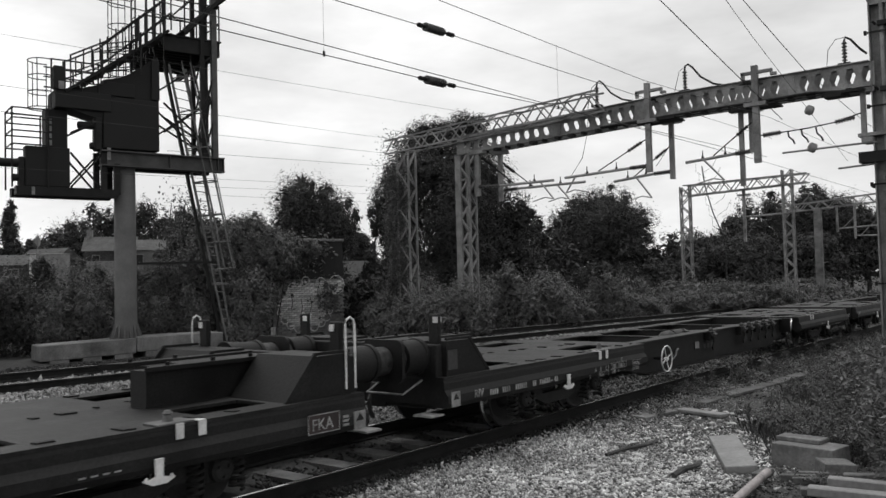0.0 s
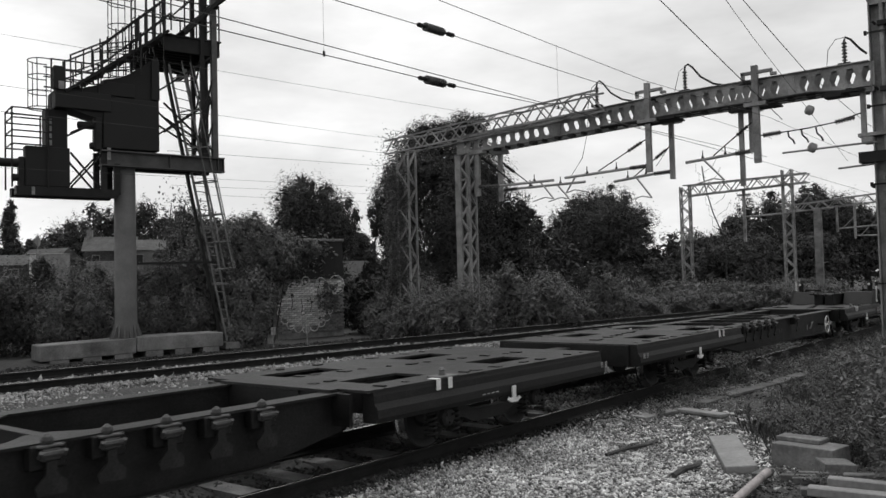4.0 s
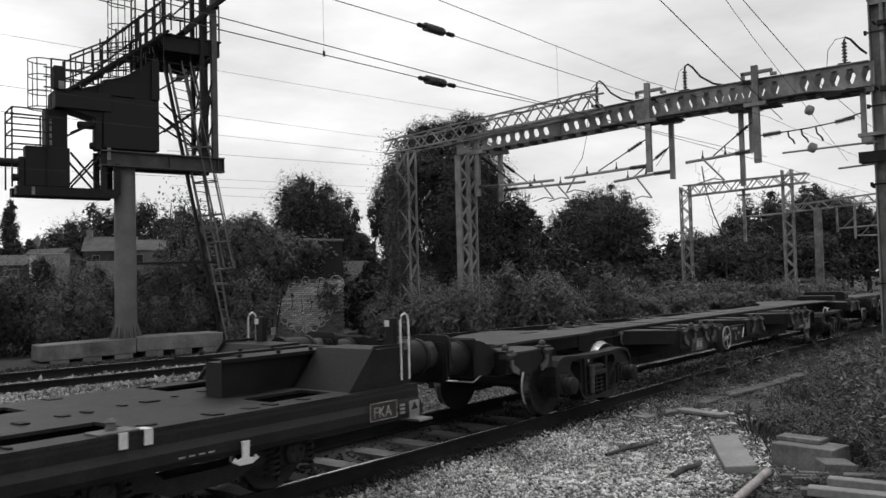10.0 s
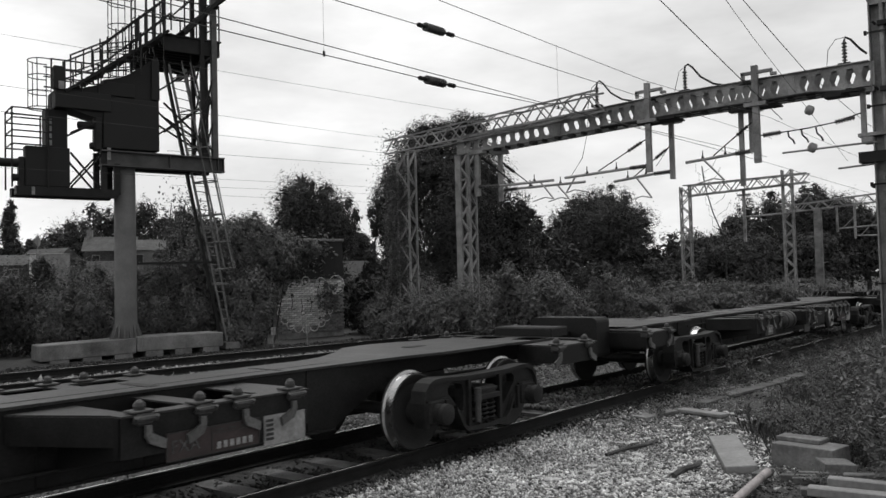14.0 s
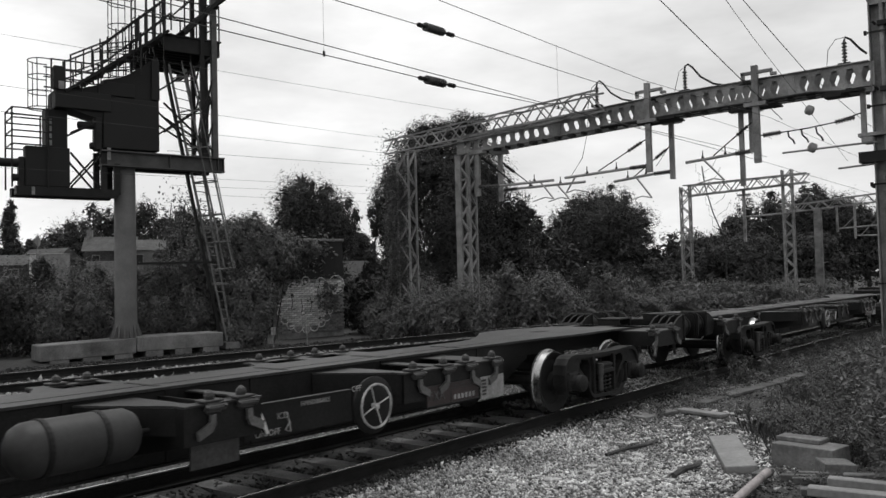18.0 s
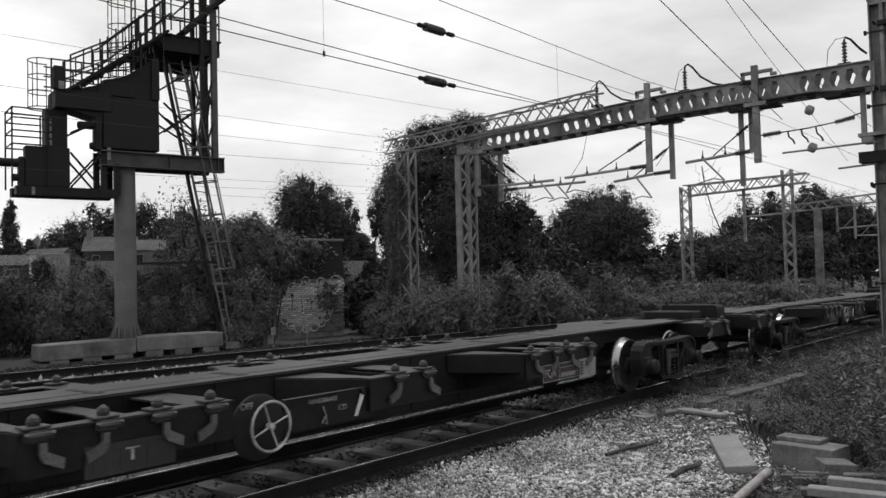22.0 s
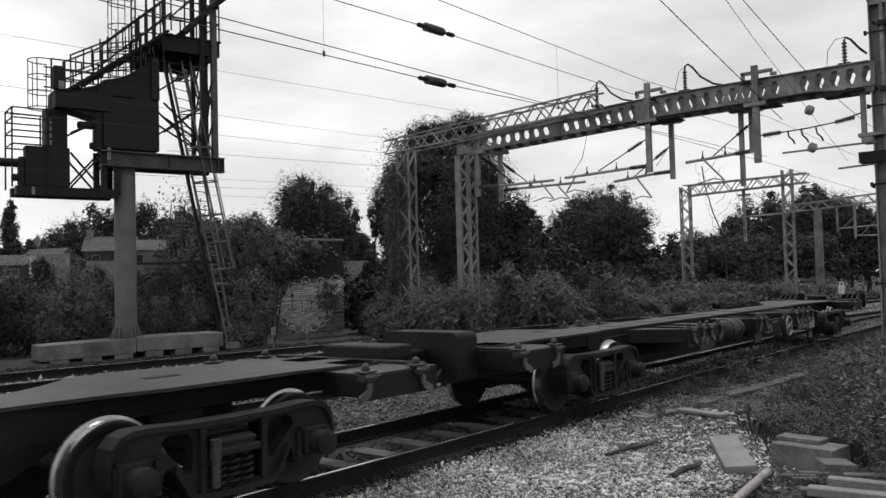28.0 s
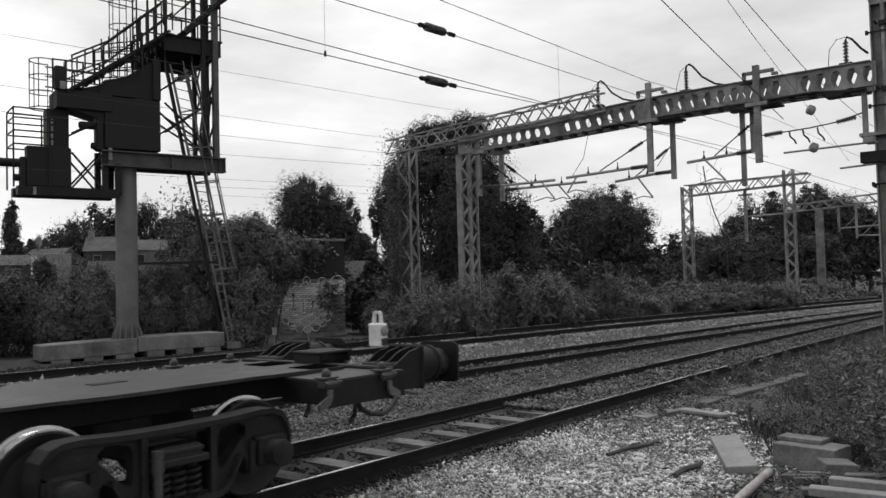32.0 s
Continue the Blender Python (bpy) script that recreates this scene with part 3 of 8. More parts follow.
    q = part("air_tank", b, TANK, w, "dusty grey air reservoir held by two straps", True)
    for y in (0.45, 0.95):
        b = B()
        lathe(b, [(-0.022, 0.188), (-0.02, 0.196), (0.02, 0.196), (0.022, 0.188)], 24, pose(0.3, d * y, 0.62, 0, 0, 90))
        part("tank_strap", b, WAGON, q)
    b = B()
    span(b, -0.3, 0.5, 0.4, 0.6, 0.9, 0.44)
    part("tank_cradle", b, WAGON, w)
    b = B()
    lathe(b, [(-0.05, 0.13), (0.05, 0.13), (0.06, 0.05), (0.5, 0.04)], 16, pose(-0.2, d * 3.2, 0.55, 0, 0, 90))
    part("brake_cylinder", b, TANK, w, "", True)
    for x, z in ((0.45, 0.5), (0.38, 0.56), (-0.4, 0.5)):
        b = B()
        rod(b, (x, -4.1, z), (x, 4.1, z), 0.022, 6)
        part("brake_pipe", b, BOGIE, w)
    for y in (-3.1, -2.62, -2.15, -1.65, -1.2, 0.52):
        s = part("spigot", SPIGOT, None, w)
        s.matrix_basis = pose(0.98, d * y, 0.74)
        part("spigot_arm", PADDLE, None, s, "bare hanging locking paddle")
        b = B()
        span(b, 0.86, y - 0.13, 0.60, 0.97, y + 0.13, 0.77, 0.01)
        part("spigot_bracket", b, WAGON, w)
    # fittings at the camera side
    h = part("handwheel", HANDWHEEL, None, w, "white spoked brake handwheel")
    h.location = (1.08, d * 2.91, 0.47)
    b = B()
    rod(b, (0.84, d * 2.91, 0.47), (1.06, d * 2.91, 0.47), 0.025, 10)
    part("wheel_shaft", b, WAGON, w)
    for y in (6.6 if first else 5.36, -5.4):
        b = B()
        box(b, 1.05, d * y - 0.16, 0.812, 1.25, d * y + 0.16, 0.828, 0.004)
        lathe(b, [(0.0, 0.045), (0.03, 0.035), (0.05, 0.03), (0.06, 0.042), (0.085, 0.02)], 10, pose(1.13, d * y, 0.826, 0, -90, 0))
        part("twistlock", b, CLIP_ARM, w, "worn bare-metal container lock")
        for dy in (0.02, 0.22):
            b = B()
            yy = d * (y + dy)
            box(b, 1.14, yy - 0.035, 0.813, 1.258, yy + 0.035, 0.817)
            box(b, 1.258, yy - 0.035, 0.70, 1.264, yy + 0.035, 0.817)
            part("edge_marking", b, WHITE, w, "white paint stripe over the deck edge")
    for y in (6.4 + ex * 0.4, -6.5):
        b = B()
        yy = d * y
        outline = [(yy - 0.035, 0.60), (yy + 0.035, 0.60), (yy + 0.03, 0.47), (yy + 0.09, 0.455), (yy + 0.10, 0.48), (yy + 0.13, 0.45), (yy + 0.06, 0.415),
                   (yy - 0.06, 0.415), (yy - 0.13, 0.45), (yy - 0.10, 0.48), (yy - 0.09, 0.455), (yy - 0.03, 0.47)]
        prism(b, outline, 1.315, 1.335, "x")
        part("rope_hook", b, WHITE, w, "white-painted tow-rope hook")
        bars(1.307, yy - 0.6, yy - 0.25, 0.56, 0.58, 4, w)
    b = B()
    yy = d * 4.05
    prism(b, [(yy + 0.05, 0.62), (yy + 0.075, 0.60), (yy - 0.07, 0.40), (yy - 0.085, 0.42)], 0.9, 0.915, "x")
    part("brake_lever", b, WHITE, w, "white changeover lever")
    b = B()
    rod(b, (0.88, yy + 0.06, 0.61), (0.93, yy + 0.06, 0.61), 0.035, 10)
    part("lever_boss", b, WAGON, w)
    if d < 0:
        b = B()
        box(b, 0.862, d * 1.05 - 0.12, 0.47, 0.87, d * 1.05 + 0.12, 0.62)
        part("label_frame", b, BLACK, w)
        b = B()
        box(b, 0.871, d * 1.05 - 0.09, 0.49, 0.874, d * 1.05 + 0.09, 0.61)
        part("label_sheet", b, PLATE, w, "white paper label in a wire clip")
    else:
        b = B()
        tube(b, [(0.885, 1.77 + 0.022 * math.cos(k * 0.6283), 0.44 + 0.055 * math.sin(k * 0.6283)) for k in range(11)], 0.008, 5)
        rod(b, (0.86, 1.77, 0.5), (0.89, 1.77, 0.5), 0.01, 6)
        part("release_ring", b, PLATE, w, "small pale pull ring")
    b = B()
    tube(b, [(0.87, d * 2.1 - 0.05, 0.40), (0.9, d * 2.1, 0.46), (0.9, d * 2.1 + 0.02, 0.52), (0.9, d * 2.1 + 0.1, 0.56)], 0.016)
    part("release_handle", b, PLATE, w)
    bars(0.862, -0.72, -0.18, 0.46, 0.60, 3, w, TANK)
    # low end: drawbar and braking pipe
    b = B()
    span(b, -0.12, -10.0, 0.55, 0.12, -8.7, 0.74, 0.02)
    part("drawbar", b, WAGON, w, "heavy square coupling bar")
    b = B()
    tube(b, [(0.28, d * -8.82, 0.66), (0.3, d * -9.05, 0.6), (0.3, d * -9.4, 0.38), (0.3, d * -9.8, 0.28)], 0.035)
    part("brake_hose", b, RUBBER, w)
    b = B()
    span(b, -1.12, -8.84, 0.47, 1.12, -8.8, 0.80, 0.005)
    part("end_plate", b, WAGON, w)
    # raised end
    for x0, x1, y in ((0.07, 0.31, 6.93), (-0.31, -0.07, 7.2), (-0.069, 0.069, 7.5)):
        b = B()
        span(b, x0, y + ex, 0.812, x1, 8.5 + ex, 1.13)
        part("raised_sill", b, WAGON, w, "raised box girder over the coupling end")
    for s in (1, -1):
        b = B()
        prism(b, [(s * 0.24, d * (7.02 + ex)), (s * 0.37, d * (6.88 + ex)), (s * 0.37, d * (8.5 + ex)), (s * 0.24, d * (8.5 + ex))], 1.13, 1.165, "z")
        part("girder_flange", b, WAGON, w)
        for y in (7.15, 7.62, 8.05):
            b = B()
            rod(b, (s * 0.3, d * (y + ex), 1.165), (s * 0.3, d * (y + ex), 1.195), 0.022, 8)
            part("stud", b, WAGON, w)
    b = B()
    span(b, -0.235, 7.45 + ex, 1.131, 0.235, (8.5 + ex), 1.142)
    part("raised_deck", b, LOW_DECK, w, "worn plate between the girder's flanges")
    for s in (1, -1):
        b = B()
        prism(b, [(d * (7.75 + ex), 0.812), (d * (8.08 + ex), 1.19), (d * (8.5 + ex), 1.19), (d * (8.5 + ex), 0.812)], min(s * 0.37, s * 1.19), max(s * 0.37, s * 1.19), "x")
        part("end_gusset", b, WAGON, w, "sloping plate stiffener")
        b = B()
        prism(b, [(d * (7.70 + ex), 0.814), (d * (7.75 + ex), 0.814), (d * (8.085 + ex), 1.197), (d * (8.5 + ex), 1.197), (d * (8.5 + ex), 1.225), (d * (8.06 + ex), 1.225)], min(s * 1.17, s * 1.195), max(s * 1.17, s * 1.195), "x")
        part("gusset_edge", b, WAGON, w)
        if d < 0 and s > 0:
            b = B()
            box(b, 1.196, -8.94, 0.88, 1.203, -8.77, 1.09)
            part("scraped_patch", b, CLIP, w, "pale rubbed square where a plate was")
        buffer(w, s * 0.875, d * (8.62 + ex), d, 0.72 if d > 0 else 0.55)
        b = B()
        box(b, min(s * 0.96, s * 1.1), min(Y((8.46 + ex), (8.52 + ex))), 1.0, max(s * 0.96, s * 1.1), max(Y((8.46 + ex), (8.52 + ex))), 1.48, 0.012)
        q = part("lamp_bracket", b, WAGON, w, "dark upright lamp bracket plate")
        b = B()
        x0 = s * 0.97 if d * s > 0 else s * 1.035
        box(b, min(x0, x0 + s * 0.06), min(Y((8.45 + ex), (8.53 + ex))), 1.39, max(x0, x0 + s * 0.06), max(Y((8.45 + ex), (8.53 + ex))), 1.455)
        part("reflector", b, WHITE, q, "small white reflector")
    b = B()
    span(b, -1.15, (8.52 + ex), 0.5, 1.15, (8.63 + ex), 1.16, 0.01)
    part("headstock", b, WAGON, w)
    for s in (1, -1) if d > 0 else ():
        b = B()
        y0 = d * (8.5 + ex)
        tube(b, [(s * 1.2, y0 - 0.06, 0.86), (s * 1.2, y0 - 0.06, 1.45), (s * 1.2, y0 - 0.045, 1.50), (s * 1.2, y0, 1.525), (s * 1.2, y0 + 0.045, 1.50), (s * 1.2, y0 + 0.06, 1.45), (s * 1.2, y0 + 0.06, 0.86)], 0.011)
        part("grab_rail", b, WHITE, w, "white looped shunter's handrail")
    b = B()
    tube(b, [(0.95, d * (8.62 + ex), 0.78), (0.95, d * (8.95 + ex), 0.66), (0.45, d * (8.97 + ex), 0.66), (0.4, d * (8.62 + ex), 0.78)], 0.012)
    part("step_bar", b, PLATE, w, "dulled white bent shunting bar")
    hook_and_hoses(w, d * (8.63 + ex), d)
    b = B()
    box(b, 1.0, min(Y((8.64 + ex), (8.85 + ex))), 0.42, 1.25, max(Y((8.64 + ex), (8.85 + ex))), 0.44)
    part("step", b, PLATE, w, "pale perforated metal step")
    b = B()
    box(b, 1.302, d * (8.5 + ex) - 0.075, 0.50, 1.309, d * (8.5 + ex) + 0.075, 0.66)
    lab = part("warning_label", b, PLATE, w, "pale sticker with a warning triangle")
    b = B()
    yy = d * (8.5 + ex)
    prism(b, [(yy - 0.05, 0.575), (yy + 0.05, 0.575), (yy, 0.645)], 1.31, 1.313, "x")
    part("triangle", b, BLACK, lab)
    if numbered:
        words("RIV", 0.12, 1.31, -8.62, 0.555, w)
        for y0, n in ((-8.32, 2), (-8.07, 2), (-7.8, 3), (-7.42, 1), (-7.26, 3), (-6.9, 1)):
            bars(1.309, y0, y0 + 0.085 * n, 0.545, 0.65, n * 2, w)
        # load tables stencilled on the skirt
        for text, size, y, z in (("A", 0.08, -5.84, 0.55), ("B", 0.08, -5.69, 0.55), ("C", 0.08, -5.53, 0.55), ("79.0 t", 0.07, -5.74, 0.475), ("S", 0.075, -5.99, 0.48), ("C", 0.07, -5.05, 0.635),
                                 ("120", 0.085, -5.345, 0.55), ("140", 0.08, -5.345, 0.482), ("88.0 t", 0.078, -5.105, 0.55), ("48400kg", 0.06, -4.655, 0.545), ("2x19.0t", 0.062, -4.655, 0.47)):
            words(text, size, 1.309, y, z, w)
        bars(1.309, -5.37, -5.15, 0.635, 0.68, 3, w, TANK)
        for y0, z0, y1, z1 in ((-5.37, 0.62, -4.88, 0.624), (-5.37, 0.54, -4.88, 0.544), (-5.135, 0.48, -5.131, 0.62), (-4.884, 0.54, -4.88, 0.62), (-5.72, 0.535, -5.44, 0.539), (-5.44, 0.47, -5.436, 0.62),
                               (-4.675, 0.455, -4.671, 0.61), (-4.675, 0.606, -4.37, 0.61), (-4.675, 0.528, -4.37, 0.532)):
            b = B()
            box(b, 1.306, y0, z0, 1.311, y1, z1)
            part("table_line", b, LETTER, w)
    else:
        b = B()
        box(b, 1.302, 7.86, 0.53, 1.308, 8.24, 0.70)
        panel = part("code_panel", b, RED_PANEL, w, "dark red panel with a pale border")
        b = B()
        for z0, z1, y0, y1 in ((0.53, 0.538, 7.86, 8.24), (0.692, 0.70, 7.86, 8.24), (0.53, 0.70, 7.86, 7.868), (0.53, 0.70, 8.232, 8.24)):
            box(b, 1.308, y0, z0, 1.311, y1, z1)
        part("border", b, LETTER, panel)
        words("FKA", 0.145, 1.312, 7.90, 0.56, w, "white painted wagon code")
        bars(1.309, 8.28, 8.4, 0.55, 0.66, 1, w, rows=3)
    bars(1.309, d * -8.7 - 0.02, d * -8.7 + 0.2, 0.6, 0.68, 2, w, rows=3)
    small_bogie(w, d * (6.2 + ex * 0.4))
    small_bogie(w, d * -6.4)
    return w


def spine_wagon(kind, code, lead, tail, lamp=False, mark="frame"):
    """A spine-framed wagon. kind: which side fittings; lead, tail: 'buffers' or 'drawbar'."""
    w = thing("spine_container_wagon", "dark grimy spine-framed container wagon, empty, spigots folded", "wagon", "wagons of the train")
    # spine: deep box in the middle, rising necks over the bogies
    b = B()
    outline = [(-5.8, 0.955), (5.8, 0.955), (5.8, 0.72), (5.65, 0.66), (4.95, 0.31), (-4.95, 0.31), (-5.65, 0.66), (-5.8, 0.72)]
    prism(b, outline, -0.34, 0.34, "x")
    part("spine", b, WAGON, w)
    b = B()
    box(b, -0.37, -5.15, 0.962, 0.37, 5.15, 0.985)
    part("spine_deck", b, WAGON_TOP, w, "worn flat top plate of the spine")
    for s in (1, -1):
        b = B()
        box(b, min(s * 0.34, s * 0.40), -4.95, 0.31, max(s * 0.34, s * 0.40), 4.95, 0.33)
        part("lower_flange", b, WAGON, w)
    for k in range(11):
        b = B()
        y = -4.6 + 0.92 * k
        box(b, -0.352, y - 0.006, 0.34, 0.352, y + 0.006, 0.955)
        part("stiffener", b, WAGON, w)
    for x in (0.13,):
        b = B()
        box(b, x, -5.1, 0.9855, x + 0.007, 5.1, 0.988)
        part("deck_seam", b, WAGON, w, "dark weld seam along the deck")
    for k in range(7):
        b = B()
        y = -4.4 + 1.45 * k
        box(b, -0.2 - 0.03 * (k % 2), y, 0.985, 0.26, y + 0.05 + 0.03 * (k % 3), 0.989)
        part("weld_scar", b, WAGON, w)
    for e, end in ((-1, lead), (1, tail)):
        # neck plate: widens over the bogie, then the headstock arms
        half = [(5.12, 0.37), (5.5, 0.42), (5.9, 0.58), (6.25, 0.80), (6.7, 0.84), (7.3, 0.80), (7.7, 0.70), (8.0, 0.66), (8.9, 0.64)]
        ys = [5.12, 5.5, 5.9, 6.25, 6.7, 7.3, 7.7, 8.0, 8.9]
        zz = [0.986, 0.992, 1.01, 1.03, 1.035, 1.03, 1.02, 1.01, 1.0]
        verts, faces = [], []
        for (y, hx), z in zip(half, zz):
            verts += [(hx, e * y, z), (-hx, e * y, z), (hx, e * y, z - 0.03), (-hx, e * y, z - 0.03)]
        for i in range(len(ys) - 1):
            k = i * 4
            faces += [(k, k + 1, k + 5, k + 4), (k + 2, k + 6, k + 7, k + 3), (k, k + 4, k + 6, k + 2), (k + 1, k + 3, k + 7, k + 5)]
        me = quads("neck_deck", verts, faces, WAGON_TOP)
        b = B()
        b.from_mesh(me)
        part("neck_deck", b, WAGON_TOP, w, "worn deck plate curving over the bogie")
        b = B()
        prism(b, [(e * 5.05, 0.96), (e * 5.5, 0.95), (e * 6.25, 0.995), (e * 6.7, 1.0), (e * 8.9, 0.97), (e * 8.9, 0.72), (e * 7.6, 0.76), (e * 5.8, 0.76), (e * 5.05, 0.62)], -0.33, 0.33, "x")
        part("neck", b, WAGON, w)
        b = B()
        box(b, -0.07, e * 6.7 - 0.16, 1.036, 0.07, e * 6.7 + 0.16, 1.04)
        part("pivot_cover", b, WAGON, w)
        bogie(w, e * 6.68)
        # headstock arms with end spigots; two end-deck slots, their shade painted as thin black plates
        y0, y1 = sorted((e * 8.12, e * 9.15))
        for s in (1, -1):
            b = B()
            box(b, min(s * 0.6, s * 1.24), y0, 0.95, max(s * 0.6, s * 1.24), y1, 0.97)
            part("arm_plate", b, WAGON_TOP, w)
            b = B()
            box(b, min(s * 1.2, s * 1.24), y0, 0.72, max(s * 1.2, s * 1.24), y1, 0.95)
            part("headstock_arm", b, WAGON, w)
            b = B()
            box(b, min(s * 0.6, s * 1.2), y0, 0.74, max(s * 0.6, s * 1.2), y0 + 0.03, 0.95)
            part("arm_web", b, WAGON, w)
        for x0, x1 in ((0.28, 0.62), (-0.42, -0.08)):
            b = B()
            box(b, x0, min(e * 8.48, e * 8.86), 1.004, x1, max(e * 8.48, e * 8.86), 1.011)
            part("slot_shade_plate", b, SLOT_SHADE, w, "thin black plate painted as the shade of a deck slot")
        b = B()
        box(b, -1.15, min(e * 9.0, e * 9.12), 0.7, 1.15, max(e * 9.0, e * 9.12), 1.0, 0.01)
        part("headstock", b, WAGON, w)
        for s in (1, -1):
            spigot(w, s * 1.23, e * 9.1 if e < 0 else 8.88, 0.97, 1)
            spigot(w, s * 1.23, e * 8.26 if e < 0 else 8.14, 0.97, -1)
        if end == "buffers":
            for s in (1, -1):
                buffer(w, s * 0.875, e * 9.62, e, 0.56, 0.95)
                b = B()
                for k in range(4):
                    x = s * 0.875 - 0.21 + 0.14 * k
                    prism(b, [(e * 9.18, 1.0), (e * 9.4, 1.12), (e * 9.6, 1.16), (e * 9.6, 0.74), (e * 9.3, 0.74), (e * 9.18, 0.85)], x - 0.014, x + 0.014, "x")
                box(b, s * 0.875 - 0.2, min(e * 9.1, e * 9.6), 0.80, s * 0.875 + 0.2, max(e * 9.1, e * 9.6), 1.02, 0.02)
                box(b, s * 0.875 - 0.25, min(e * 9.57, e * 9.62), 0.72, s * 0.875 + 0.25, max(e * 9.57, e * 9.62), 1.18, 0.02)
                part("buffer_bracket", b, WAGON, w, "ribbed bracket behind the buffer")
            b = B()
            box(b, -0.22, min(e * 8.96, e * 9.45), 1.09, 0.22, max(e * 8.96, e * 9.45), 1.12, 0.01)
            for y in (8.98, 9.4):
                box(b, -0.2, min(e * y, e * (y + 0.04)), 0.99, 0.2, max(e * y, e * (y + 0.04)), 1.1)
            part("coupling_stand", b, WAGON, w)
            hook_and_hoses(w, e * 9.12, e)
            if e > 0:
                b = B()
                tube(b, [(0.75, 8.95, 0.70), (0.72, 9.05, 0.56), (0.66, 9.25, 0.47), (0.6, 9.5, 0.43), (0.5, 9.75, 0.46), (0.42, 10.0, 0.60), (0.38, 10.2, 0.80)], 0.028, 8)
                part("brake_hose", b, RUBBER, w, "thick black hose sagging under the buffers")
            b = B()
            tube(b, [(0.9, e * 9.12, 0.74), (0.9, e * 9.35, 0.64), (0.5, e * 9.37, 0.64), (0.45, e * 9.12, 0.74)], 0.012)
            part("step_bar", b, WHITE if lead == "buffers" and e < 0 else WAGON, w)
        else:
            b = B()
            out = []
            for cx, cz, a0 in ((0.52, 1.18, 0), (-0.52, 1.18, 90), (-0.52, 0.72, 180), (0.52, 0.72, 270)):
                out += [(cx + 0.08 * math.cos(radians(a0 + q)), cz + 0.08 * math.sin(radians(a0 + q))) for q in (0, 30, 60, 90)]
            if e < 0:
                prism(b, [(u, v - 0.05) for u, v in out], -9.55, -9.13, "y")
                part("end_shield", b, WAGON, w, "dark rounded box over the coupling bar")
            else:
                b.free()
                b = B()
                box(b, -0.5, 9.16, 0.98, 0.5, 9.64, 1.13, 0.02)
                part("coupling_cover", b, WAGON, w, "low dark box at the deck's end")
            b = B()
            box(b, -0.13, min(e * 9.15, e * 9.9), 0.82, 0.13, max(e * 9.15, e * 9.9), 1.0, 0.02)
            rod(b, (0.0, e * 9.45, 0.78), (0.0, e * 9.45, 1.06), 0.07, 10)
            part("drawbar", b, WAGON, w, "heavy coupling bar between wagons")
            b = B()
            tube(b, [(0.32, e * 9.2, 0.92), (0.34, e * 9.45, 0.8), (0.34, e * 9.7, 0.62), (0.33, e * 9.95, 0.6)], 0.03)
            part("brake_hose", b, RUBBER, w)

    def outrigger(y0, y1, spread=0.4):
        """Side arms that carry spigots: a tapered top plate, fascia and end webs, on both sides."""
        for s in (1, -1):
            b = B()
            prism(b, [(s * 0.36, y0 - spread), (s * 1.12, y0), (s * 0.36, y0)], 0.915, 0.93, "z")
            box(b, min(s * 1.12, s * 1.27), y0, 0.915, max(s * 1.12, s * 1.27), y1, 0.93)
            # cross strips leave open slots between them
            slots = [(y0 + 0.14 + 0.7 * k, y0 + 0.64 + 0.7 * k) for k in range(int((y1 - y0) / 0.7))]
            for a, c in zip([y0] + [q[1] for q in slots], [q[0] for q in slots] + [y1]):
                box(b, min(s * 0.36, s * 1.12), a, 0.915, max(s * 0.36, s * 1.12), c, 0.93)
            part("outrigger_plate", b, WAGON_TOP, w, "worn top plate of the outrigger")
            b = B()
            box(b, min(s * 1.23, s * 1.26), y0, 0.62, max(s * 1.23, s * 1.26), y1, 0.913)
            part("outrigger_face", b, WAGON, w)
            for y in (y0, (y0 + y1) / 2, y1 - 0.02):
                b = B()
                prism(b, [(s * 0.34, 0.913), (s * 1.25, 0.913), (s * 1.25, 0.62), (s * 0.34, 0.45)], y, y + 0.02, "y")
                part("outrigger_web", b, WAGON, w)
            b = B()
            prism(b, [(s * 0.36, y0 - spread), (s * 1.16, y0), (s * 1.16, y0 + 0.02), (s * 0.36, y0 - spread + 0.03)], 0.70, 0.915, "z")
            part("outrigger_side", b, WAGON, w)

    if kind == "a":
        groups = ((-4.05, -2.35, (-3.92, -3.43, -3.0, -2.53)), (-0.75, 0.25, (-0.33, 0.11)), (2.0, 3.78, (2.18, 2.70, 3.06, 3.62)))
        wheel_y, panel0, panel1, lever_y, lean = -2.0, -1.78, -0.72, -0.82, 1
        p1, p3 = (-3.6, -2.89), (2.36, 3.23)
    else:
        groups = ((-4.0, -2.3, (-3.82, -3.31, -2.99, -2.44)), (-0.45, 0.3, (-0.18, 0.13)), (2.1, 3.85, (2.30, 2.80, 3.20, 3.70)))
        wheel_y, panel0, panel1, lever_y, lean = 1.64, 0.15, 1.4, 0.28, -1
        p1, p3 = (-3.5, -2.81), (2.44, 3.34)
    for y0, y1, ys in groups:
        outrigger(y0, y1)
        for i, y in enumerate(ys):
            for s in (1, -1):
                spigot(w, s * 1.25, y, 0.925, (1, -1, 1, -1)[i] if len(ys) > 2 else (-1, 1)[i])
    # name panel on the first outrigger: a bordered emblem; code panel and data plate on the last
    b = B()
    box(b, 1.262, p1[0], 0.54, 1.27, p1[1], 0.76)
    pan = part("emblem_panel", b, TANK, w, "dark panel with a pale bordered emblem")
    b = B()
    m = (p1[0] + p1[1]) / 2
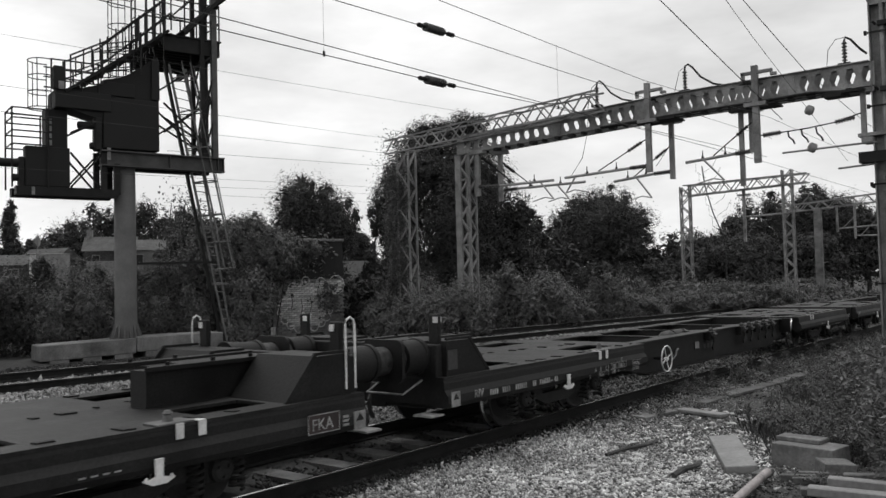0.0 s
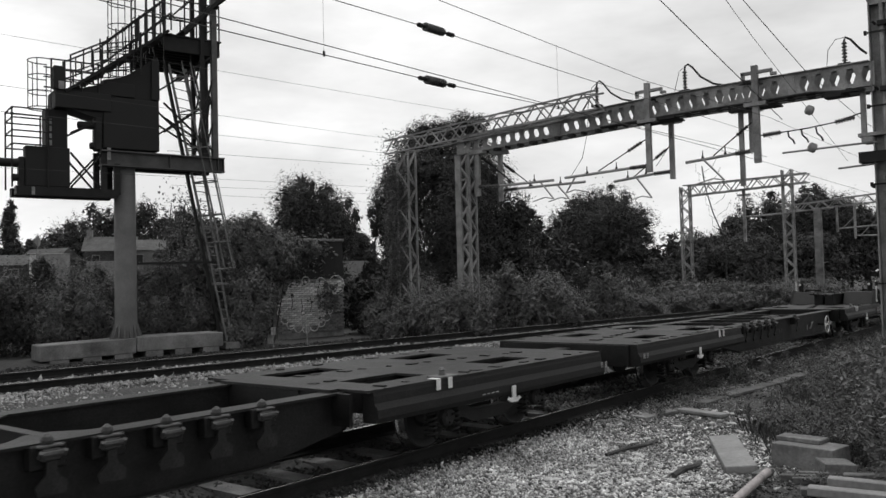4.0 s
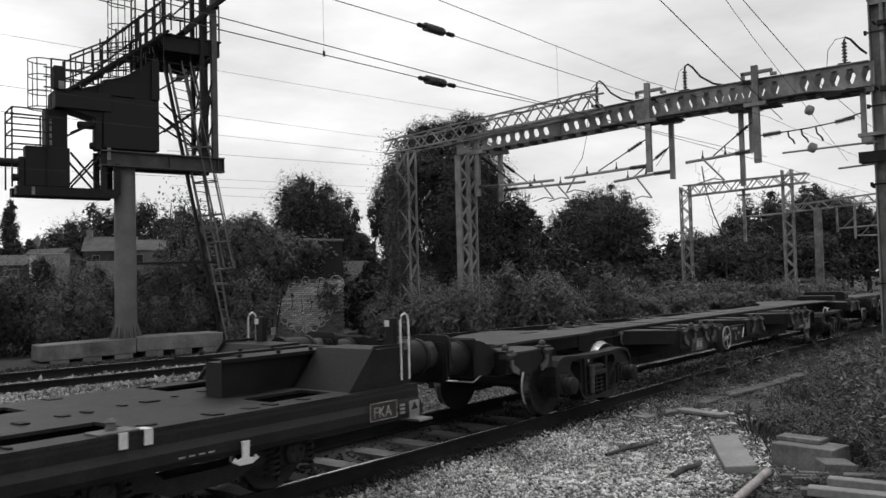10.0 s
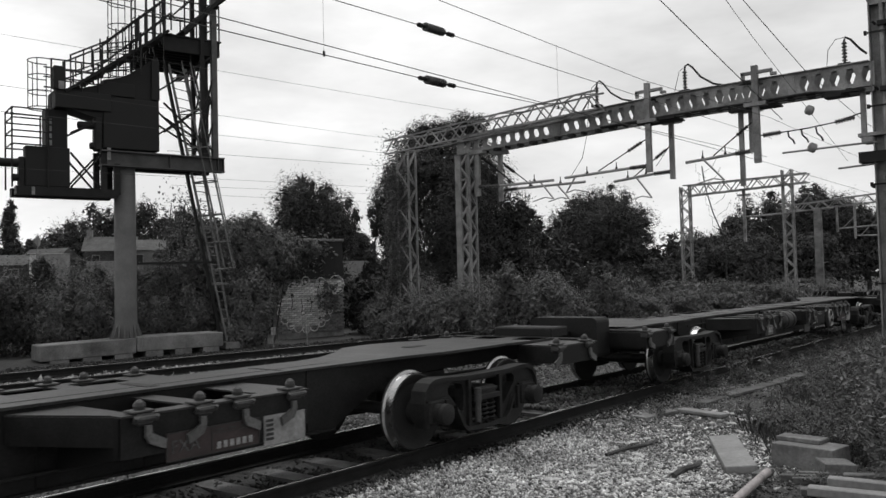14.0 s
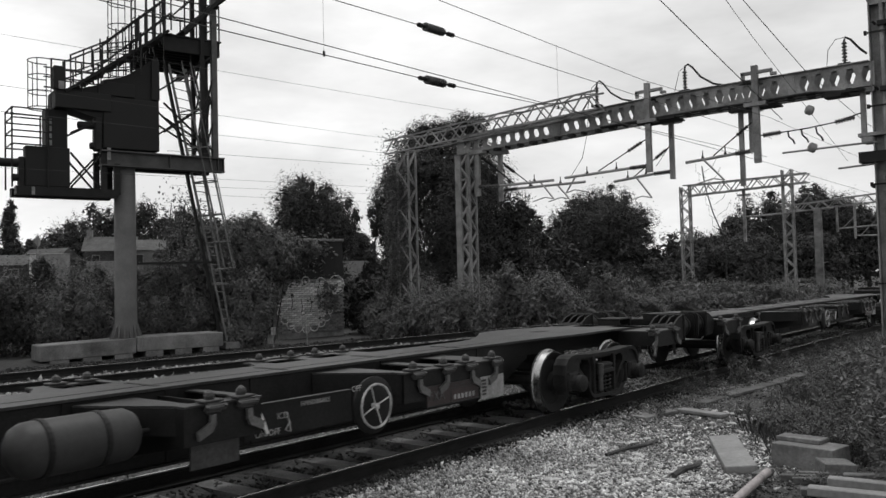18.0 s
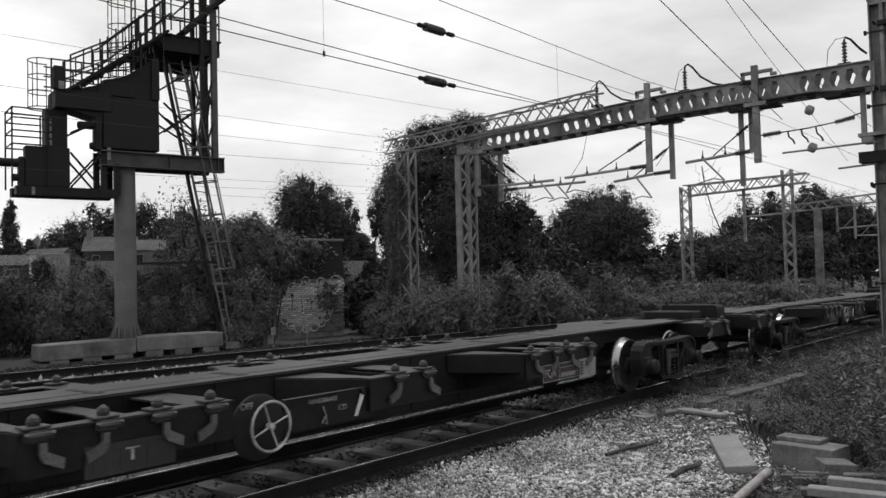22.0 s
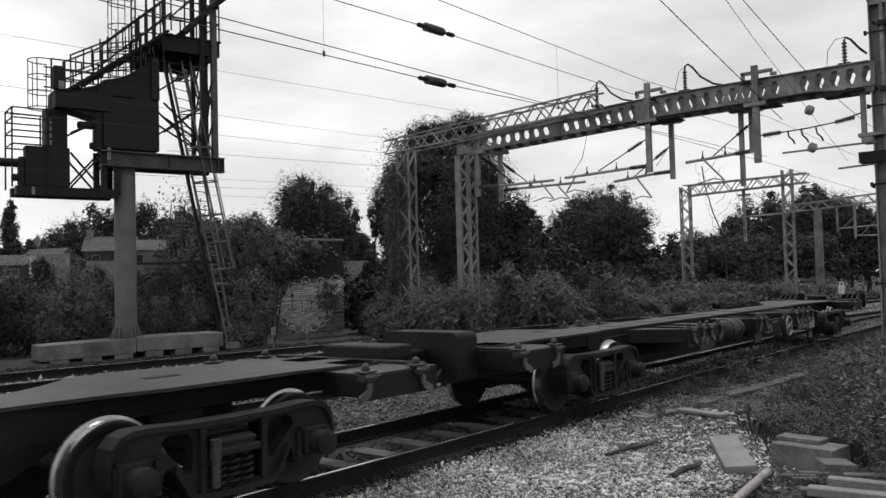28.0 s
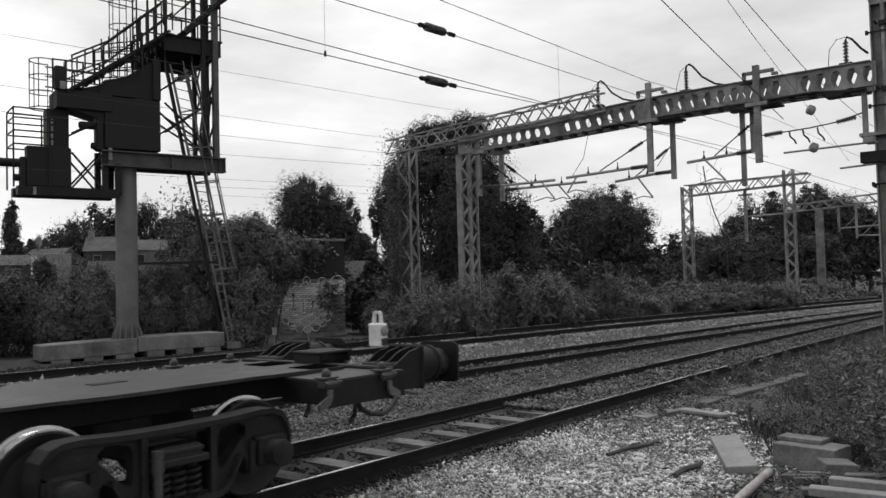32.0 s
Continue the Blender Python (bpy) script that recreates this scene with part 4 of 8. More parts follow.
    if mark == "frame":
        for y0, y1, z0, z1 in ((-0.15, 0.15, 0.56, 0.572), (-0.15, 0.15, 0.728, 0.74), (-0.15, -0.14, 0.56, 0.74), (0.14, 0.15, 0.56, 0.74),
                               (-0.11, -0.015, 0.59, 0.71), (0.015, 0.11, 0.59, 0.71)):
            box(b, 1.271, m + y0, z0, 1.274, m + y1, z1)
        part("emblem", b, LETTER, pan, "pale bordered emblem with two plain blocks")
    else:
        for k in range(3):
            box(b, 1.271, m - 0.3 + 0.21 * k, 0.57, 1.274, m - 0.14 + 0.21 * k, 0.72)
        part("emblem", b, TANK, pan, "worn faint emblem blocks")
        b = B()
        box(b, 1.275, m - 0.05, 0.7, 1.277, m + 0.06, 0.712)
        box(b, 1.275, m - 0.01, 0.62, 1.277, m + 0.012, 0.7)
        part("scrape", b, LETTER, pan, "pale scraped patch")
    b = B()
    box(b, 1.262, p3[0], 0.54, 1.27, p3[1], 0.755)
    pan = part("code_panel", b, RED_PANEL, w, "dark number panel with pale borders")
    b = B()
    y0, y1 = p3
    mid = y0 + 0.4
    for a, c, z0, z1 in ((y0, y1, 0.54, 0.548), (y0, y1, 0.747, 0.755), (y0, y0 + 0.008, 0.54, 0.755), (mid, mid + 0.008, 0.54, 0.755), (y1 - 0.008, y1, 0.54, 0.755), (mid, y1, 0.69, 0.696)):
        box(b, 1.271, a, z0, 1.274, c, z1)
    part("border", b, LETTER if code == "FQA" else TANK, pan)
    words(code, 0.14, 1.274, y0 + 0.035, 0.60, w, "faded white wagon code", WORN_LETTER if code == "FXA" else None)
    bars(1.273, mid + 0.05, y1 - 0.05, 0.57, 0.66, 6, w)
    bars(1.273, mid + 0.04, y1 - 0.06, 0.71, 0.735, 3, w, TANK)
    b = B()
    box(b, 1.262, y1 + 0.05, 0.51, 1.272, y1 + 0.5, 0.755)
    pl = part("data_plate", b, PLATE, w, "dull pale data plate")
    bars(1.273, y1 + 0.07, y1 + 0.2, 0.55, 0.74, 1, pl, TANK, 5)
    # brake panel and handwheel
    b = B()
    box(b, 1.2, panel0, 0.56, 1.215, panel1, 0.84)
    box(b, 1.16, panel0, 0.835, 1.225, panel1, 0.85)
    part("brake_panel", b, WAGON, w)
    b = B()
    lathe(b, [(1.18, 0.02), (1.19, 0.27), (1.22, 0.275), (1.24, 0.25), (1.245, 0.03)], 32, pose(0, wheel_y - lean * 0.06, 0.665))
    part("wheel_guard", b, WAGON, w, "", True)
    h = part("handwheel", DULL_WHEEL, None, w, "dulled white spoked brake handwheel")
    h.location = (1.31, wheel_y, 0.67)
    words("OFF", 0.075, 1.25, wheel_y - 0.27, 0.83, w)
    words("HANDBRAKE", 0.06, 1.218, panel0 + (0.28 if kind == "a" else 0.62), 0.775, w)
    if kind == "b":
        words("ON/OFF", 0.075, 1.218, lever_y - 0.02, 0.575, w)
        words("ICD", 0.075, 1.218, lever_y + 0.22, 0.70, w)
        b = B()
        box(b, 1.17, -0.34, 0.42, 1.19, 0.12, 0.62)
        part("splash_plate", b, CLIP, w)
        b = B()
        lathe(b, [(-0.49, 0.02), (-0.475, 0.10), (-0.43, 0.165), (-0.37, 0.195), (-0.2, 0.2), (0.2, 0.2), (0.37, 0.195), (0.43, 0.165), (0.475, 0.10), (0.49, 0.02)], 28, pose(0.95, -1.14, 0.75, 0, 0, 90))
        tk = part("air_tank", b, TANK, w, "dusty domed air reservoir", True)
        for y in (-1.4, -0.98):
            b = B()
            lathe(b, [(-0.02, 0.203), (-0.018, 0.207), (0.018, 0.207), (0.02, 0.203)], 28, pose(0.95, y, 0.75, 0, 0, 90))
            part("tank_strap", b, WAGON, tk)
        b = B()
        tube(b, [(0.95, -1.75, 0.75), (1.0, -1.9, 0.72), (0.9, -2.05, 0.66), (0.35, -2.15, 0.66)], 0.016)
        tube(b, [(0.95, -0.65, 0.75), (0.95, -0.45, 0.75)], 0.016)
        part("air_pipe", b, BOGIE, w)
    else:
        words("ICD", 0.07, 1.218, lever_y - 0.32, 0.68, w)
    b = B()
    prism(b, [(lever_y - 0.02, 0.82), (lever_y + 0.025, 0.815), (lever_y - lean * 0.10 + 0.015, 0.60), (lever_y - lean * 0.10 - 0.015, 0.60)], 1.225, 1.24, "x")
    part("brake_lever", b, WHITE, w, "white changeover lever")
    b = B()
    rod(b, (1.2, lever_y, 0.81), (1.25, lever_y, 0.81), 0.03, 10)
    part("lever_boss", b, WAGON, w)
    b = B()
    yy = panel0 + 0.45
    tube(b, [(1.225, yy, 0.74), (1.24, yy + 0.02, 0.66), (1.24, yy - 0.03, 0.6), (1.24, yy + 0.03, 0.58), (1.24, yy + 0.02, 0.66)], 0.008)
    part("release_handle", b, PLATE, w)
    # lifting lugs, pipe runs and stencilled notes on the spine
    for y in (-4.4,) if kind == "a" else ():
        b = B()
        n = 20
        tube(b, [(0.41, y + 0.08 * math.cos(k * 2 * math.pi / n), 0.8 + 0.1 * math.sin(k * 2 * math.pi / n)) for k in range(n + 1)], 0.018)
        box(b, 0.34, y - 0.09, 0.86, 0.41, y + 0.09, 0.92, 0.01)
        part("lifting_ring", b, CLIP_ARM, w)
    b = B()
    tube(b, [(0.38, -5.4, 0.84), (0.38, -4.6, 0.86), (0.38, -4.45, 0.86)], 0.012)
    rod(b, (0.375, -2.2, 0.45), (0.375, 4.2, 0.45), 0.016, 6)
    part("air_pipe", b, BOGIE, w)
    bars(0.343, 4.0, 4.25, 0.74, 0.86, 2, w, TANK, 3)
    if lamp:
        tail_lamp(w)
    return w


def tail_lamp(w):
    """The portable tail lamp on the last headstock: pale box with a lens and a looped handle."""
    b = B()
    box(b, -0.09, -0.06, 0.0, 0.09, 0.06, 0.25, 0.015)
    lp = part("tail_lamp", b, WHITE, w, "white portable tail lamp with a looped handle")
    lp.matrix_basis = pose(0.66, 9.4, 1.16)
    b = B()
    prism(b, [(-0.065, 0.25), (-0.05, 0.36), (-0.03, 0.38), (0.03, 0.38), (0.05, 0.36), (0.065, 0.25), (0.04, 0.25), (0.03, 0.35), (-0.03, 0.35), (-0.04, 0.25)], -0.02, 0.02, "y")
    part("handle", b, WHITE, lp)
    b = B()
    lathe(b, [(0.09, 0.055), (0.105, 0.05), (0.11, 0.03)], 20, pose(-0.0, 0, 0.17))
    part("lens", b, PLATE, lp, "round pale lens", True)
    b = B()
    box(b, 0.09, -0.045, 0.02, 0.095, 0.045, 0.09)
    part("data_plate", b, CLIP, lp)


WAGONS = [(low_wagon(1, False, True), -2.9), (low_wagon(-1, True), 16.025), (low_wagon(1, False), 34.825),
          (spine_wagon("a", "FXA", "buffers", "drawbar"), 54.25), (spine_wagon("b", "FXA", "drawbar", "buffers"), 74.2),
          (spine_wagon("a", "FQA", "buffers", "drawbar", mark="blocks"), 94.5), (spine_wagon("a", "FQA", "drawbar", "drawbar", mark="blocks"), 114.37),
          (spine_wagon("b", "FQA", "drawbar", "buffers", lamp=True, mark="blocks"), 134.29)]


def motions():
    """The train rolls by, gathering speed a little; its wheels turn with it."""
    for w, mid in WAGONS:
        rows = []
        for i in range(65):
            t = i * 0.5
            a, b = on(NEAR, mid - run(t) - 6.6), on(NEAR, mid - run(t) + 6.6)
            th = math.atan2(b[0] - a[0], b[1] - a[1])
            rows.append((t, pose((a[0] + b[0]) / 2, (a[1] + b[1]) / 2, 0, 0, 0, -math.degrees(th))))
        walk(w, rows)
    for ws, y, r in WHEELS:
        walk(ws, [(i / 10, pose(0, y, r, math.degrees(run(i / 10) / r))) for i in range(321)])

# ---- the signal structure: a tubular post on a concrete footing, with platforms, stairs and ladders; u runs along the footing, v away from the line ----
SIGNAL_AT = Matrix(((0.256, -0.967, 0, -22.75), (0.967, 0.256, 0, 13.55), (0, 0, 1, 0), (0, 0, 0, 1)))
POST = mat("pale_weathered_post_paint", 0.17, 0.7, 0, 30, 1.2, 0.12, 0.1, dirt=0.3)
LADDER = mat("galvanised_ladder", 0.17, 0.6, 0.2, 40, 2, 0.2, 0.1)


def signal_structure():
    w = thing("signal_structure", "tall dark railway signal with platforms on a pale tubular post", "signal", at=SIGNAL_AT)

    def P(name, build, material=DARK_STEEL, label="", round_=False, parent=None):
        b = B()
        build(b)
        return part(name, b, material, parent or w, label, round_)

    def post(b):
        rod(b, (0, 0, 0.38), (0, 0, 5.5), 0.315, 28, 0.3)
    P("post", post, POST, "pale grey tubular steel post", True)
    for k in range(16):
        a = k * math.pi / 8
        c, s = math.cos(a), math.sin(a)
        def rib(b, c=c, s=s):
            q = [bm for bm in (b.verts.new((c * r - s * t, s * r + c * t, z)) for r, z in ((0.31, 0.4), (0.47, 0.4), (0.315, 0.85)) for t in (-0.012, 0.012))]
            for f in ((0, 2, 4), (5, 3, 1), (0, 1, 3, 2), (2, 3, 5, 4), (4, 5, 1, 0)):
                b.faces.new([q[i] for i in f])
        P("stiffener", rib, POST)
    P("base_plate", lambda b: rod(b, (0, 0, 0.37), (0, 0, 0.41), 0.5, 24), POST)

    # main cross beam and the boards above it
    def beam(b):
        for z0, z1, v0, v1 in ((5.42, 5.46, -0.55, -0.25), (5.84, 5.88, -0.55, -0.25), (5.46, 5.84, -0.42, -0.38)):
            box(b, -0.8, v0, z0, 2.9, v1, z1)
        for u in (1.2, 2.7, 2.88):
            box(b, u - 0.01, -0.54, 5.46, u + 0.01, -0.26, 5.84)
    P("cross_beam", beam, mat("grey_painted_beam", 0.07, 0.6, 0, 40, 2, 0.2, 0.1))
    P("cross_beam", lambda b: (box(b, -0.7, 0.25, 5.42, 2.7, 0.55, 5.86)), DARK_STEEL)
    P("floor_grating", lambda b: [box(b, -0.7, -0.25 + 0.07 * k, 5.88, 2.85, -0.22 + 0.07 * k, 5.92) for k in range(8)], DARK_STEEL)
    sig = P("signal_case", lambda b: box(b, -0.70, -0.45, 5.95, 0.9, -0.1, 7.45, 0.015), BLACK, "large flat black signal case")
    P("upper_case", lambda b: (prism(b, [(-0.66, 7.46), (0.92, 7.46), (0.92, 8.85), (-0.1, 8.1), (-0.66, 7.95)], -0.35, 0.1, "y"), box(b, -0.6, -0.4, 7.5, 0.2, -0.35, 7.9, 0.01), box(b, 0.7, -0.43, 7.5, 0.93, -0.35, 8.7, 0.01)), BLACK, "black equipment case")
    for u, z, r, n in ((-0.62, 6.58, 0.11, 0.75), (-0.62, 6.28, 0.09, 0.3), (-0.62, 6.0, 0.11, 0.42)):
        def hood(b, u=u, z=z, r=r, n=n):
            lathe(b, [(0, r * 0.9), (0.02, r), (n - 0.1, r), (n, r * 0.85), (n, r * 0.75), (0.05, r * 0.8)], 18, pose(u, -0.28, z, 0, 0, 180))
        P("lamp_hood", hood, DARK_STEEL, "long round lamp hood", True, sig)
    P("lens_housing", lambda b: (box(b, -0.95, -0.42, 5.85, -0.7, -0.14, 6.85, 0.05), box(b, -0.72, -0.3, 5.7, -0.62, -0.2, 5.86)), DARK_STEEL, "", False, sig)
    # columns and bracing to the right
    for u, r in ((2.66, 0.085), (2.28, 0.06)):
        for v in (-0.35, 0.45):
            P("column", lambda b, u=u, v=v, r=r: box(b, u - r, v - r, 5.88, u + r, v + r, 12.2), mat("grey_column_paint", 0.09, 0.6, 0, 40, 2, 0.2, 0.1) if u > 2.5 and v < 0 else DARK_STEEL)
    for v in (-0.4, 0.5):
        for a, c in (((1.05, 7.45), (2.75, 5.95)), ((1.05, 6.55), (2.7, 7.75)), ((1.05, 7.0), (2.3, 6.3)), ((1.05, 7.9), (2.75, 9.2)), ((2.3, 8.4), (2.66, 7.2)), ((2.3, 7.2), (2.66, 8.6)), ((2.3, 6.0), (2.66, 7.2))):
            P("brace", lambda b, a=a, c=c, v=v: angle_bar(b, (a[0], v, a[1]), (c[0], v, c[1]), 0.05, (0, 1, 0)))
    # upper platform box, handrails
    P("upper_platform", lambda b: (box(b, 1.1, -0.35, 9.1, 2.86, -0.25, 9.55), box(b, 1.02, -0.4, 9.55, 2.9, 3.45, 9.6), box(b, 2.78, -0.25, 9.1, 2.86, 3.4, 9.55)), DARK_STEEL, "dark boxed upper platform")
    for k in range(12):
        P("joist", lambda b, k=k: box(b, 1.1, -0.2 + 0.3 * k, 9.3, 2.78, -0.14 + 0.3 * k, 9.55))
    def bar(name, a, c, r=0.025):
        P(name, lambda b: rod(b, a, c, r, 6))
    for v in (-0.35, 1.6):
        for u in (1.15, 1.75, 2.3, 2.85):
            bar("rail_post", (u, v, 9.6), (u, v, 10.75))
        for z in (10.15, 10.7):
            bar("handrail", (1.15, v, z), (2.85, v, z))
    for z in (10.15, 10.7):
        bar("handrail", (2.85, -0.35, z), (2.85, 1.6, z))
    def upper_stair(b):
        for v in (-0.7, 0.3):
            angle_bar(b, (1.6, v, 9.6), (3.3, v, 11.4), 0.1)
            rod(b, (1.5, v, 10.3), (3.2, v, 12.1), 0.025, 6)
        for k in range(6):
            box(b, 1.65 + 0.27 * k, -0.7, 9.75 + 0.28 * k, 1.9 + 0.27 * k, 0.3, 9.78 + 0.28 * k)
    P("stair", upper_stair)
    # middle platform and the stair that climbs from it
    P("middle_platform", lambda b: (box(b, -2.0, -0.5, 7.0, -0.5, 0.5, 7.5, 0.01), prism(b, [(-1.7, 7.5), (-0.55, 7.5), (-0.55, 7.85)], -0.42, 0.35, "y"), prism(b, [(-1.6, 7.0), (-0.5, 6.7), (-0.5, 7.0)], -0.4, 0.4, "y")), BLACK, "dark platform under the stair")
    def stair(b):
        for v in (-0.52, 0.4):
            angle_bar(b, (-1.75, v, 7.45), (1.2, v, 9.65), 0.075)
        for k in range(9):
            u, z = -1.6 + 0.33 * k, 7.6 + 0.245 * k
            box(b, u, -0.5, z, u + 0.28, 0.4, z + 0.03)
    P("stair", stair, DARK_STEEL, "steep open metal stair")
    for v in (-0.52, 0.4):
        P("handrail", lambda b, v=v: tube(b, [(-1.6, v, 7.5), (-1.6, v, 8.5), (-0.62, v, 9.05), (1.25, v, 10.75)], 0.028))
        P("handrail", lambda b, v=v: tube(b, [(-1.6, v, 8.0), (-0.6, v, 8.5), (1.25, v, 10.2)], 0.02))
        for k in range(6):
            u = -1.25 + 0.45 * k
            bar("rail_post", (u, v, 7.75 + (u + 1.75) * 0.745), (u, v, 8.72 + (u + 1.25) * 0.82), 0.022)
    # railed landing half-way up the stair
    for v in (-0.56, 0.44):
        for k in range(6):
            u = -0.75 + 0.22 * k
            bar("rail_post", (u, v, 7.95 + 0.05 * k), (u, v, 8.95 + 0.1 * k), 0.028 if k in (0, 5) else 0.016)
        for k in range(4):
            bar("handrail", (-0.75, v, 8.15 + 0.26 * k), (0.35, v, 8.35 + 0.29 * k), 0.018)
        for k in range(5):
            u = 0.3 + 0.24 * k
            bar("rail_post", (u, v, 8.95 + 0.18 * k), (u, v, 9.95 + 0.22 * k), 0.022)
        bar("handrail", (0.3, v, 9.3), (1.3, v, 10.2), 0.018)
    # cables drooping down the columns
    for k in range(3):
        P("cable", lambda b, k=k: tube(b, [(2.5, -0.3 + 0.3 * k, 9.1), (2.42 - 0.05 * k, -0.3 + 0.3 * k, 8.4), (2.52, -0.3 + 0.3 * k, 7.6), (2.4, -0.3 + 0.3 * k, 6.8), (2.5, -0.3 + 0.3 * k, 5.9)], 0.03, 6), BLACK)
    for u, v in ((-2.1, -0.5), (-1.75, -0.5), (-1.3, -0.5), (-0.85, -0.5), (-1.75, 0.5), (-1.3, 0.5)):
        bar("rail_post", (u, v, 7.5), (u, v, 8.35))
    for z in (7.75, 8.05, 8.33):
        for v in (-0.5, 0.5):
            bar("handrail", (-2.1, v, z), (-0.75, v, z), 0.022)
    P("junction_box", lambda b: box(b, -2.05, -0.56, 7.5, -1.75, -0.3, 8.15, 0.02), BLACK)
    P("pale_notice", lambda b: box(b, -1.93, -0.58, 7.5, -1.78, -0.565, 7.72), PLATE)
    # hooped cages round the ladders
    def cage(b, cu, cv, r, z0, z1, n):
        for k in range(n):
            z = z0 + (z1 - z0) * k / (n - 1)
            tube(b, [(cu + r * math.cos(a), cv + r * math.sin(a), z) for a in [radians(60 + 12 * i) for i in range(21)]], 0.016, 5)
        for i in range(5):
            a = radians(60 + 60 * i)
            rod(b, (cu + r * math.cos(a), cv + r * math.sin(a), z0), (cu + r * math.cos(a), cv + r * math.sin(a), z1), 0.014, 5)
    P("ladder_cage", lambda b: cage(b, -2.25, 0.0, 0.36, 7.0, 8.36, 4))
    P("ladder_cage", lambda b: cage(b, 0.1, 0.5, 0.4, 8.4, 12.0, 6))
    def top_ladder(b):
        for v in (0.3, 0.7):
            rod(b, (0.45, v, 8.4), (0.45, v, 12.2), 0.025, 6)
        for k in range(13):
            rod(b, (0.45, 0.3, 8.5 + 0.28 * k), (0.45, 0.7, 8.5 + 0.28 * k), 0.014, 5)
        for u in (0.75, 1.0, 1.3):
            rod(b, (u, 0.2, 8.6), (u, 0.2, 12.2), 0.035, 6)
    P("ladder", top_ladder)
    # lower left signal with its platform and rails
    low = P("signal_case", lambda b: (box(b, -2.76, -0.45, 4.75, -1.62, -0.1, 5.86, 0.015)), BLACK, "black lower signal case")
    P("lamp_hood", lambda b: lathe(b, [(0, 0.1), (0.02, 0.12), (0.75, 0.12), (0.85, 0.1), (0.85, 0.09), (0.05, 0.09)], 18, pose(-2.78, -0.28, 5.38, 0, 0, 180)), DARK_STEEL, "long round lamp hood", True, low)
    P("lamp_hood", lambda b: lathe(b, [(0, 0.1), (0.25, 0.1), (0.3, 0.08)], 18, pose(-2.78, -0.28, 4.98, 0, 0, 180)), DARK_STEEL, "", True, low)
    P("lens_housing", lambda b: box(b, -2.92, -0.42, 4.7, -2.76, -0.14, 5.55, 0.03), DARK_STEEL, "", False, low)
    P("lower_column", lambda b: box(b, -2.2, -0.2, 5.4, -1.62, 0.3, 7.0, 0.02), BLACK)
    P("lower_platform", lambda b: (box(b, -3.0, -0.5, 4.5, -0.35, -0.2, 4.74), box(b, -3.0, 0.2, 4.5, -0.35, 0.5, 4.74), box(b, -2.9, -0.2, 4.7, -0.5, 0.2, 4.74)), DARK_STEEL)
    for v in (-0.4, 0.4):
        for a, c in (((-1.6, 4.75), (-0.75, 5.75)), ((-1.6, 5.75), (-0.75, 4.75)), ((-1.6, 6.3), (-0.8, 6.75))):
            P("brace", lambda b, a=a, c=c, v=v: angle_bar(b, (a[0], v, a[1]), (c[0], v, c[1]), 0.05, (0, 1, 0)))
        P("hanger", lambda b, v=v: box(b, -0.78, v - 0.06, 4.7, -0.62, v + 0.06, 5.9))
        P("hanger", lambda b, v=v: box(b, -0.42, v - 0.07, 4.6, -0.25, v + 0.07, 5.5))
    for u, v in ((-3.1, -0.5), (-3.1, 0.5), (-2.2, -0.5), (-2.2, 0.5)):
        bar("rail_post", (u, v, 4.7), (u, v, 6.9))
    for z in (5.88, 6.25, 6.6, 6.88):
        for v in (-0.5, 0.5):
            bar("handrail", (-3.1, v, z), (-2.1, v, z), 0.022)
        bar("handrail", (-3.1, -0.5, z), (-3.1, 0.5, z), 0.022)
    P("character_plate", lambda b: [box(b, -2.1, -0.215, 5.95 + 0.2 * k, -2.04, -0.205, 6.09 + 0.2 * k) for k in range(4)], PLATE, "column of small white characters")
    P("signal_plate", lambda b: (box(b, -2.62, -0.52, 4.5, -2.54, -0.5, 4.72), box(b, -0.62, -0.5, 5.6, -0.52, -0.48, 5.95)), PLATE)

    # raking access ladder with its cage
    a0, a1 = Vector((1.29, -0.2, 8.7)), Vector((3.02, -0.2, 0.12))
    d = a1 - a0
    for v, d0, d1 in ((0.0, 0.0, 0.0), (0.3, 0.63, 0.28)):
        P("ladder_stile", lambda b, v=v, d0=d0, d1=d1: angle_bar(b, a0 + Vector((d0, v, 0)), a1 + Vector((d1, v, 0)), 0.06), LADDER, "galvanised ladder stile")
    for k in range(30):
        f = (k + 0.5) / 30
        P("rung", lambda b, f=f: rod(b, a0 + d * f, a0 + d * f + Vector((0.63 - 0.35 * f, 0.3, 0)), 0.014, 5), LADDER)
    def rack(b):
        for k in (0.586, 0.787):
            q = a0 + d * k
            angle_bar(b, q + Vector((-0.1, 0, 0)), q + Vector((0.5, 0.1, 0)), 0.05)
    P("ladder_tie", rack, LADDER)
    def ladder_cage(b):
        for k in (0.05, 0.17, 0.3, 0.42, 0.54, 0.64, 0.737):
            q = a0 + d * k
            tube(b, [q, q + Vector((0.18, -0.32, 0.02)), q + Vector((0.55, -0.34, 0.06)), q + Vector((0.78, 0.0, 0.08)), q + Vector((0.55, 0.36, 0.06)), q + Vector((0.18, 0.36, 0.02))], 0.022, 5)
        for du, v in ((0.28, -0.36), (0.55, -0.34), (0.78, 0.0), (0.55, 0.36)):
            rod(b, a0 + Vector((du, v, 0.06)), a0 + d * 0.737 + Vector((du, v, 0.06)), 0.018, 5)
    P("ladder_cage", ladder_cage, LADDER, "open hooped safety cage")
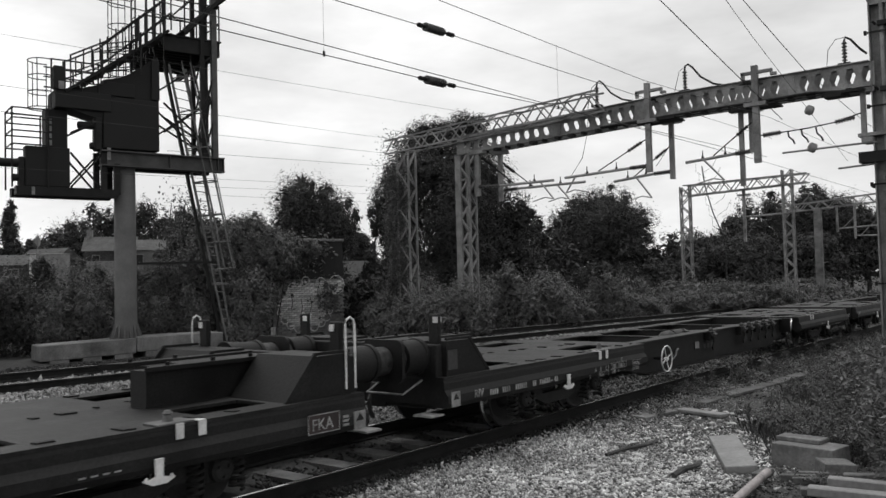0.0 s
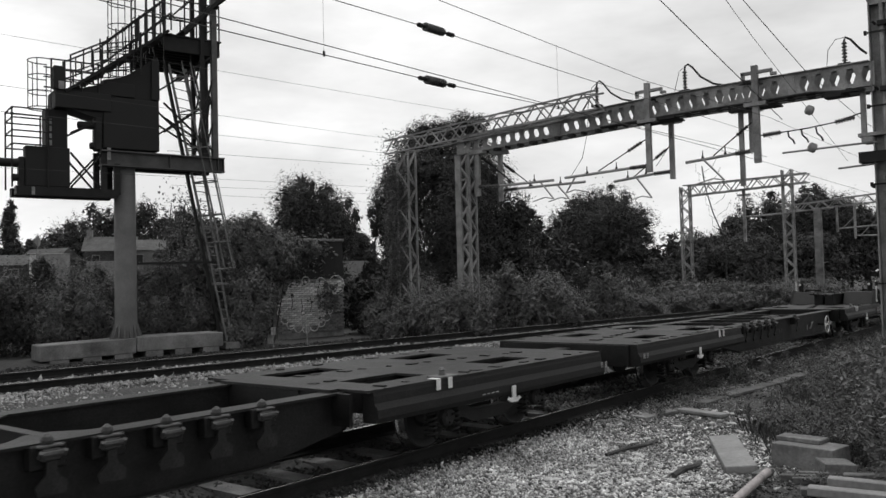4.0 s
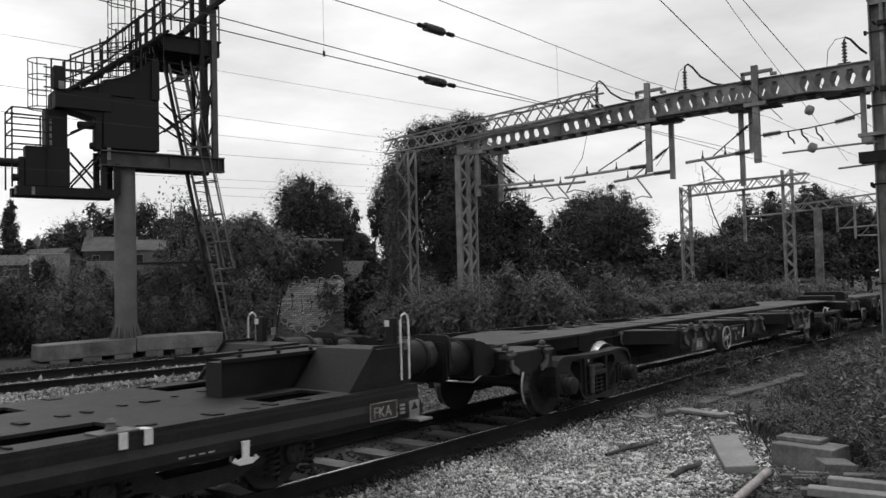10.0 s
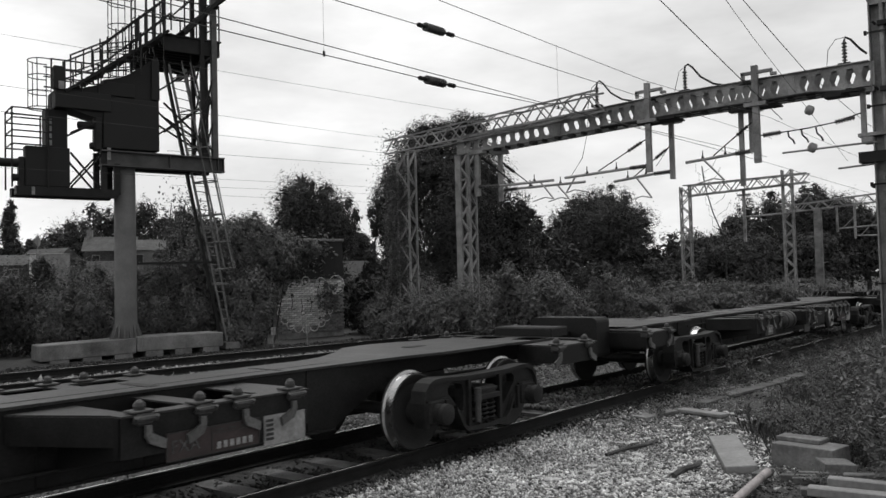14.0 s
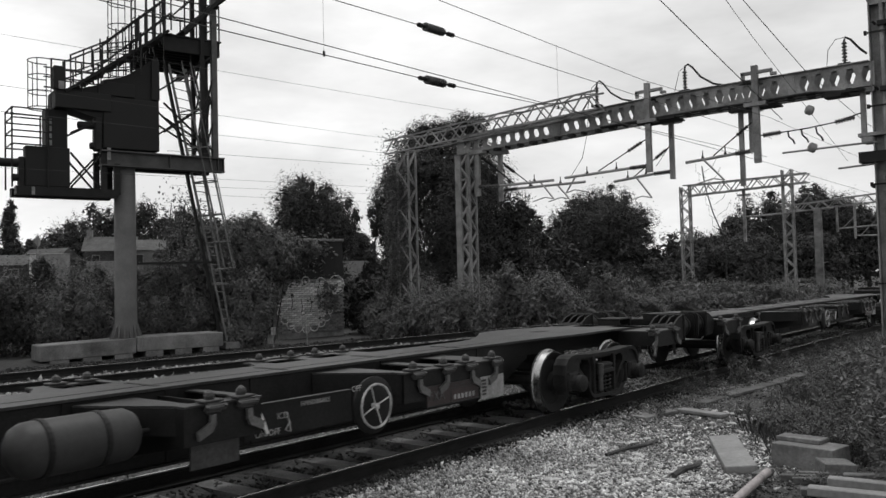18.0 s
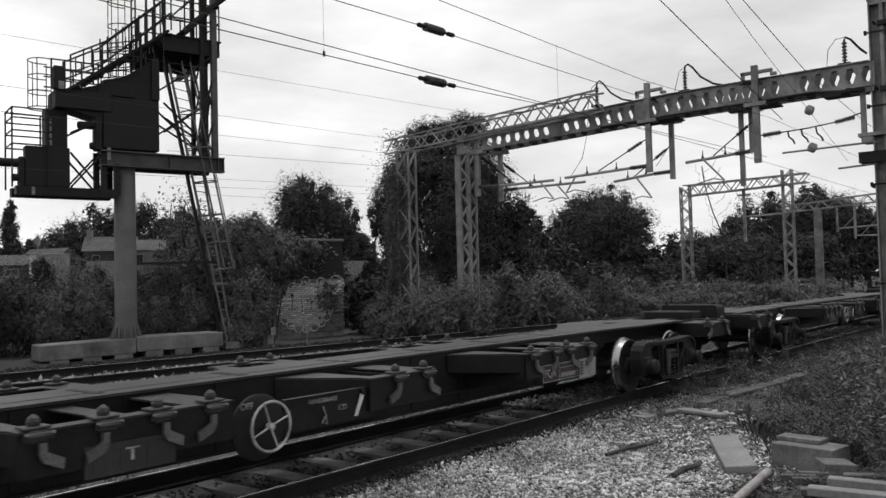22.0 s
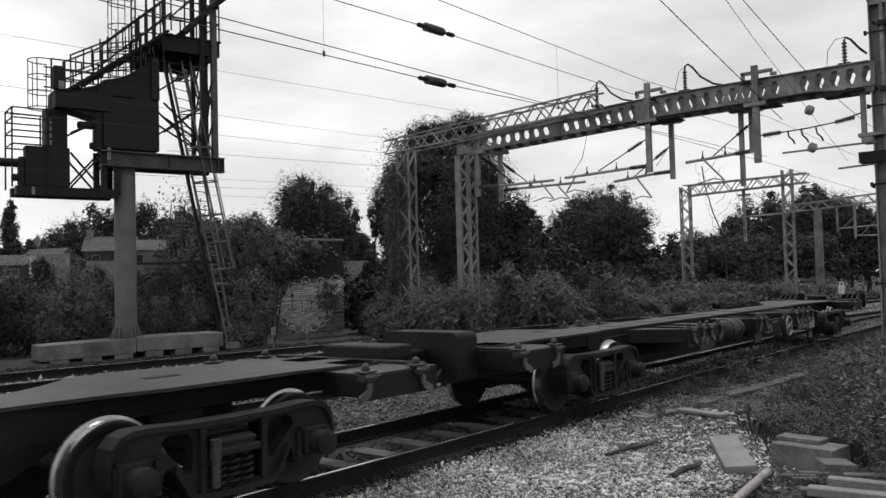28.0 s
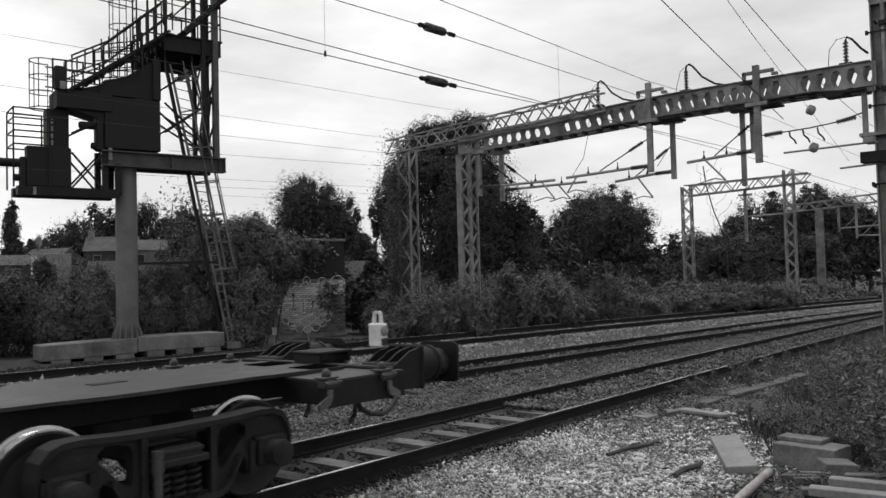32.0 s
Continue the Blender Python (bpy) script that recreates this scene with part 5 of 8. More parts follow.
    def guard(b):
        for k in range(9):
            p = Vector((0.55 + 0.023 * k, -0.34 + 0.042 * k, 0.06))
            rod(b, a0 + d * 0.3 + p, a0 + d * 0.737 + p, 0.005, 3)
        for k in range(42):
            q = a0 + d * (0.3 + 0.0104 * k)
            rod(b, q + Vector((0.55, -0.34, 0.06)), q + Vector((0.78, 0.0, 0.08)), 0.004, 3)
    P("mesh_guard", guard, LADDER, "fine wire mesh on the safety cage")
    P("stay", lambda b: angle_bar(b, (0.3, -0.1, 2.6), (2.6, -0.2, 2.62), 0.07), DARK_STEEL, "horizontal stay from post to ladder")
    P("cable_duct", lambda b: (angle_bar(b, a0 + Vector((-0.1, 0.1, 0)), a0 + d * 0.97 + Vector((-0.14, 0.1, 0)), 0.09)), DARK_STEEL)
    P("ladder_foot", lambda b: (tube(b, [(3.15, -0.1, 0.1), (3.22, -0.2, 0.25), (3.3, -0.1, 0.1)], 0.03), box(b, 2.95, -0.3, -0.1, 3.4, 0.25, 0.1)), CONCRETE)
    return w


signal_structure()


def footing():
    """The long concrete footing in two lengths, with notches along its foot."""
    for u0, u1, z, v in ((-2.45, 0.12, 0.42, -0.57), (0.14, 2.74, 0.45, -0.6)):
        b = B()
        box(b, u0, v, z - 0.43, u1, 0.6, z, 0.02)
        u = u0 + 0.25
        while u < u1 - 0.35:
            box(b, u, v + 0.015, -0.25, u + 0.5, 0.5, z - 0.43)
            u += 0.86
        for q in b.verts:
            q.co.z += min(0.0, q.co.x - 0.12) * 0.028
            q.co += Vector((noise.noise(q.co * 3), noise.noise(q.co * 3 + Vector((5, 1, 2))), 0)) * 0.012
        solid("concrete_footing", b, CONCRETE, "pale stained concrete footing beside the ballast", "footing", "footing lengths", at=SIGNAL_AT.copy())


footing()

# ---- overhead line portals ----
PY = 22.5


def lattice_mast(name, x0, x1, y0, y1, z0, z1, label, step=0.45, w=0.06, material=None):
    """A square lattice mast: four legs and zig-zag lacing on each face."""
    t = thing(name, label, "mast", at=pose((x0 + x1) / 2, (y0 + y1) / 2, z0))
    hx, hy, h = (x1 - x0) / 2, (y1 - y0) / 2, z1 - z0
    material = material or GALV
    for sx in (1, -1):
        for sy in (1, -1):
            b = B()
            box(b, sx * hx - w / 2, sy * hy - w / 2, 0, sx * hx + w / 2, sy * hy + w / 2, h)
            part("leg", b, material, t)
    n = int(h / step)
    for face in range(4):
        for k in range(n):
            b = B()
            s = 1 if k % 2 else -1
            za, zb = h * k / n, h * (k + 1) / n
            if face < 2:
                y = hy if face else -hy
                angle_bar(b, (-s * hx, y, za), (s * hx, y, zb), w * 0.7, (0, 1, 0))
            else:
                x = hx if face == 2 else -hx
                angle_bar(b, (x, -s * hy, za), (x, s * hy, zb), w * 0.7, (1, 0, 0))
            part("lacing_bar", b, material, t)
    return t


def lattice_beam(name, xa, xb, y, d, za0, zb0, za1, zb1, label, step=0.4, w=0.05, parent=None):
    """A square lattice beam from xa to xb; bottom z za0..zb0, top z za1..zb1, depth d along the line."""
    t = parent or thing(name, label, "beam", at=pose(xa, y, za0))
    L = xb - xa

    def at(x, v, top):
        f = x / L
        z = (za1 + (zb1 - za1) * f) if top else (za0 + (zb0 - za0) * f)
        return Vector((x, v, z - za0))
    for v in (-d / 2, d / 2):
        for top in (0, 1):
            b = B()
            angle_bar(b, at(0, v, top), at(L, v, top), w)
            part("chord", b, GALV, t)
        n = int(abs(L) / step)
        for k in range(n):
            s = k % 2
            b = B()
            angle_bar(b, at(L * k / n, v, s), at(L * (k + 1) / n, v, 1 - s), w * 0.75, (0, 1, 0))
            part("lacing_bar", b, GALV, t)
    n = int(abs(L) / (step * 1.6))
    for top in (0, 1):
        for k in range(n):
            s = 1 if k % 2 else -1
            b = B()
            angle_bar(b, at(L * k / n, -s * d / 2, top), at(L * (k + 1) / n, s * d / 2, top), w * 0.6)
            part("lacing_bar", b, GALV, t)
    return t


def hog(x):
    """The girder droops towards its far end."""
    return -0.26 * min(1.0, max(0.0, (-9.5 - x) / 7.5))


def castellated(x0, x1, y, z0, z1, pitch=0.36):
    """The web of a castellated girder: hexagonal openings in a row."""
    b = B()
    n = round((x1 - x0) / pitch)
    p = (x1 - x0) / n
    zm, hh, hw = (z0 + z1) / 2, (z1 - z0) * 0.32, p * 0.34
    def V(x, z):
        return b.verts.new((x, y, z + hog(x)))
    for i in range(n):
        xa, xb = x0 + i * p, x0 + (i + 1) * p
        c = (xa + xb) / 2
        hexa = [(c - hw, zm), (c - hw * 0.45, zm + hh), (c + hw * 0.45, zm + hh), (c + hw, zm), (c + hw * 0.45, zm - hh), (c - hw * 0.45, zm - hh)]
        h = [V(*q) for q in hexa]
        l, r = [V(xa, z0), V(xa, zm), V(xa, z1)], [V(xb, z0), V(xb, zm), V(xb, z1)]
        b.faces.new((l[1], h[0], h[1], l[2]))
        b.faces.new((l[2], h[1], h[2], r[2]))
        b.faces.new((h[2], h[3], r[1], r[2]))
        b.faces.new((l[0], h[5], h[0], l[1]))
        b.faces.new((l[0], r[0], h[4], h[5]))
        b.faces.new((r[0], r[1], h[3], h[4]))
    bmesh.ops.remove_doubles(b, verts=b.verts, dist=0.002)
    bmesh.ops.recalc_face_normals(b, faces=b.faces)
    bmesh.ops.solidify(b, geom=b.faces[:], thickness=0.012)
    return b


def main_portal():
    t = thing("overhead_portal", "weathered steel portal girder with hexagonal openings across the tracks", "portal", at=pose(0, PY, 0))

    def P(name, build, material=GALV, label="", round_=False):
        b = B()
        build(b)
        return part(name, b, material, t, label, round_)
    for y in (-0.19, 0.36):
        part("girder_web", castellated(-16.89, -4.19, y, 6.34, 6.93), GALV, t, "castellated web with hexagonal openings")
        for z in (6.32, 6.93):
            def flange(b, y=y, z=z):
                prism(b, [(-17.0, z + hog(-17.0)), (-9.5, z), (-4.3, z), (-4.3, z + 0.022), (-9.5, z + 0.022), (-17.0, z + 0.022 + hog(-17.0))], y - 0.085, y + 0.085, "y")
            P("girder_flange", flange)
    for x in (-16.8, -13.1, -10.3, -6.2):
        P("splice_plate", lambda b, x=x: prism(b, [(x - 0.16, 6.36 + hog(x - 0.16)), (x + 0.16, 6.36 + hog(x + 0.16)), (x + 0.16, 6.92 + hog(x + 0.16)), (x - 0.16, 6.92 + hog(x - 0.16))], -0.212, -0.203, "y"))
    # walkway angles, clamps and hangers below the girder
    for k in range(26):
        x = -16.3 + 0.46 * k
        P("bracket", lambda b, x=x, k=k: box(b, x - 0.03, -0.3, 6.24 + hog(x), x + 0.05 + 0.05 * (k % 3), -0.08, 6.33 + hog(x)), DARK_STEEL)
    for x0, x1 in ((-10.4, -9.2), (-7.7, -6.5), (-5.4, -4.4)):
        P("support_plate", lambda b, x0=x0, x1=x1: (box(b, x0, -0.4, 6.22, x1, 0.35, 6.27), box(b, x0 + 0.1, -0.44, 6.14, x0 + 0.5, -0.3, 6.22)), DARK_STEEL)
    P("cable_run", lambda b: (tube(b, [(-11.5, -0.36, 6.26), (-9.5, -0.36, 6.3), (-7.0, -0.36, 6.32), (-5.6, -0.36, 6.34), (-4.9, -0.36, 6.26), (-4.4, -0.36, 6.22)], 0.035), tube(b, [(-11.5, -0.3, 6.24), (-4.6, -0.3, 6.26)], 0.02)), DARK_STEEL)
    # the square lattice boom above and beyond the girder
    lattice_beam("boom", -19.7, -11.4, PY - 0.53, 0.5, 6.36, 6.74, 6.83, 7.28, "square lattice boom running past the portal girder")
    # hanging posts
    for x, z0, z1, y, r, cap in ((-9.99, 4.78, 7.32, -0.38, 0.075, 1), (-9.6, 4.6, 6.3, 0.3, 0.065, 0), (-6.98, 4.72, 7.27, -0.38, 0.08, 1), (-7.32, 5.1, 6.3, 0.3, 0.07, 0), (-7.54, 4.2, 6.3, 0.1, 0.06, 0),
                               (-4.49, 5.0, 6.3, -0.1, 0.06, 0), (-15.98, 4.6, 6.12, -0.38, 0.07, 0), (-15.55, 4.44, 6.2, 0.3, 0.07, 0)):
        def drop(b, x=x, z0=z0, z1=z1, y=y, r=r, cap=cap):
            box(b, x - r, y - r * 0.8, z0, x + r, y + r * 0.8, z1)
            if cap:
                box(b, x - 0.35, y - 0.05, 7.05, x + 0.45, y + 0.05, 7.13)
                box(b, x + 0.4, y - 0.05, 6.95, x + 0.55, y + 0.05, 7.02)
                box(b, x - 0.35, y - 0.05, 6.93, x - 0.27, y + 0.05, 7.1)
            box(b, x - 0.28, y - 0.12, 6.2 + hog(x), x + 0.28, y + 0.12, 6.3 + hog(x))
        P("drop_post", drop, GALV, "hanging steel post under the girder")
    return t


main_portal()
MAST = lattice_mast("lattice_mast", -16.86, -16.5, PY - 0.18, PY + 0.18, 0.0, 6.1, "weathered lattice mast carrying the portal girder", 0.42, 0.07)


b = B()
box(b, -0.38, -0.22, 0, -0.16, -0.19, 6.1)
for k in range(5):
    box(b, -0.3, -0.2, 0.8 + 1.1 * k, 0.1, -0.17, 0.86 + 1.1 * k)
part("channel", b, GALV, MAST, "flat steel channel bolted to the mast")
lattice_mast("lattice_mast", -19.2, -18.69, PY - 0.73, PY - 0.34, 0.0, 6.385, "ivy-covered lattice mast at the end of the boom", 0.6, 0.06)


def near_mast():
    t = thing("steel_mast", "heavy grey steel mast with banded pipes beside the track", "mast", at=pose(-3.98, PY, -0.4))

    def P(name, build, material=GALV, label=""):
        b = B()
        build(b)
        return part(name, b, material, t, label)
    P("flange", lambda b: box(b, -0.30, -0.22, 0, -0.27, 0.22, 9.6))
    P("flange", lambda b: box(b, 0.30, -0.22, 0, 0.33, 0.22, 9.6))
    P("web", lambda b: box(b, -0.27, -0.02, 0, 0.30, 0.02, 9.6))
    P("cable_pipe", lambda b: (rod(b, (-0.02, -0.16, 0.3), (-0.02, -0.16, 9.4), 0.05, 10), rod(b, (0.12, -0.16, 0.3), (0.12, -0.16, 9.4), 0.035, 10)), mat("pale_conduit", 0.3, 0.6, 0, 30, 2, 0.15, 0.1), "pale vertical conduit")
    for z in (1.9, 4.3, 6.2, 8.0):
        P("pipe_band", lambda b, z=z: (box(b, -0.38, -0.24, z, 0.36, -0.2, z + 0.04), box(b, -0.40, -0.26, z - 0.03, -0.34, -0.18, z + 0.07)), DARK_STEEL)
    for z in (6.55, 8.15):
        P("cable_clamp", lambda b, z=z: (box(b, -0.1, -0.28, z, 0.16, -0.1, z + 0.12, 0.01), rod(b, (-0.14, -0.2, z + 0.05), (-0.2, -0.26, z + 0.12), 0.03)), BLACK)
    P("top_bracket", lambda b: prism(b, [(-0.6, 9.6), (0.4, 9.6), (0.4, 8.7), (-0.28, 8.7)], -0.2, 0.2, "y"))
    P("bracket", lambda b: (box(b, -0.62, -0.3, 5.5, 0.4, 0.3, 5.58), box(b, -0.55, -0.28, 5.36, -0.3, 0.28, 5.5)))
    P("bracket", lambda b: (box(b, -0.62, -0.32, 4.86, 0.4, -0.26, 5.12), box(b, -0.62, 0.26, 4.86, 0.4, 0.32, 5.12), box(b, -0.62, -0.26, 4.86, -0.58, 0.26, 5.12), box(b, -0.5, -0.26, 4.9, 0.3, 0.26, 4.95)), DARK_STEEL)
    P("notice", lambda b: (box(b, -0.16, -0.06, 4.0, 0.2, -0.045, 4.6)), PLATE, "pale notice plate")
    P("notice_mark", lambda b: [box(b, -0.1 + 0.1 * (k % 2), -0.068, 4.08 + 0.16 * (k // 2), -0.04 + 0.1 * (k % 2), -0.062, 4.18 + 0.16 * (k // 2)) for k in range(6)], BLACK)
    P("pipe_clamp", lambda b: [box(b, -0.4, -0.1, z, -0.3, 0.1, z + 0.1, 0.01) for z in (1.55, 4.25)], DARK_STEEL)
    return t


near_mast()


def far_portals():
    lattice_mast("lattice_mast", -18.95, -18.42, 45.9, 46.2, 0.0, 6.9, "slender distant lattice mast among bushes", 0.5, 0.07)
    lattice_mast("lattice_mast", -13.3, -12.82, 45.9, 46.2, 0.0, 7.3, "slender distant lattice mast in the undergrowth", 0.5, 0.07)
    lattice_beam("lattice_beam", -18.7, -12.0, 46.05, 0.6, 6.35, 6.55, 6.95, 7.02, "distant lattice beam between two masts", 0.42, 0.06)
    lattice_beam("lattice_beam", -16.6, -8.5, 58.0, 0.5, 5.85, 6.3, 6.3, 6.85, "farther lattice beam over the tracks", 0.45, 0.06)
    b = B()
    box(b, -14.8, 57.6, 0.0, -14.35, 58.0, 5.98, 0.02)
    solid("concrete_mast", b, CONCRETE, "plain pale mast under the far beam", "mast")
    b = B()
    box(b, -15.42, 45.9, 3.6, -15.28, 46.05, 6.5)
    box(b, -15.7, 45.9, 6.1, -15.0, 46.1, 6.2)
    solid("drop_post", b, GALV, "hanging post under the distant beam", "post", "far hanging posts")
    for x0, x1, y, z0, z1 in ((-15.3, -12.9, 46, 4.95, 5.0), (-16.3, -13.6, 57.8, 5.9, 5.93), (-13.45, -10.5, 57.97, 4.6, 4.7), (-12.4, -11.0, 57.97, 4.1, 4.05)):
        t = thing("cantilever", "distant pale tubular cantilever over the track", "cantilever", "far cantilevers", at=pose(x0, y, z0))
        b = B()
        rod(b, (0, 0, 0), (x1 - x0, 0, z1 - z0), 0.05, 8)
        part("arm_tube", b, GALV, t)
        b = B()
        angle_bar(b, (0.3, 0, 0), (1.2, 0, 0.9), 0.05)
        part("stay", b, GALV, t)
    for x, z in ((-13.45, 4.4), (-12.4, 3.9)):
        b = B()
        box(b, x - 0.06, 57.9, z, x + 0.06, 58.05, 6.1)
        solid("drop_post", b, GALV, "hanging post under the farther beam", "post", "far hanging posts")


far_portals()


def insulator(b, a, c, r, n=7):
    """A string of sheds between two points."""
    a, c = Vector(a), Vector(c)
    rod(b, a, c, r * 0.45, 8)
    for k in range(n):
        p = a + (c - a) * (k + 0.3) / n
        q = a + (c - a) * (k + 0.75) / n
        rod(b, p, q, r, 10, r * 0.7)


TUBE = mat("pale_aluminium_tube", 0.36, 0.5, 0.3, 40, 2, 0.15, 0.1, dirt=0.25)


def cantilevers():
    """Registration arms, stays and insulators below the main girder."""
    rows = (((-12.72, 4.88), (-10.58, 4.95), (-10.06, 4.96), (-11.59, 4.97), (-10.05, 5.73), (-12.35, 4.9), (-12.7, 4.42), -0.4),
            ((-11.45, 4.7), (-10.16, 4.81), (-9.66, 4.82), (-10.84, 4.76), (-9.67, 5.54), (-10.71, 4.73), (-10.26, 4.12), 0.3),
            ((-8.92, 4.93), (-7.55, 5.02), (-7.16, 5.04), (-8.15, 5.03), (-7.1, 5.79), (-8.41, 4.94), (-7.87, 4.35), -0.4),
            ((-13.12, 4.85), (-15.11, 4.86), (-15.98, 4.9), (-14.57, 4.87), (-15.9, 5.94), (-13.59, 4.83), (-13.14, 4.28), -0.4),
            ((-12.42, 4.79), (-14.92, 4.8), (-15.44, 4.79), (-14.27, 4.8), (-15.45, 5.68), (-13.42, 4.79), (-12.99, 4.31), 0.3))
    for tip, inner, root, stay, anchor, arm, steady, y in rows:
        t = thing("cantilever", "pale tubular registration arm with brown insulators", "cantilever", "cantilevers under the girder", at=pose(root[0], PY + y, root[1]))

        def at(p):
            return Vector((p[0] - root[0], 0, p[1] - root[1]))
        b = B()
        rod(b, at(tip), at(inner), 0.042, 10)
        part("arm_tube", b, TUBE, t, "pale tube", True)
        b = B()
        insulator(b, at(inner), at(root), 0.07)
        part("insulator", b, INSUL, t, "ribbed brown insulator")
        b = B()
        a, c = at(anchor), at(stay)
        rod(b, a, c, 0.018, 6)
        insulator(b, a.lerp(c, 0.1), a.lerp(c, 0.38), 0.06, 5)
        part("stay", b, DARK_STEEL, t)
        b = B()
        a, c = at(arm), at(steady)
        rod(b, a, c, 0.026, 8)
        side = 1 if c.x < a.x else -1
        tube(b, [c, c + Vector((side * 0.3, 0, 0.07)), c + Vector((side * 0.75, 0, -0.03))], 0.018)
        part("steady_arm", b, TUBE, t)
        for f in (0.35, 0.8):
            p = at(tip).lerp(at(inner), f)
            b = B()
            rod(b, p + Vector((0, 0, 0.03)), p + Vector((0, 0, 0.12)), 0.05, 8, 0.016)
            rod(b, p + Vector((0, 0, 0.12)), p + Vector((0, 0, 0.24)), 0.014, 6)
            part("wire_clamp", b, DARK_STEEL, t)
    # post insulators and jumpers on top of the girder
    for x, y in ((-11.72, -0.1), (-8.98, -0.1), (-4.86, -0.1)):
        t = thing("post_insulator", "upright ribbed insulator with a looping jumper cable", "insulator", "insulators on the girder", at=pose(x, PY + y, 6.95))
        b = B()
        insulator(b, (0, 0, 0.0), (0, 0, 0.6), 0.07, 7)
        part("insulator_body", b, INSUL, t)
        b = B()
        tube(b, [(0, 0, 0.6), (0.02, 0, 0.72), (0.1, 0, 0.76), (0.22, 0, 0.66), (0.45, 0, 0.35), (0.8, 0, 0.1), (1.3, -0.05, -0.06), (1.9, -0.1, -0.1)] if x < -6 else
             [(0, 0, 0.6), (0.03, 0, 0.7), (0.15, 0, 0.62), (0.35, 0, 0.35), (0.5, 0, 0.2)], 0.028)
        part("jumper_cable", b, DARK_STEEL, t)
        b = B()
        tube(b, [(0, 0, 0.7), (-0.16, 0, 0.6), (-0.3, 0, 0.1), (-0.32, -0.05, -0.7), (-0.5, -0.1, -1.5), (-0.9, -0.1, -2.0)] if x < -6 else [(0, 0, 0.7), (-0.2, 0, 0.68), (-0.38, 0, 0.45), (-0.42, 0, 0.05)], 0.009)
        part("tail_wire", b, WIRE, t)
        b = B()
        box(b, -0.15, -0.12, -0.01, 0.15, 0.12, 0.05, 0.01)
        part("foot", b, DARK_STEEL, t)
    # cross span with insulators and tensioning balls near the mast
    t = thing("cross_span", "horizontal span wire with ribbed insulators and a weight", "span wire", at=pose(-6.85, PY - 0.3, 5.43))
    b = B()
    insulator(b, (0, 0, 0), (0.45, 0, 0.02), 0.07)
    insulator(b, (1.75, 0, 0.1), (2.2, 0, 0.16), 0.07)
    part("insulator", b, INSUL, t)
    b = B()
    tube(b, [(-0.15, 0, 0), (0.5, 0, 0.02), (1.1, 0, 0.04), (1.75, 0, 0.1), (2.35, 0, 0.25)], 0.016)
    for x in (0.62, 0.95, 1.3):
        tube(b, [(x, 0, 0.03), (x + 0.02, 0, -0.12), (x + 0.12, 0, -0.22), (x + 0.16, 0, -0.32)], 0.022)
    part("span", b, DARK_STEEL, t)
    for x, z in ((-5.66, 5.9), (-5.63, 4.95)):
        b = B()
        lathe(b, [(-0.11, 0.02), (-0.1, 0.08), (-0.06, 0.12), (0.06, 0.12), (0.1, 0.08), (0.11, 0.02)], 14, pose(0, 0, 0, 0, 25, 20))
        solid("strain_insulator", b, GALV, "round grey strain insulator on a wire", "insulator", "strain insulators", at=pose(x, PY - 0.4, z), round_=True)
    for z, x0 in ((4.95, -6.3), (4.42, -5.0)):
        b = B()
        rod(b, (x0, PY - 0.6, z - 0.08), (-4.2, PY - 0.2, z), 0.025, 8)
        solid("registration_tube", b, GALV, "thin tube projecting from the mast", "tube", "tubes on the mast")


cantilevers()


# ---- wires along the line ----
def wire(name, ln, pts, label, r=0.0055, droppers=None):
    """A wire over a line through (s, lateral, z) points."""
    b = B()
    path = []
    for (s0, l0, z0), (s1, l1, z1) in zip(pts, pts[1:]):
        n = max(1, int((s1 - s0) / 3))
        for k in range(n):
            f = k / n
            s, lt, z = s0 + (s1 - s0) * f, l0 + (l1 - l0) * f, z0 + (z1 - z0) * f
            path.append((*on(ln, s, lt)[:2], z))
    s, lt, z = pts[-1]
    path.append((*on(ln, s, lt)[:2], z))
    tube(b, path, r, 5)
    return solid(name, b, WIRE, label, "wire", "overhead wires")


def straight_wire(name, pts, label, r):
    """A taut wire through points of the place."""
    b = B()
    tube(b, pts, r, 5)
    return solid(name, b, WIRE, label, "wire", "overhead wires")


def dropper(ln, s, lat, z0, z1):
    b = B()
    x, y, _ = on(ln, s, lat)
    rod(b, (x, y, z0), (x, y, z1), 0.0025, 4)
    rod(b, (x, y, z0 - 0.03), (x, y, z0 + 0.03), 0.015, 5)
    solid("dropper", b, WIRE, "thin dropper wire between two wires", "wire", "droppers")


wire("catenary_wire", NEAR, [(-10, 0, 5.56), (8.6, 0, 5.58), (15, 0, 5.62), (23, 0, 6.0), (46, 0, 5.9)], "dark carrying wire over the near track")
wire("contact_wire", NEAR, [(-10, 0, 4.36), (5, 0, 4.51), (11.2, 0, 4.60), (22.5, 0, 4.75), (46, 0, 4.75)], "dark contact wire over the near track", 0.0058)
wire("catenary_wire", NEAR, [(-10, 0, 4.9), (6.7, 0, 5.09), (8.16, 0, 5.145)], "second carrying wire over the near track")
wire("catenary_wire", NEAR, [(8.91, 0, 5.165), (11, 0, 5.2), (14.6, 0, 5.27), (23, 0, 5.45)], "second carrying wire past its insulator")
wire("contact_wire", NEAR, [(-10, 0, 4.15), (5, 0, 4.385), (8.16, 0, 4.455)], "second contact wire over the near track", 0.0058)
wire("contact_wire", NEAR, [(8.91, 0, 4.475), (11, 0, 4.56), (22.5, 0, 4.9)], "second contact wire past its insulator", 0.0058)
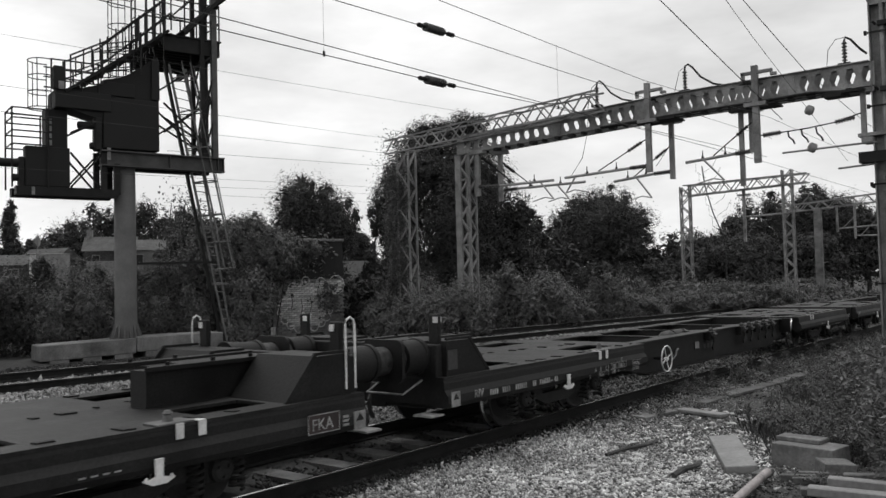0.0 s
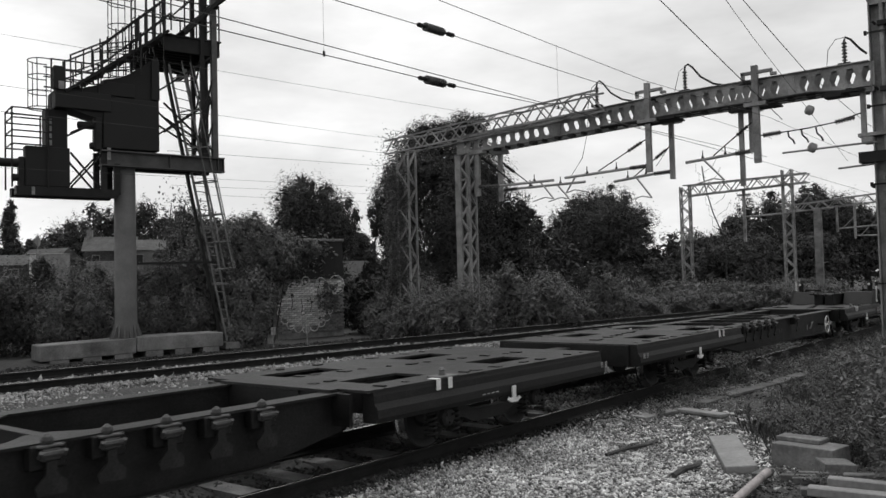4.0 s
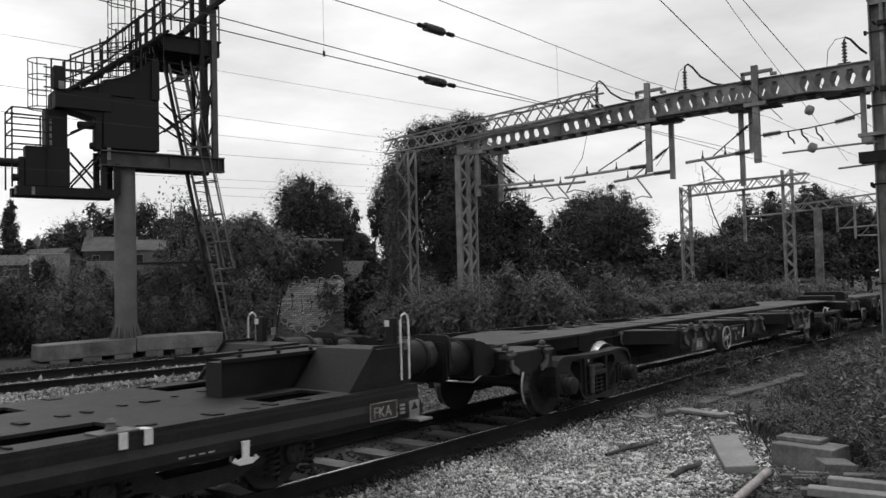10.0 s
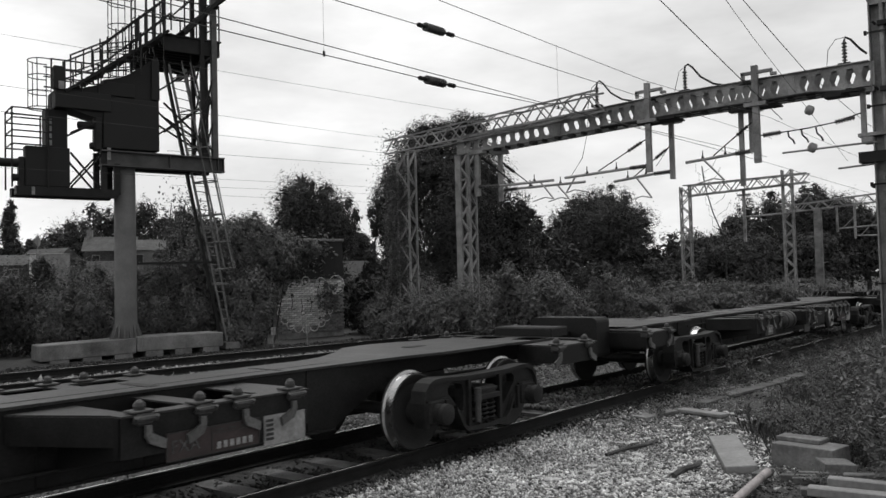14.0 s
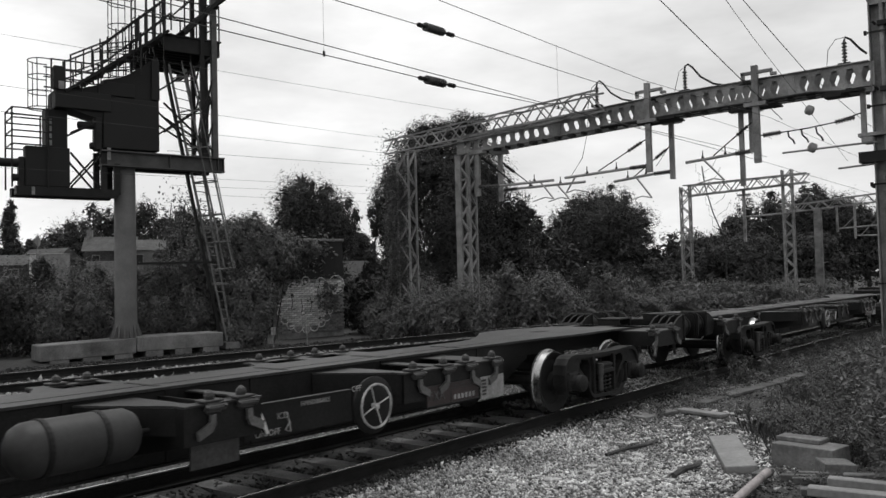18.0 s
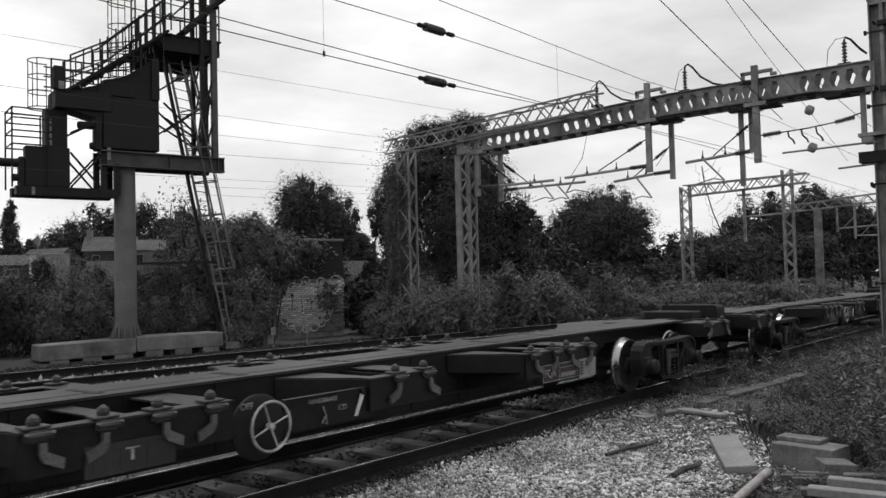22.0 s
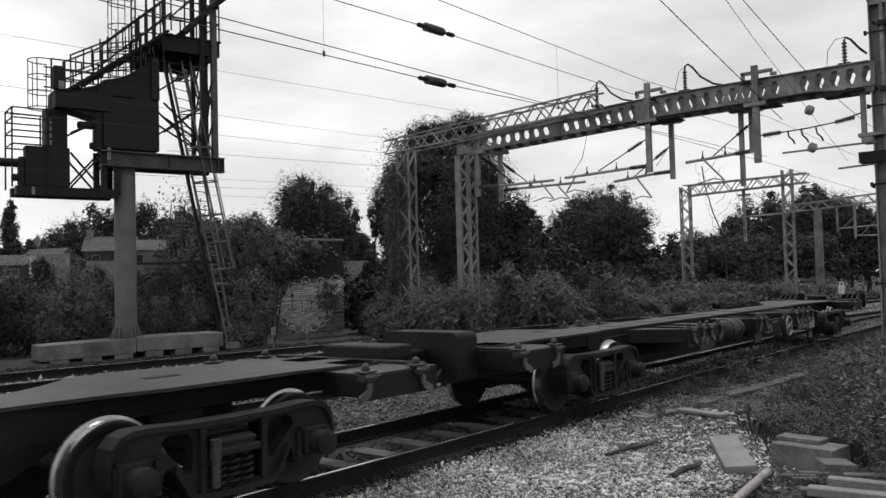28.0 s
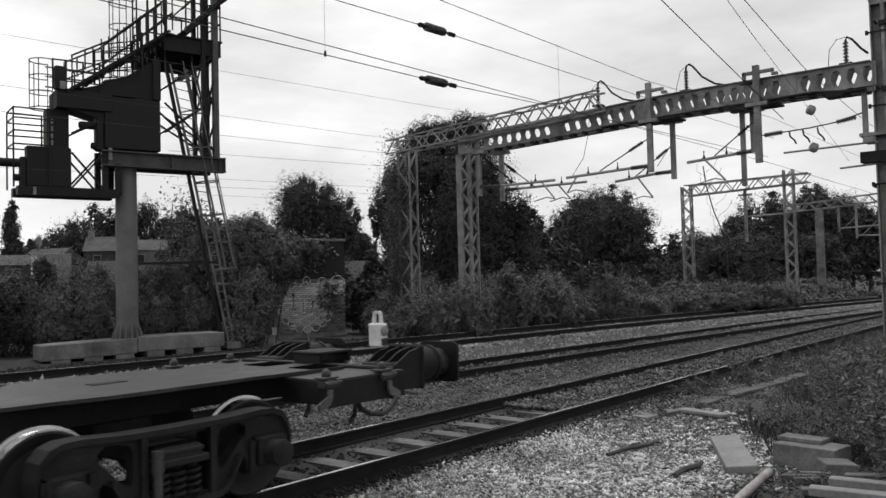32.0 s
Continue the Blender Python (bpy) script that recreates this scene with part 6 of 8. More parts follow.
straight_wire("catenary_wire", [(-11.4, 2.4, 5.17), (-11.4, 5.01, 5.28), (-11.4, 15.44, 5.72), (-11.4, 17.0, 5.79)], "carrying wire over the middle track", 0.003)
straight_wire("contact_wire", [(-11.4, 3.33, 4.55), (-11.4, 5.0, 4.59), (-11.4, 11.66, 4.76), (-11.4, 12.66, 4.79)], "contact wire over the middle track", 0.0028)
straight_wire("catenary_wire", [(-15.6, 4.33, 5.05), (-15.6, 6.84, 5.13), (-15.6, 16.89, 5.44), (-15.6, 18.4, 5.49)], "carrying wire over the far track", 0.004)
straight_wire("contact_wire", [(-15.6, 10.29, 4.78), (-15.6, 11.69, 4.84), (-15.6, 17.29, 5.09), (-15.6, 18.13, 5.13)], "contact wire over the far track", 0.004)
straight_wire("feeder_wire", [(-18.0, 4.98, 4.34), (-18.0, 7.89, 4.45), (-18.0, 19.53, 4.88), (-18.0, 21.28, 4.94)], "thin feeder wire beside the far track", 0.0035)
straight_wire("feeder_wire", [(-19.0, 12.63, 4.53), (-19.0, 14.33, 4.59), (-19.0, 21.14, 4.84), (-19.0, 22.16, 4.88)], "thin feeder wire by the bushes", 0.0035)
straight_wire("feeder_wire", [(-19.0, 12.68, 4.31), (-19.0, 14.37, 4.36), (-19.0, 21.13, 4.55), (-19.0, 22.14, 4.58)], "lowest feeder wire by the bushes", 0.0035)
wire("feeder_wire", NEAR, [(2, 0, 9.6), (15.9, 0, 7.43), (20.7, 0, 6.64), (24, 0, 6.1)], "sloping dark wire down to the girder", 0.011)
straight_wire("feeder_wire", [(-4.82, 12.5, 6.83), (-5.19, 15.0, 6.81), (-5.56, 17.5, 6.79), (-6.28, 24.5, 6.32), (-6.34, 29.0, 5.37)], "sloping wire with a strain insulator", 0.006)
wire("feeder_wire", NEAR, [(8, 0, 10.6), (21.1, 0, 8.73), (26.5, 0, 7.94), (34, 0, 7.4), (46, 0, 7.0)], "high dark wire past the mast", 0.011)
for s, z0, z1 in ((6.5, 4.43, 5.1), (11.7, 4.6, 5.62)):
    dropper(NEAR, s, 0, z0, z1)
for z in (5.155, 4.462):
    t = thing("section_insulator", "dark ribbed in-line insulator in the wire", "insulator", "in-line insulators")
    (x0, y0, _), (x1, y1, _) = on(NEAR, 8.16), on(NEAR, 8.91)
    a, c = Vector((x0, y0, z - 0.008)), Vector((x1, y1, z + 0.012))
    for k in range(9):
        b = B()
        rod(b, a.lerp(c, 0.22 + 0.056 * k), a.lerp(c, 0.22 + 0.056 * k + 0.0565), 0.058, 12, 0.048)
        part("shed", b, INSUL, t, "", True)
    b = B()
    rod(b, a, c, 0.016, 6)
    for f in (0.04, 0.12, 0.86, 0.95):
        rod(b, a.lerp(c, f), a.lerp(c, f + 0.06), 0.032, 8)
    part("end_fitting", b, DARK_STEEL, t)

# ---- trees, bushes, ivy and weeds ----
RNG = np.random.default_rng(7)


def leaf_mesh(name, centres, size, material, up=0.35, aspect=1.6, spread=0.35, fine=False, out=None):
    """Small folded leaves at the given places, turned outwards where out is given: each a folded kite, or a single point where they are fine."""
    n = len(centres)
    nrm = RNG.normal(size=(n, 3)) * (0.5 if out is not None else 1)
    if out is not None:
        nrm += out
    nrm[:, 2] += up * 2 * (0.6 if out is not None else 1)
    nrm /= np.linalg.norm(nrm, axis=1, keepdims=True)
    a = np.cross(nrm, RNG.normal(size=(n, 3)))
    a /= np.linalg.norm(a, axis=1, keepdims=True)
    c = np.cross(nrm, a)
    s = np.reshape(size, (-1, 1)) * RNG.uniform(1 - spread, 1 + spread, (n, 1))
    l, w = a * s * aspect / 2, c * s / 2
    if fine:
        v, k = np.stack([centres - l, centres + l * 0.3 + w + nrm * s * 0.12, centres + l - w * 0.4], 1).reshape(-1, 3), 3
    else:
        v, k = np.stack([centres - l, centres + w + nrm * s * 0.12, centres + l, centres - w + nrm * s * 0.12], 1).reshape(-1, 3), 4
    me = bpy.data.meshes.new(name)
    me.vertices.add(k * n)
    me.vertices.foreach_set("co", v.astype(np.float32).ravel())
    me.loops.add(k * n)
    me.loops.foreach_set("vertex_index", np.arange(k * n, dtype=np.int32))
    me.polygons.add(n)
    me.polygons.foreach_set("loop_start", np.arange(0, k * n, k, dtype=np.int32))
    me.update(calc_edges=True)
    me.materials.append(material)
    return me


def crown(blobs, leaves, size, tight=0.11, rise=1.0, ragged=4):
    """Leaf places and sizes for a crown of rounded masses: sprays of small leaves on each mass, larger ones closing its inside."""
    blobs = list(blobs)
    for x, y, z, rx, ry, rz in blobs[:]:
        for k in range(ragged):
            d = RNG.normal(size=3)
            d /= np.linalg.norm(d)
            q = RNG.uniform(0.22, 0.42)
            blobs.append((x + d[0] * rx * 0.86, y + d[1] * ry * 0.86, z + d[2] * rz * 0.86, rx * q, ry * q, rz * q))
    total = sum((b[3] * b[4] * b[5]) ** 0.67 for b in blobs)
    places, sizes, ways = [], [], []
    for x, y, z, rx, ry, rz in blobs:
        n = int(leaves * (rx * ry * rz) ** 0.67 / total)
        k = max(8, n // 26)
        d = RNG.normal(size=(k, 3))
        d /= np.linalg.norm(d, axis=1, keepdims=True)
        c = d * np.where(RNG.random(k) < 0.05, RNG.uniform(1.0, 1.12, k), RNG.uniform(0.7, 1.0, k))[:, None]
        pick = RNG.integers(0, k, n)
        far = RNG.uniform(0.5, 1.5, k)[pick]
        shift = RNG.normal(size=(n, 3)) * tight * far[:, None] * (1, 1, rise)
        p = c[pick] + shift
        m = n // 5
        q = RNG.normal(size=(m, 3))
        q = q / np.linalg.norm(q, axis=1, keepdims=True) * RNG.uniform(0.1, 0.66, (m, 1))
        places.append(np.concatenate([p, q]) * (rx, ry, rz) + (x, y, z))
        sizes.append(np.concatenate([np.full(n, size), np.full(m, size * 3.2)]))
        ways.append(np.concatenate([c[pick] * 0.7 + shift / np.maximum(np.linalg.norm(shift, axis=1, keepdims=True), 1e-6) * 0.7, q]))
    return np.concatenate(places), np.concatenate(sizes), np.concatenate(ways)


def leafage(name, masses, material, up=0.35, aspect=1.6):
    """The leaves of a crown as one mesh."""
    places, sizes, ways = masses
    return leaf_mesh(name, places, sizes, material, up, aspect, fine=True, out=ways)


def lobes(w, z0, z1, n, seed):
    """Rounded masses filling a crown of half width w between two heights, uneven at the edge."""
    r = np.random.default_rng(seed)
    h = (z1 - z0) / 2
    out = [(0, 0, z0 + h * 0.95, w * 0.8, w * 0.8, h * 0.98)]
    for k in range(n):
        a, e = k * 2.4 + r.uniform(-0.4, 0.4), r.uniform(-0.7, 1.0)
        q = r.uniform(0.32, 0.5)
        c = math.sqrt(max(0.05, 1 - e * e))
        out.append((w * 0.66 * c * math.cos(a), w * 0.66 * c * math.sin(a), z0 + h + h * 0.66 * e, w * q, w * q, h * q * r.uniform(0.8, 1.1)))
    return out


def tree(label, x, y, z0, h, trunk, blobs, leaves, size, material=None, limbs=7, bare=False):
    """A tapered trunk with limbs and a crown of small leaves; blobs are (dx, dy, z, rx, ry, rz)."""
    t = thing("tree", label, "tree", "trees", at=pose(x, y, z0))
    b = B()
    rod(b, (0, 0, -0.3), (0.05, 0, h * 0.5), trunk, 8, trunk * 0.6)
    rod(b, (0.05, 0, h * 0.5), (0, 0.1, h * 0.85), trunk * 0.6, 7, trunk * 0.15)
    part("trunk", b, BARK, t)
    b = B()
    for k in range(limbs):
        a = k * 2.4 + x
        z = h * (0.25 + 0.5 * k / limbs)
        q = blobs[k % len(blobs)]
        e = Vector((q[0] + q[3] * 0.5 * math.cos(a), q[1] + q[4] * 0.5 * math.sin(a), max(z + 0.4, q[2])))
        rod(b, (0, 0, z), e, trunk * 0.4, 6, trunk * 0.08)
    part("limb", b, BARK, t)
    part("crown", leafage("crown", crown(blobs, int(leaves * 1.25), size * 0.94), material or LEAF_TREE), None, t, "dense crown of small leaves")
    return t


def bush(label, x, y, blobs, leaves, size, material=None, group="lineside bushes", name="bush", rise=1.8):
    z = height(x, y)
    t = thing(name, label, name, group, at=pose(x, y, z))
    b = B()
    for k in range(6):
        q = blobs[k % len(blobs)]
        rod(b, (q[0] * 0.3 + 0.1 * math.cos(k), q[1] * 0.3 + 0.1 * math.sin(k), -0.1), (q[0] * 0.6, q[1] * 0.6, q[2]), 0.03, 5, 0.008)
    part("stem", b, BARK, t)
    part("foliage", leafage("foliage", crown(blobs, int(leaves * 1.15), size * 0.94, 0.12, rise), material or LEAF, 0.25, 2.1), None, t)
    return t


# the big willow behind the portal, with drooping skirts of leaves
tree("broad dark drooping tree behind the portal", -23.4, 30.2, 0.3, 8.6, 0.28,
     [(0, 0, 6.6, 2.3, 2.3, 2.0), (-1.6, -1.3, 5.4, 1.5, 1.5, 2.3), (1.2, 1.1, 5.6, 1.35, 1.35, 2.3), (-1.95, -1.5, 3.8, 0.95, 0.95, 2.3), (1.9, 1.6, 3.5, 1.1, 1.1, 2.2), (0.2, 0.2, 3.2, 2.4, 2.4, 2.8),
      (-0.8, -0.4, 8.2, 1.4, 1.3, 0.9), (0.7, 0.5, 8.5, 1.1, 1.1, 0.8), (2.7, 2.2, 1.8, 0.9, 0.9, 1.4), (-2.45, -1.95, 4.7, 0.65, 0.65, 1.3), (2.5, 2.0, 4.4, 0.7, 0.7, 1.2), (-2.1, -1.6, 6.2, 0.5, 0.5, 0.8), (0.9, -0.9, 4.8, 1.5, 1.5, 1.7)], 115000, 0.068)
# a round tree and its neighbour beyond the ivy
tree("round leafy tree standing against the sky", -37.05, 34.3, 0.8, 7.0, 0.2,
     lobes(2.75, 0.6, 8.05, 17, 33), 52000, 0.065)
tree("broad round tree beyond the far track", -27.3, 52.3, 0.6, 7.4, 0.22, lobes(3.95, 0.0, 7.5, 26, 39), 64000, 0.075)
# woods closing the view to the right
for i, (x, y, h, s) in enumerate(((-23.0, 70, 6.2, 2.6), (-19.5, 74, 7.0, 2.7), (-16.0, 79, 7.8, 3.0), (-12.5, 84, 7.4, 3.0), (-25.5, 64, 5.4, 2.4), (-20.5, 62, 4.8, 2.3), (-9.0, 86, 6.6, 3.0), (-17.0, 66, 5.0, 2.3), (-5.0, 92, 7.4, 3.2), (-1.0, 96, 7.0, 3.4))):
    tree("dark lineside tree in a dense wood", x, y, 0.3, h, 0.2,
         [(0, 0, h * 0.72, s * 0.75, s * 0.75, h * 0.24), (-s * 0.5, -s * 0.4, h * 0.5, s * 0.7, s * 0.7, h * 0.25), (s * 0.5, s * 0.4, h * 0.5, s * 0.7, s * 0.7, h * 0.26), (0, 0, h * 0.28, s, s, h * 0.28)], 8000, 0.13)
for k, (x, y, top, w) in enumerate(((-23.6, 74.2, 9.0, 3.1), (-20.4, 77.2, 9.0, 3.0), (-17.6, 79.9, 8.7, 2.8), (-14.0, 82.8, 8.6, 2.9), (-26.1, 69.3, 5.4, 2.3), (-24.6, 70.6, 6.2, 2.1))):
    tree("tall dark tree closing the wood", x, y, 0.3, top, 0.2, lobes(w, 0.5, top, 10, 200 + k), 9000, 0.13)
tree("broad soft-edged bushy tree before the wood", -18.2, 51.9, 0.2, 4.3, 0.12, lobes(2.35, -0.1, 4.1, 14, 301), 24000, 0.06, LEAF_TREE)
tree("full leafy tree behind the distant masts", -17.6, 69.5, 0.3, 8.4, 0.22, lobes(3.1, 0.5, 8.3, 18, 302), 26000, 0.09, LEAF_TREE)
# trees on the skyline beyond the houses
for k, (x, y, top, w) in enumerate(((-72.6, 38.0, 8.8, 3.2), (-74.4, 41.1, 10.4, 3.0), (-72.2, 42.9, 10.4, 2.8), (-69.4, 43.7, 10.3, 2.8), (-64.6, 43.7, 9.3, 2.5), (-58.0, 42.7, 8.2, 2.2), (-51.8, 41.0, 7.5, 2.0), (-81.4, 38.5, 7.0, 2.2), (-44.8, 45.7, 6.2, 1.9))):
    far = 1.8
    top, w = 1.83 + (top - 1.83) * far, w * far
    tree("distant dark rounded tree", x * far, y * far, 0.9, top - 0.9, 0.35, lobes(w, 0.4, top - 0.9, 12, 40 + k), 9000, 0.2)
# trees and tall bushes nearer, beside the ladder
for k, (x, y, top, w) in enumerate(((-38.2, 25.7, 5.1, 1.25), (-35.8, 25.5, 4.9, 1.1), (-34.0, 25.4, 4.8, 1.1), (-31.8, 25.0, 4.6, 1.0))):
    tree("leafy young tree behind the signal ladder", x, y, 0.6, top - 0.6, 0.1, lobes(w, 0.2, top - 0.6, 8, 60 + k), 13000, 0.052)
tree("slim upright poplar on the skyline", -131.5, 59.0, 0.9, 14.5, 0.25, [(0, 0, 6.0, 1.7, 1.7, 4.5), (0, 0, 10.0, 1.5, 1.5, 3.6), (0, 0, 13.0, 0.8, 0.8, 2.2)], 6000, 0.2)


# ivy heaped over the brick wall beside the signal
bush("heap of dark glossy ivy smothering a brick wall", -22.4, 18.2,
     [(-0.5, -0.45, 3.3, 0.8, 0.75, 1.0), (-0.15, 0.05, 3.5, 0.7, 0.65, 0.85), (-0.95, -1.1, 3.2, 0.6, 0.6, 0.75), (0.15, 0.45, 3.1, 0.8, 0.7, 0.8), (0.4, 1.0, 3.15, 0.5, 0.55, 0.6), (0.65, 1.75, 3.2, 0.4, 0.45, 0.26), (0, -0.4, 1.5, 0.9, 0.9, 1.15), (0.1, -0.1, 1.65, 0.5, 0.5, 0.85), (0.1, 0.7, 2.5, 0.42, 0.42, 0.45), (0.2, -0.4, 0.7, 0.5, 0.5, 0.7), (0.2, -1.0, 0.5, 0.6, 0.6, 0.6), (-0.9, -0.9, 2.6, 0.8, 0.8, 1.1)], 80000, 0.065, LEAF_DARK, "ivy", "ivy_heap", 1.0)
# bushes behind the footing
for k, (x, y, top, w) in enumerate(((-26.6, 11.6, 2.75, 1.0), (-27.0, 13.0, 2.7, 1.05), (-26.1, 13.7, 2.65, 0.95), (-25.3, 14.2, 2.55, 0.75), (-24.5, 15.5, 2.55, 0.85), (-24.0, 16.4, 2.8, 0.85), (-25.5, 11.5, 2.0, 0.9), (-25.1, 12.4, 1.9, 0.8), (-24.6, 13.3, 2.0, 0.9), (-23.9, 15.0, 1.8, 0.8), (-23.4, 16.3, 1.75, 0.75), (-28.2, 19.0, 3.6, 1.0), (-24.7, 17.9, 3.2, 0.8), (-25.6, 9.8, 2.4, 1.1), (-27.5, 10.2, 2.6, 1.1))):
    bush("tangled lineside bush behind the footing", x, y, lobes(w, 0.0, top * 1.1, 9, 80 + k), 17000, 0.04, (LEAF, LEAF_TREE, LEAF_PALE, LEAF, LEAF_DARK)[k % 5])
# undergrowth closing the view beneath the trees
for k, (x, y, top, w) in enumerate(((-24.2, 36.6, 6.0, 1.7), (-22.9, 37.8, 5.7, 1.7), (-25.6, 40.5, 6.0, 1.7), (-27.6, 49.9, 4.2, 2.0), (-26.0, 50.9, 4.3, 2.0), (-24.6, 51.6, 4.3, 2.0), (-24.6, 67.0, 5.6, 2.2), (-22.8, 68.0, 6.0, 2.2), (-23.2, 53.2, 5.0, 2.2), (-21.4, 54.2, 4.6, 2.0), (-25.5, 25.4, 3.2, 0.9), (-24.7, 26.4, 3.2, 0.9), (-22.5, 23.7, 2.4, 0.95), (-30.6, 34.4, 4.3, 1.2), (-29.5, 35.3, 4.4, 1.2), (-28.4, 36.2, 4.6, 1.2), (-27.3, 37.0, 4.6, 1.2), (-26.2, 37.8, 4.4, 1.2), (-25.0, 38.6, 4.0, 1.2), (-23.9, 39.3, 3.0, 1.2), (-26.6, 47.0, 3.2, 1.4), (-25.2, 47.8, 3.2, 1.4), (-23.8, 48.5, 3.1, 1.4), (-22.4, 49.1, 3.1, 1.4), (-21.0, 49.8, 3.0, 1.4), (-19.6, 50.3, 3.0, 1.4))):
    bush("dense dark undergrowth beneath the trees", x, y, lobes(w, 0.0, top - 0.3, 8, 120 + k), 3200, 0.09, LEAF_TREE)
# whips that reach above the bushes beside the ladder
for x, y, h in ((-25.5, 16.6, 4.5), (-25.1, 16.9, 4.6), (-24.7, 17.2, 4.4), (-30, 36.0, 6.2), (-29, 36.6, 6.4)):
    t = thing("sapling", "thin upright sapling with sparse leaves", "sapling", "saplings", at=pose(x, y, 0.3))
    b = B()
    tube(b, [(0, 0, 0), (0.05, 0.05, h * 0.4), (0.02, 0.15, h * 0.7), (0.1, 0.3, h)], 0.015, 5)
    for k in range(7):
        z = h * (0.5 + 0.07 * k)
        tube(b, [(0.04, 0.12, z), (0.2 * math.cos(k * 2), 0.12 + 0.25 * math.sin(k * 2), z + 0.25)], 0.008, 4)
    part("stem", b, BARK, t)
    c = RNG.normal(size=(330, 3)) * (0.2, 0.25, h * 0.14) + (0.08, 0.18, h * 0.8)
    part("leaves", leaf_mesh("leaves", c, 0.06, LEAF), None, t)

# undergrowth along the far side of the tracks
i = 0
for s in np.arange(16.0, 62, 1.9):
    for off, hh in ((-3.6, 0.7), (-5.2, 1.35), (-7.0, 1.7)):
        if off > -5 and s < 22:
            continue
        x, y, _ = on(FAR, s + 0.5 * math.sin(3 * s + off), off + 0.4 * math.sin(s * 2.3 + off))
        if -24.2 < x < -21.6 and 18.6 < y < 23.6:
            continue
        # the painted wall stays in the open
        if math.degrees(math.atan2(-x, y)) > 44.2 and math.hypot(x, y) < 30.6:
            continue
        h = hh * (0.75 + 0.5 * RNG.random())
        w = 0.9 + 0.35 * RNG.random()
        i += 1
        bush("low bramble and scrub along the track edge", x, y, lobes(w * 1.2, -0.1, h, 6, i), 5200 if s < 40 else 2200, 0.046 if s < 40 else 0.08, (LEAF_PALE, LEAF, LEAF_DARK)[i % 3], "scrub along the track")
for x, y, h, w in ((-15.95, 21.0, 1.75, 0.7), (-16.4, 24.6, 2.4, 0.85), (-15.5, 25.8, 1.8, 0.8), (-17.9, 20.9, 1.6, 0.75), (-17.0, 21.6, 1.7, 0.7), (-20.6, 24.6, 1.9, 0.9), (-19.0, 25.6, 2.3, 0.9), (-18.0, 24.0, 1.5, 0.8), (-20.4, 22.6, 1.7, 0.8), (-16.8, 27.5, 2.1, 1.0), (-15.6, 30.0, 2.0, 1.0), (-21.8, 26.0, 2.4, 1.1), (-20.0, 28.0, 2.4, 1.2), (-18.5, 30.5, 2.3, 1.2)):
    bush("leafy self-sown bush near the masts", x, y, [(0, 0, h * 0.6, w * 0.8, w * 0.8, h * 0.4), (0.4, 0.3, h * 0.35, w * 0.8, w * 0.8, h * 0.35), (-0.4, -0.3, h * 0.35, w * 0.8, w * 0.8, h * 0.35)], 8000, 0.052, LEAF)

# rounder, paler shrubs that stand out of the scrub
for x, y, h, w, paint in ((-18.3, 26.3, 1.75, 0.85, LEAF_PALE), (-20.2, 22.8, 1.7, 0.8, LEAF), (-15.9, 33.8, 1.2, 1.0, LEAF_PALE), (-14.6, 35.5, 1.1, 1.0, LEAF_PALE), (-13.9, 38.0, 1.5, 1.5, LEAF_DARK), (-12.6, 40.5, 1.3, 1.4, LEAF_DARK)):
    bush("rounded pale-leaved shrub standing out of the scrub", x, y, lobes(w, -0.1, h, 9, int(40 * h)), 12000, 0.04, paint, "shrubs", "shrub")

# ivy climbing the end mast
t = thing("climbing_ivy", "ivy climbing the lattice mast", "ivy", at=pose(-19.3, PY - 0.53, 0))
c = np.concatenate([RNG.normal(size=(2200, 3)) * (0.17, 0.2, 0.36) + (-0.05 + 0.1 * math.sin(z * 3), -0.1, z) for z in np.arange(1.6, 6.0, 0.55)] + [RNG.normal(size=(350, 3)) * (0.25, 0.25, 0.25) + (-0.2, 0, 6.7)])
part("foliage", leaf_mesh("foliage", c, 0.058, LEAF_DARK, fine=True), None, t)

# a leafless tree by the distant portal
t = thing("bare_tree", "thin leafless tree leaning by the distant mast", "tree", at=pose(-17.3, 48.5, 0.3))
b = B()
tube(b, [(0, 0, 0), (-0.1, 0, 3.6), (-0.7, -0.1, 5.2), (-1.15, 0, 6.8), (-1.3, 0, 8.0)], 0.035, 6)
for k in range(12):
    z = 4.0 + 0.33 * k
    x = -0.2 - 0.27 * k * 0.33
    s = 1 if k % 2 else -1
    tube(b, [(x, 0, z), (x + s * 0.5, 0.2 * s, z + 0.4), (x + s * 0.7, 0.3, z + 0.9)], 0.01, 4)
part("branches", b, BARK, t)


# ---- weeds in front, by the camera ----
def weed_mesh(h, n, size, material, sway):
    """A tall weed: a few arched stems set with narrow leaves."""
    pts, stems = [], B()
    for k in range(n):
        a = RNG.uniform(0, 6.28)
        lean = RNG.uniform(0.1, sway)
        hh = h * RNG.uniform(0.55, 1.0)
        base = Vector((RNG.normal() * 0.13, RNG.normal() * 0.13, 0))
        path = [base + Vector((math.cos(a) * lean * f * f * hh, math.sin(a) * lean * f * f * hh, hh * f * (1 - 0.12 * f))) for f in (0, 0.25, 0.5, 0.75, 1.0)]
        tube(stems, path, 0.0035, 4)
        for m in range(int(52 * hh) + 14):
            f = RNG.uniform(0.12, 1.0)
            i0 = min(3, int(f * 4))
            p = path[i0].lerp(path[i0 + 1], f * 4 - i0)
            pts.append((p.x + RNG.normal() * 0.05, p.y + RNG.normal() * 0.05, p.z + RNG.normal() * 0.02))
    return mesh_of("stems", stems, material), leaf_mesh("leaves", np.array(pts), size, material, 0.6, 3.0)


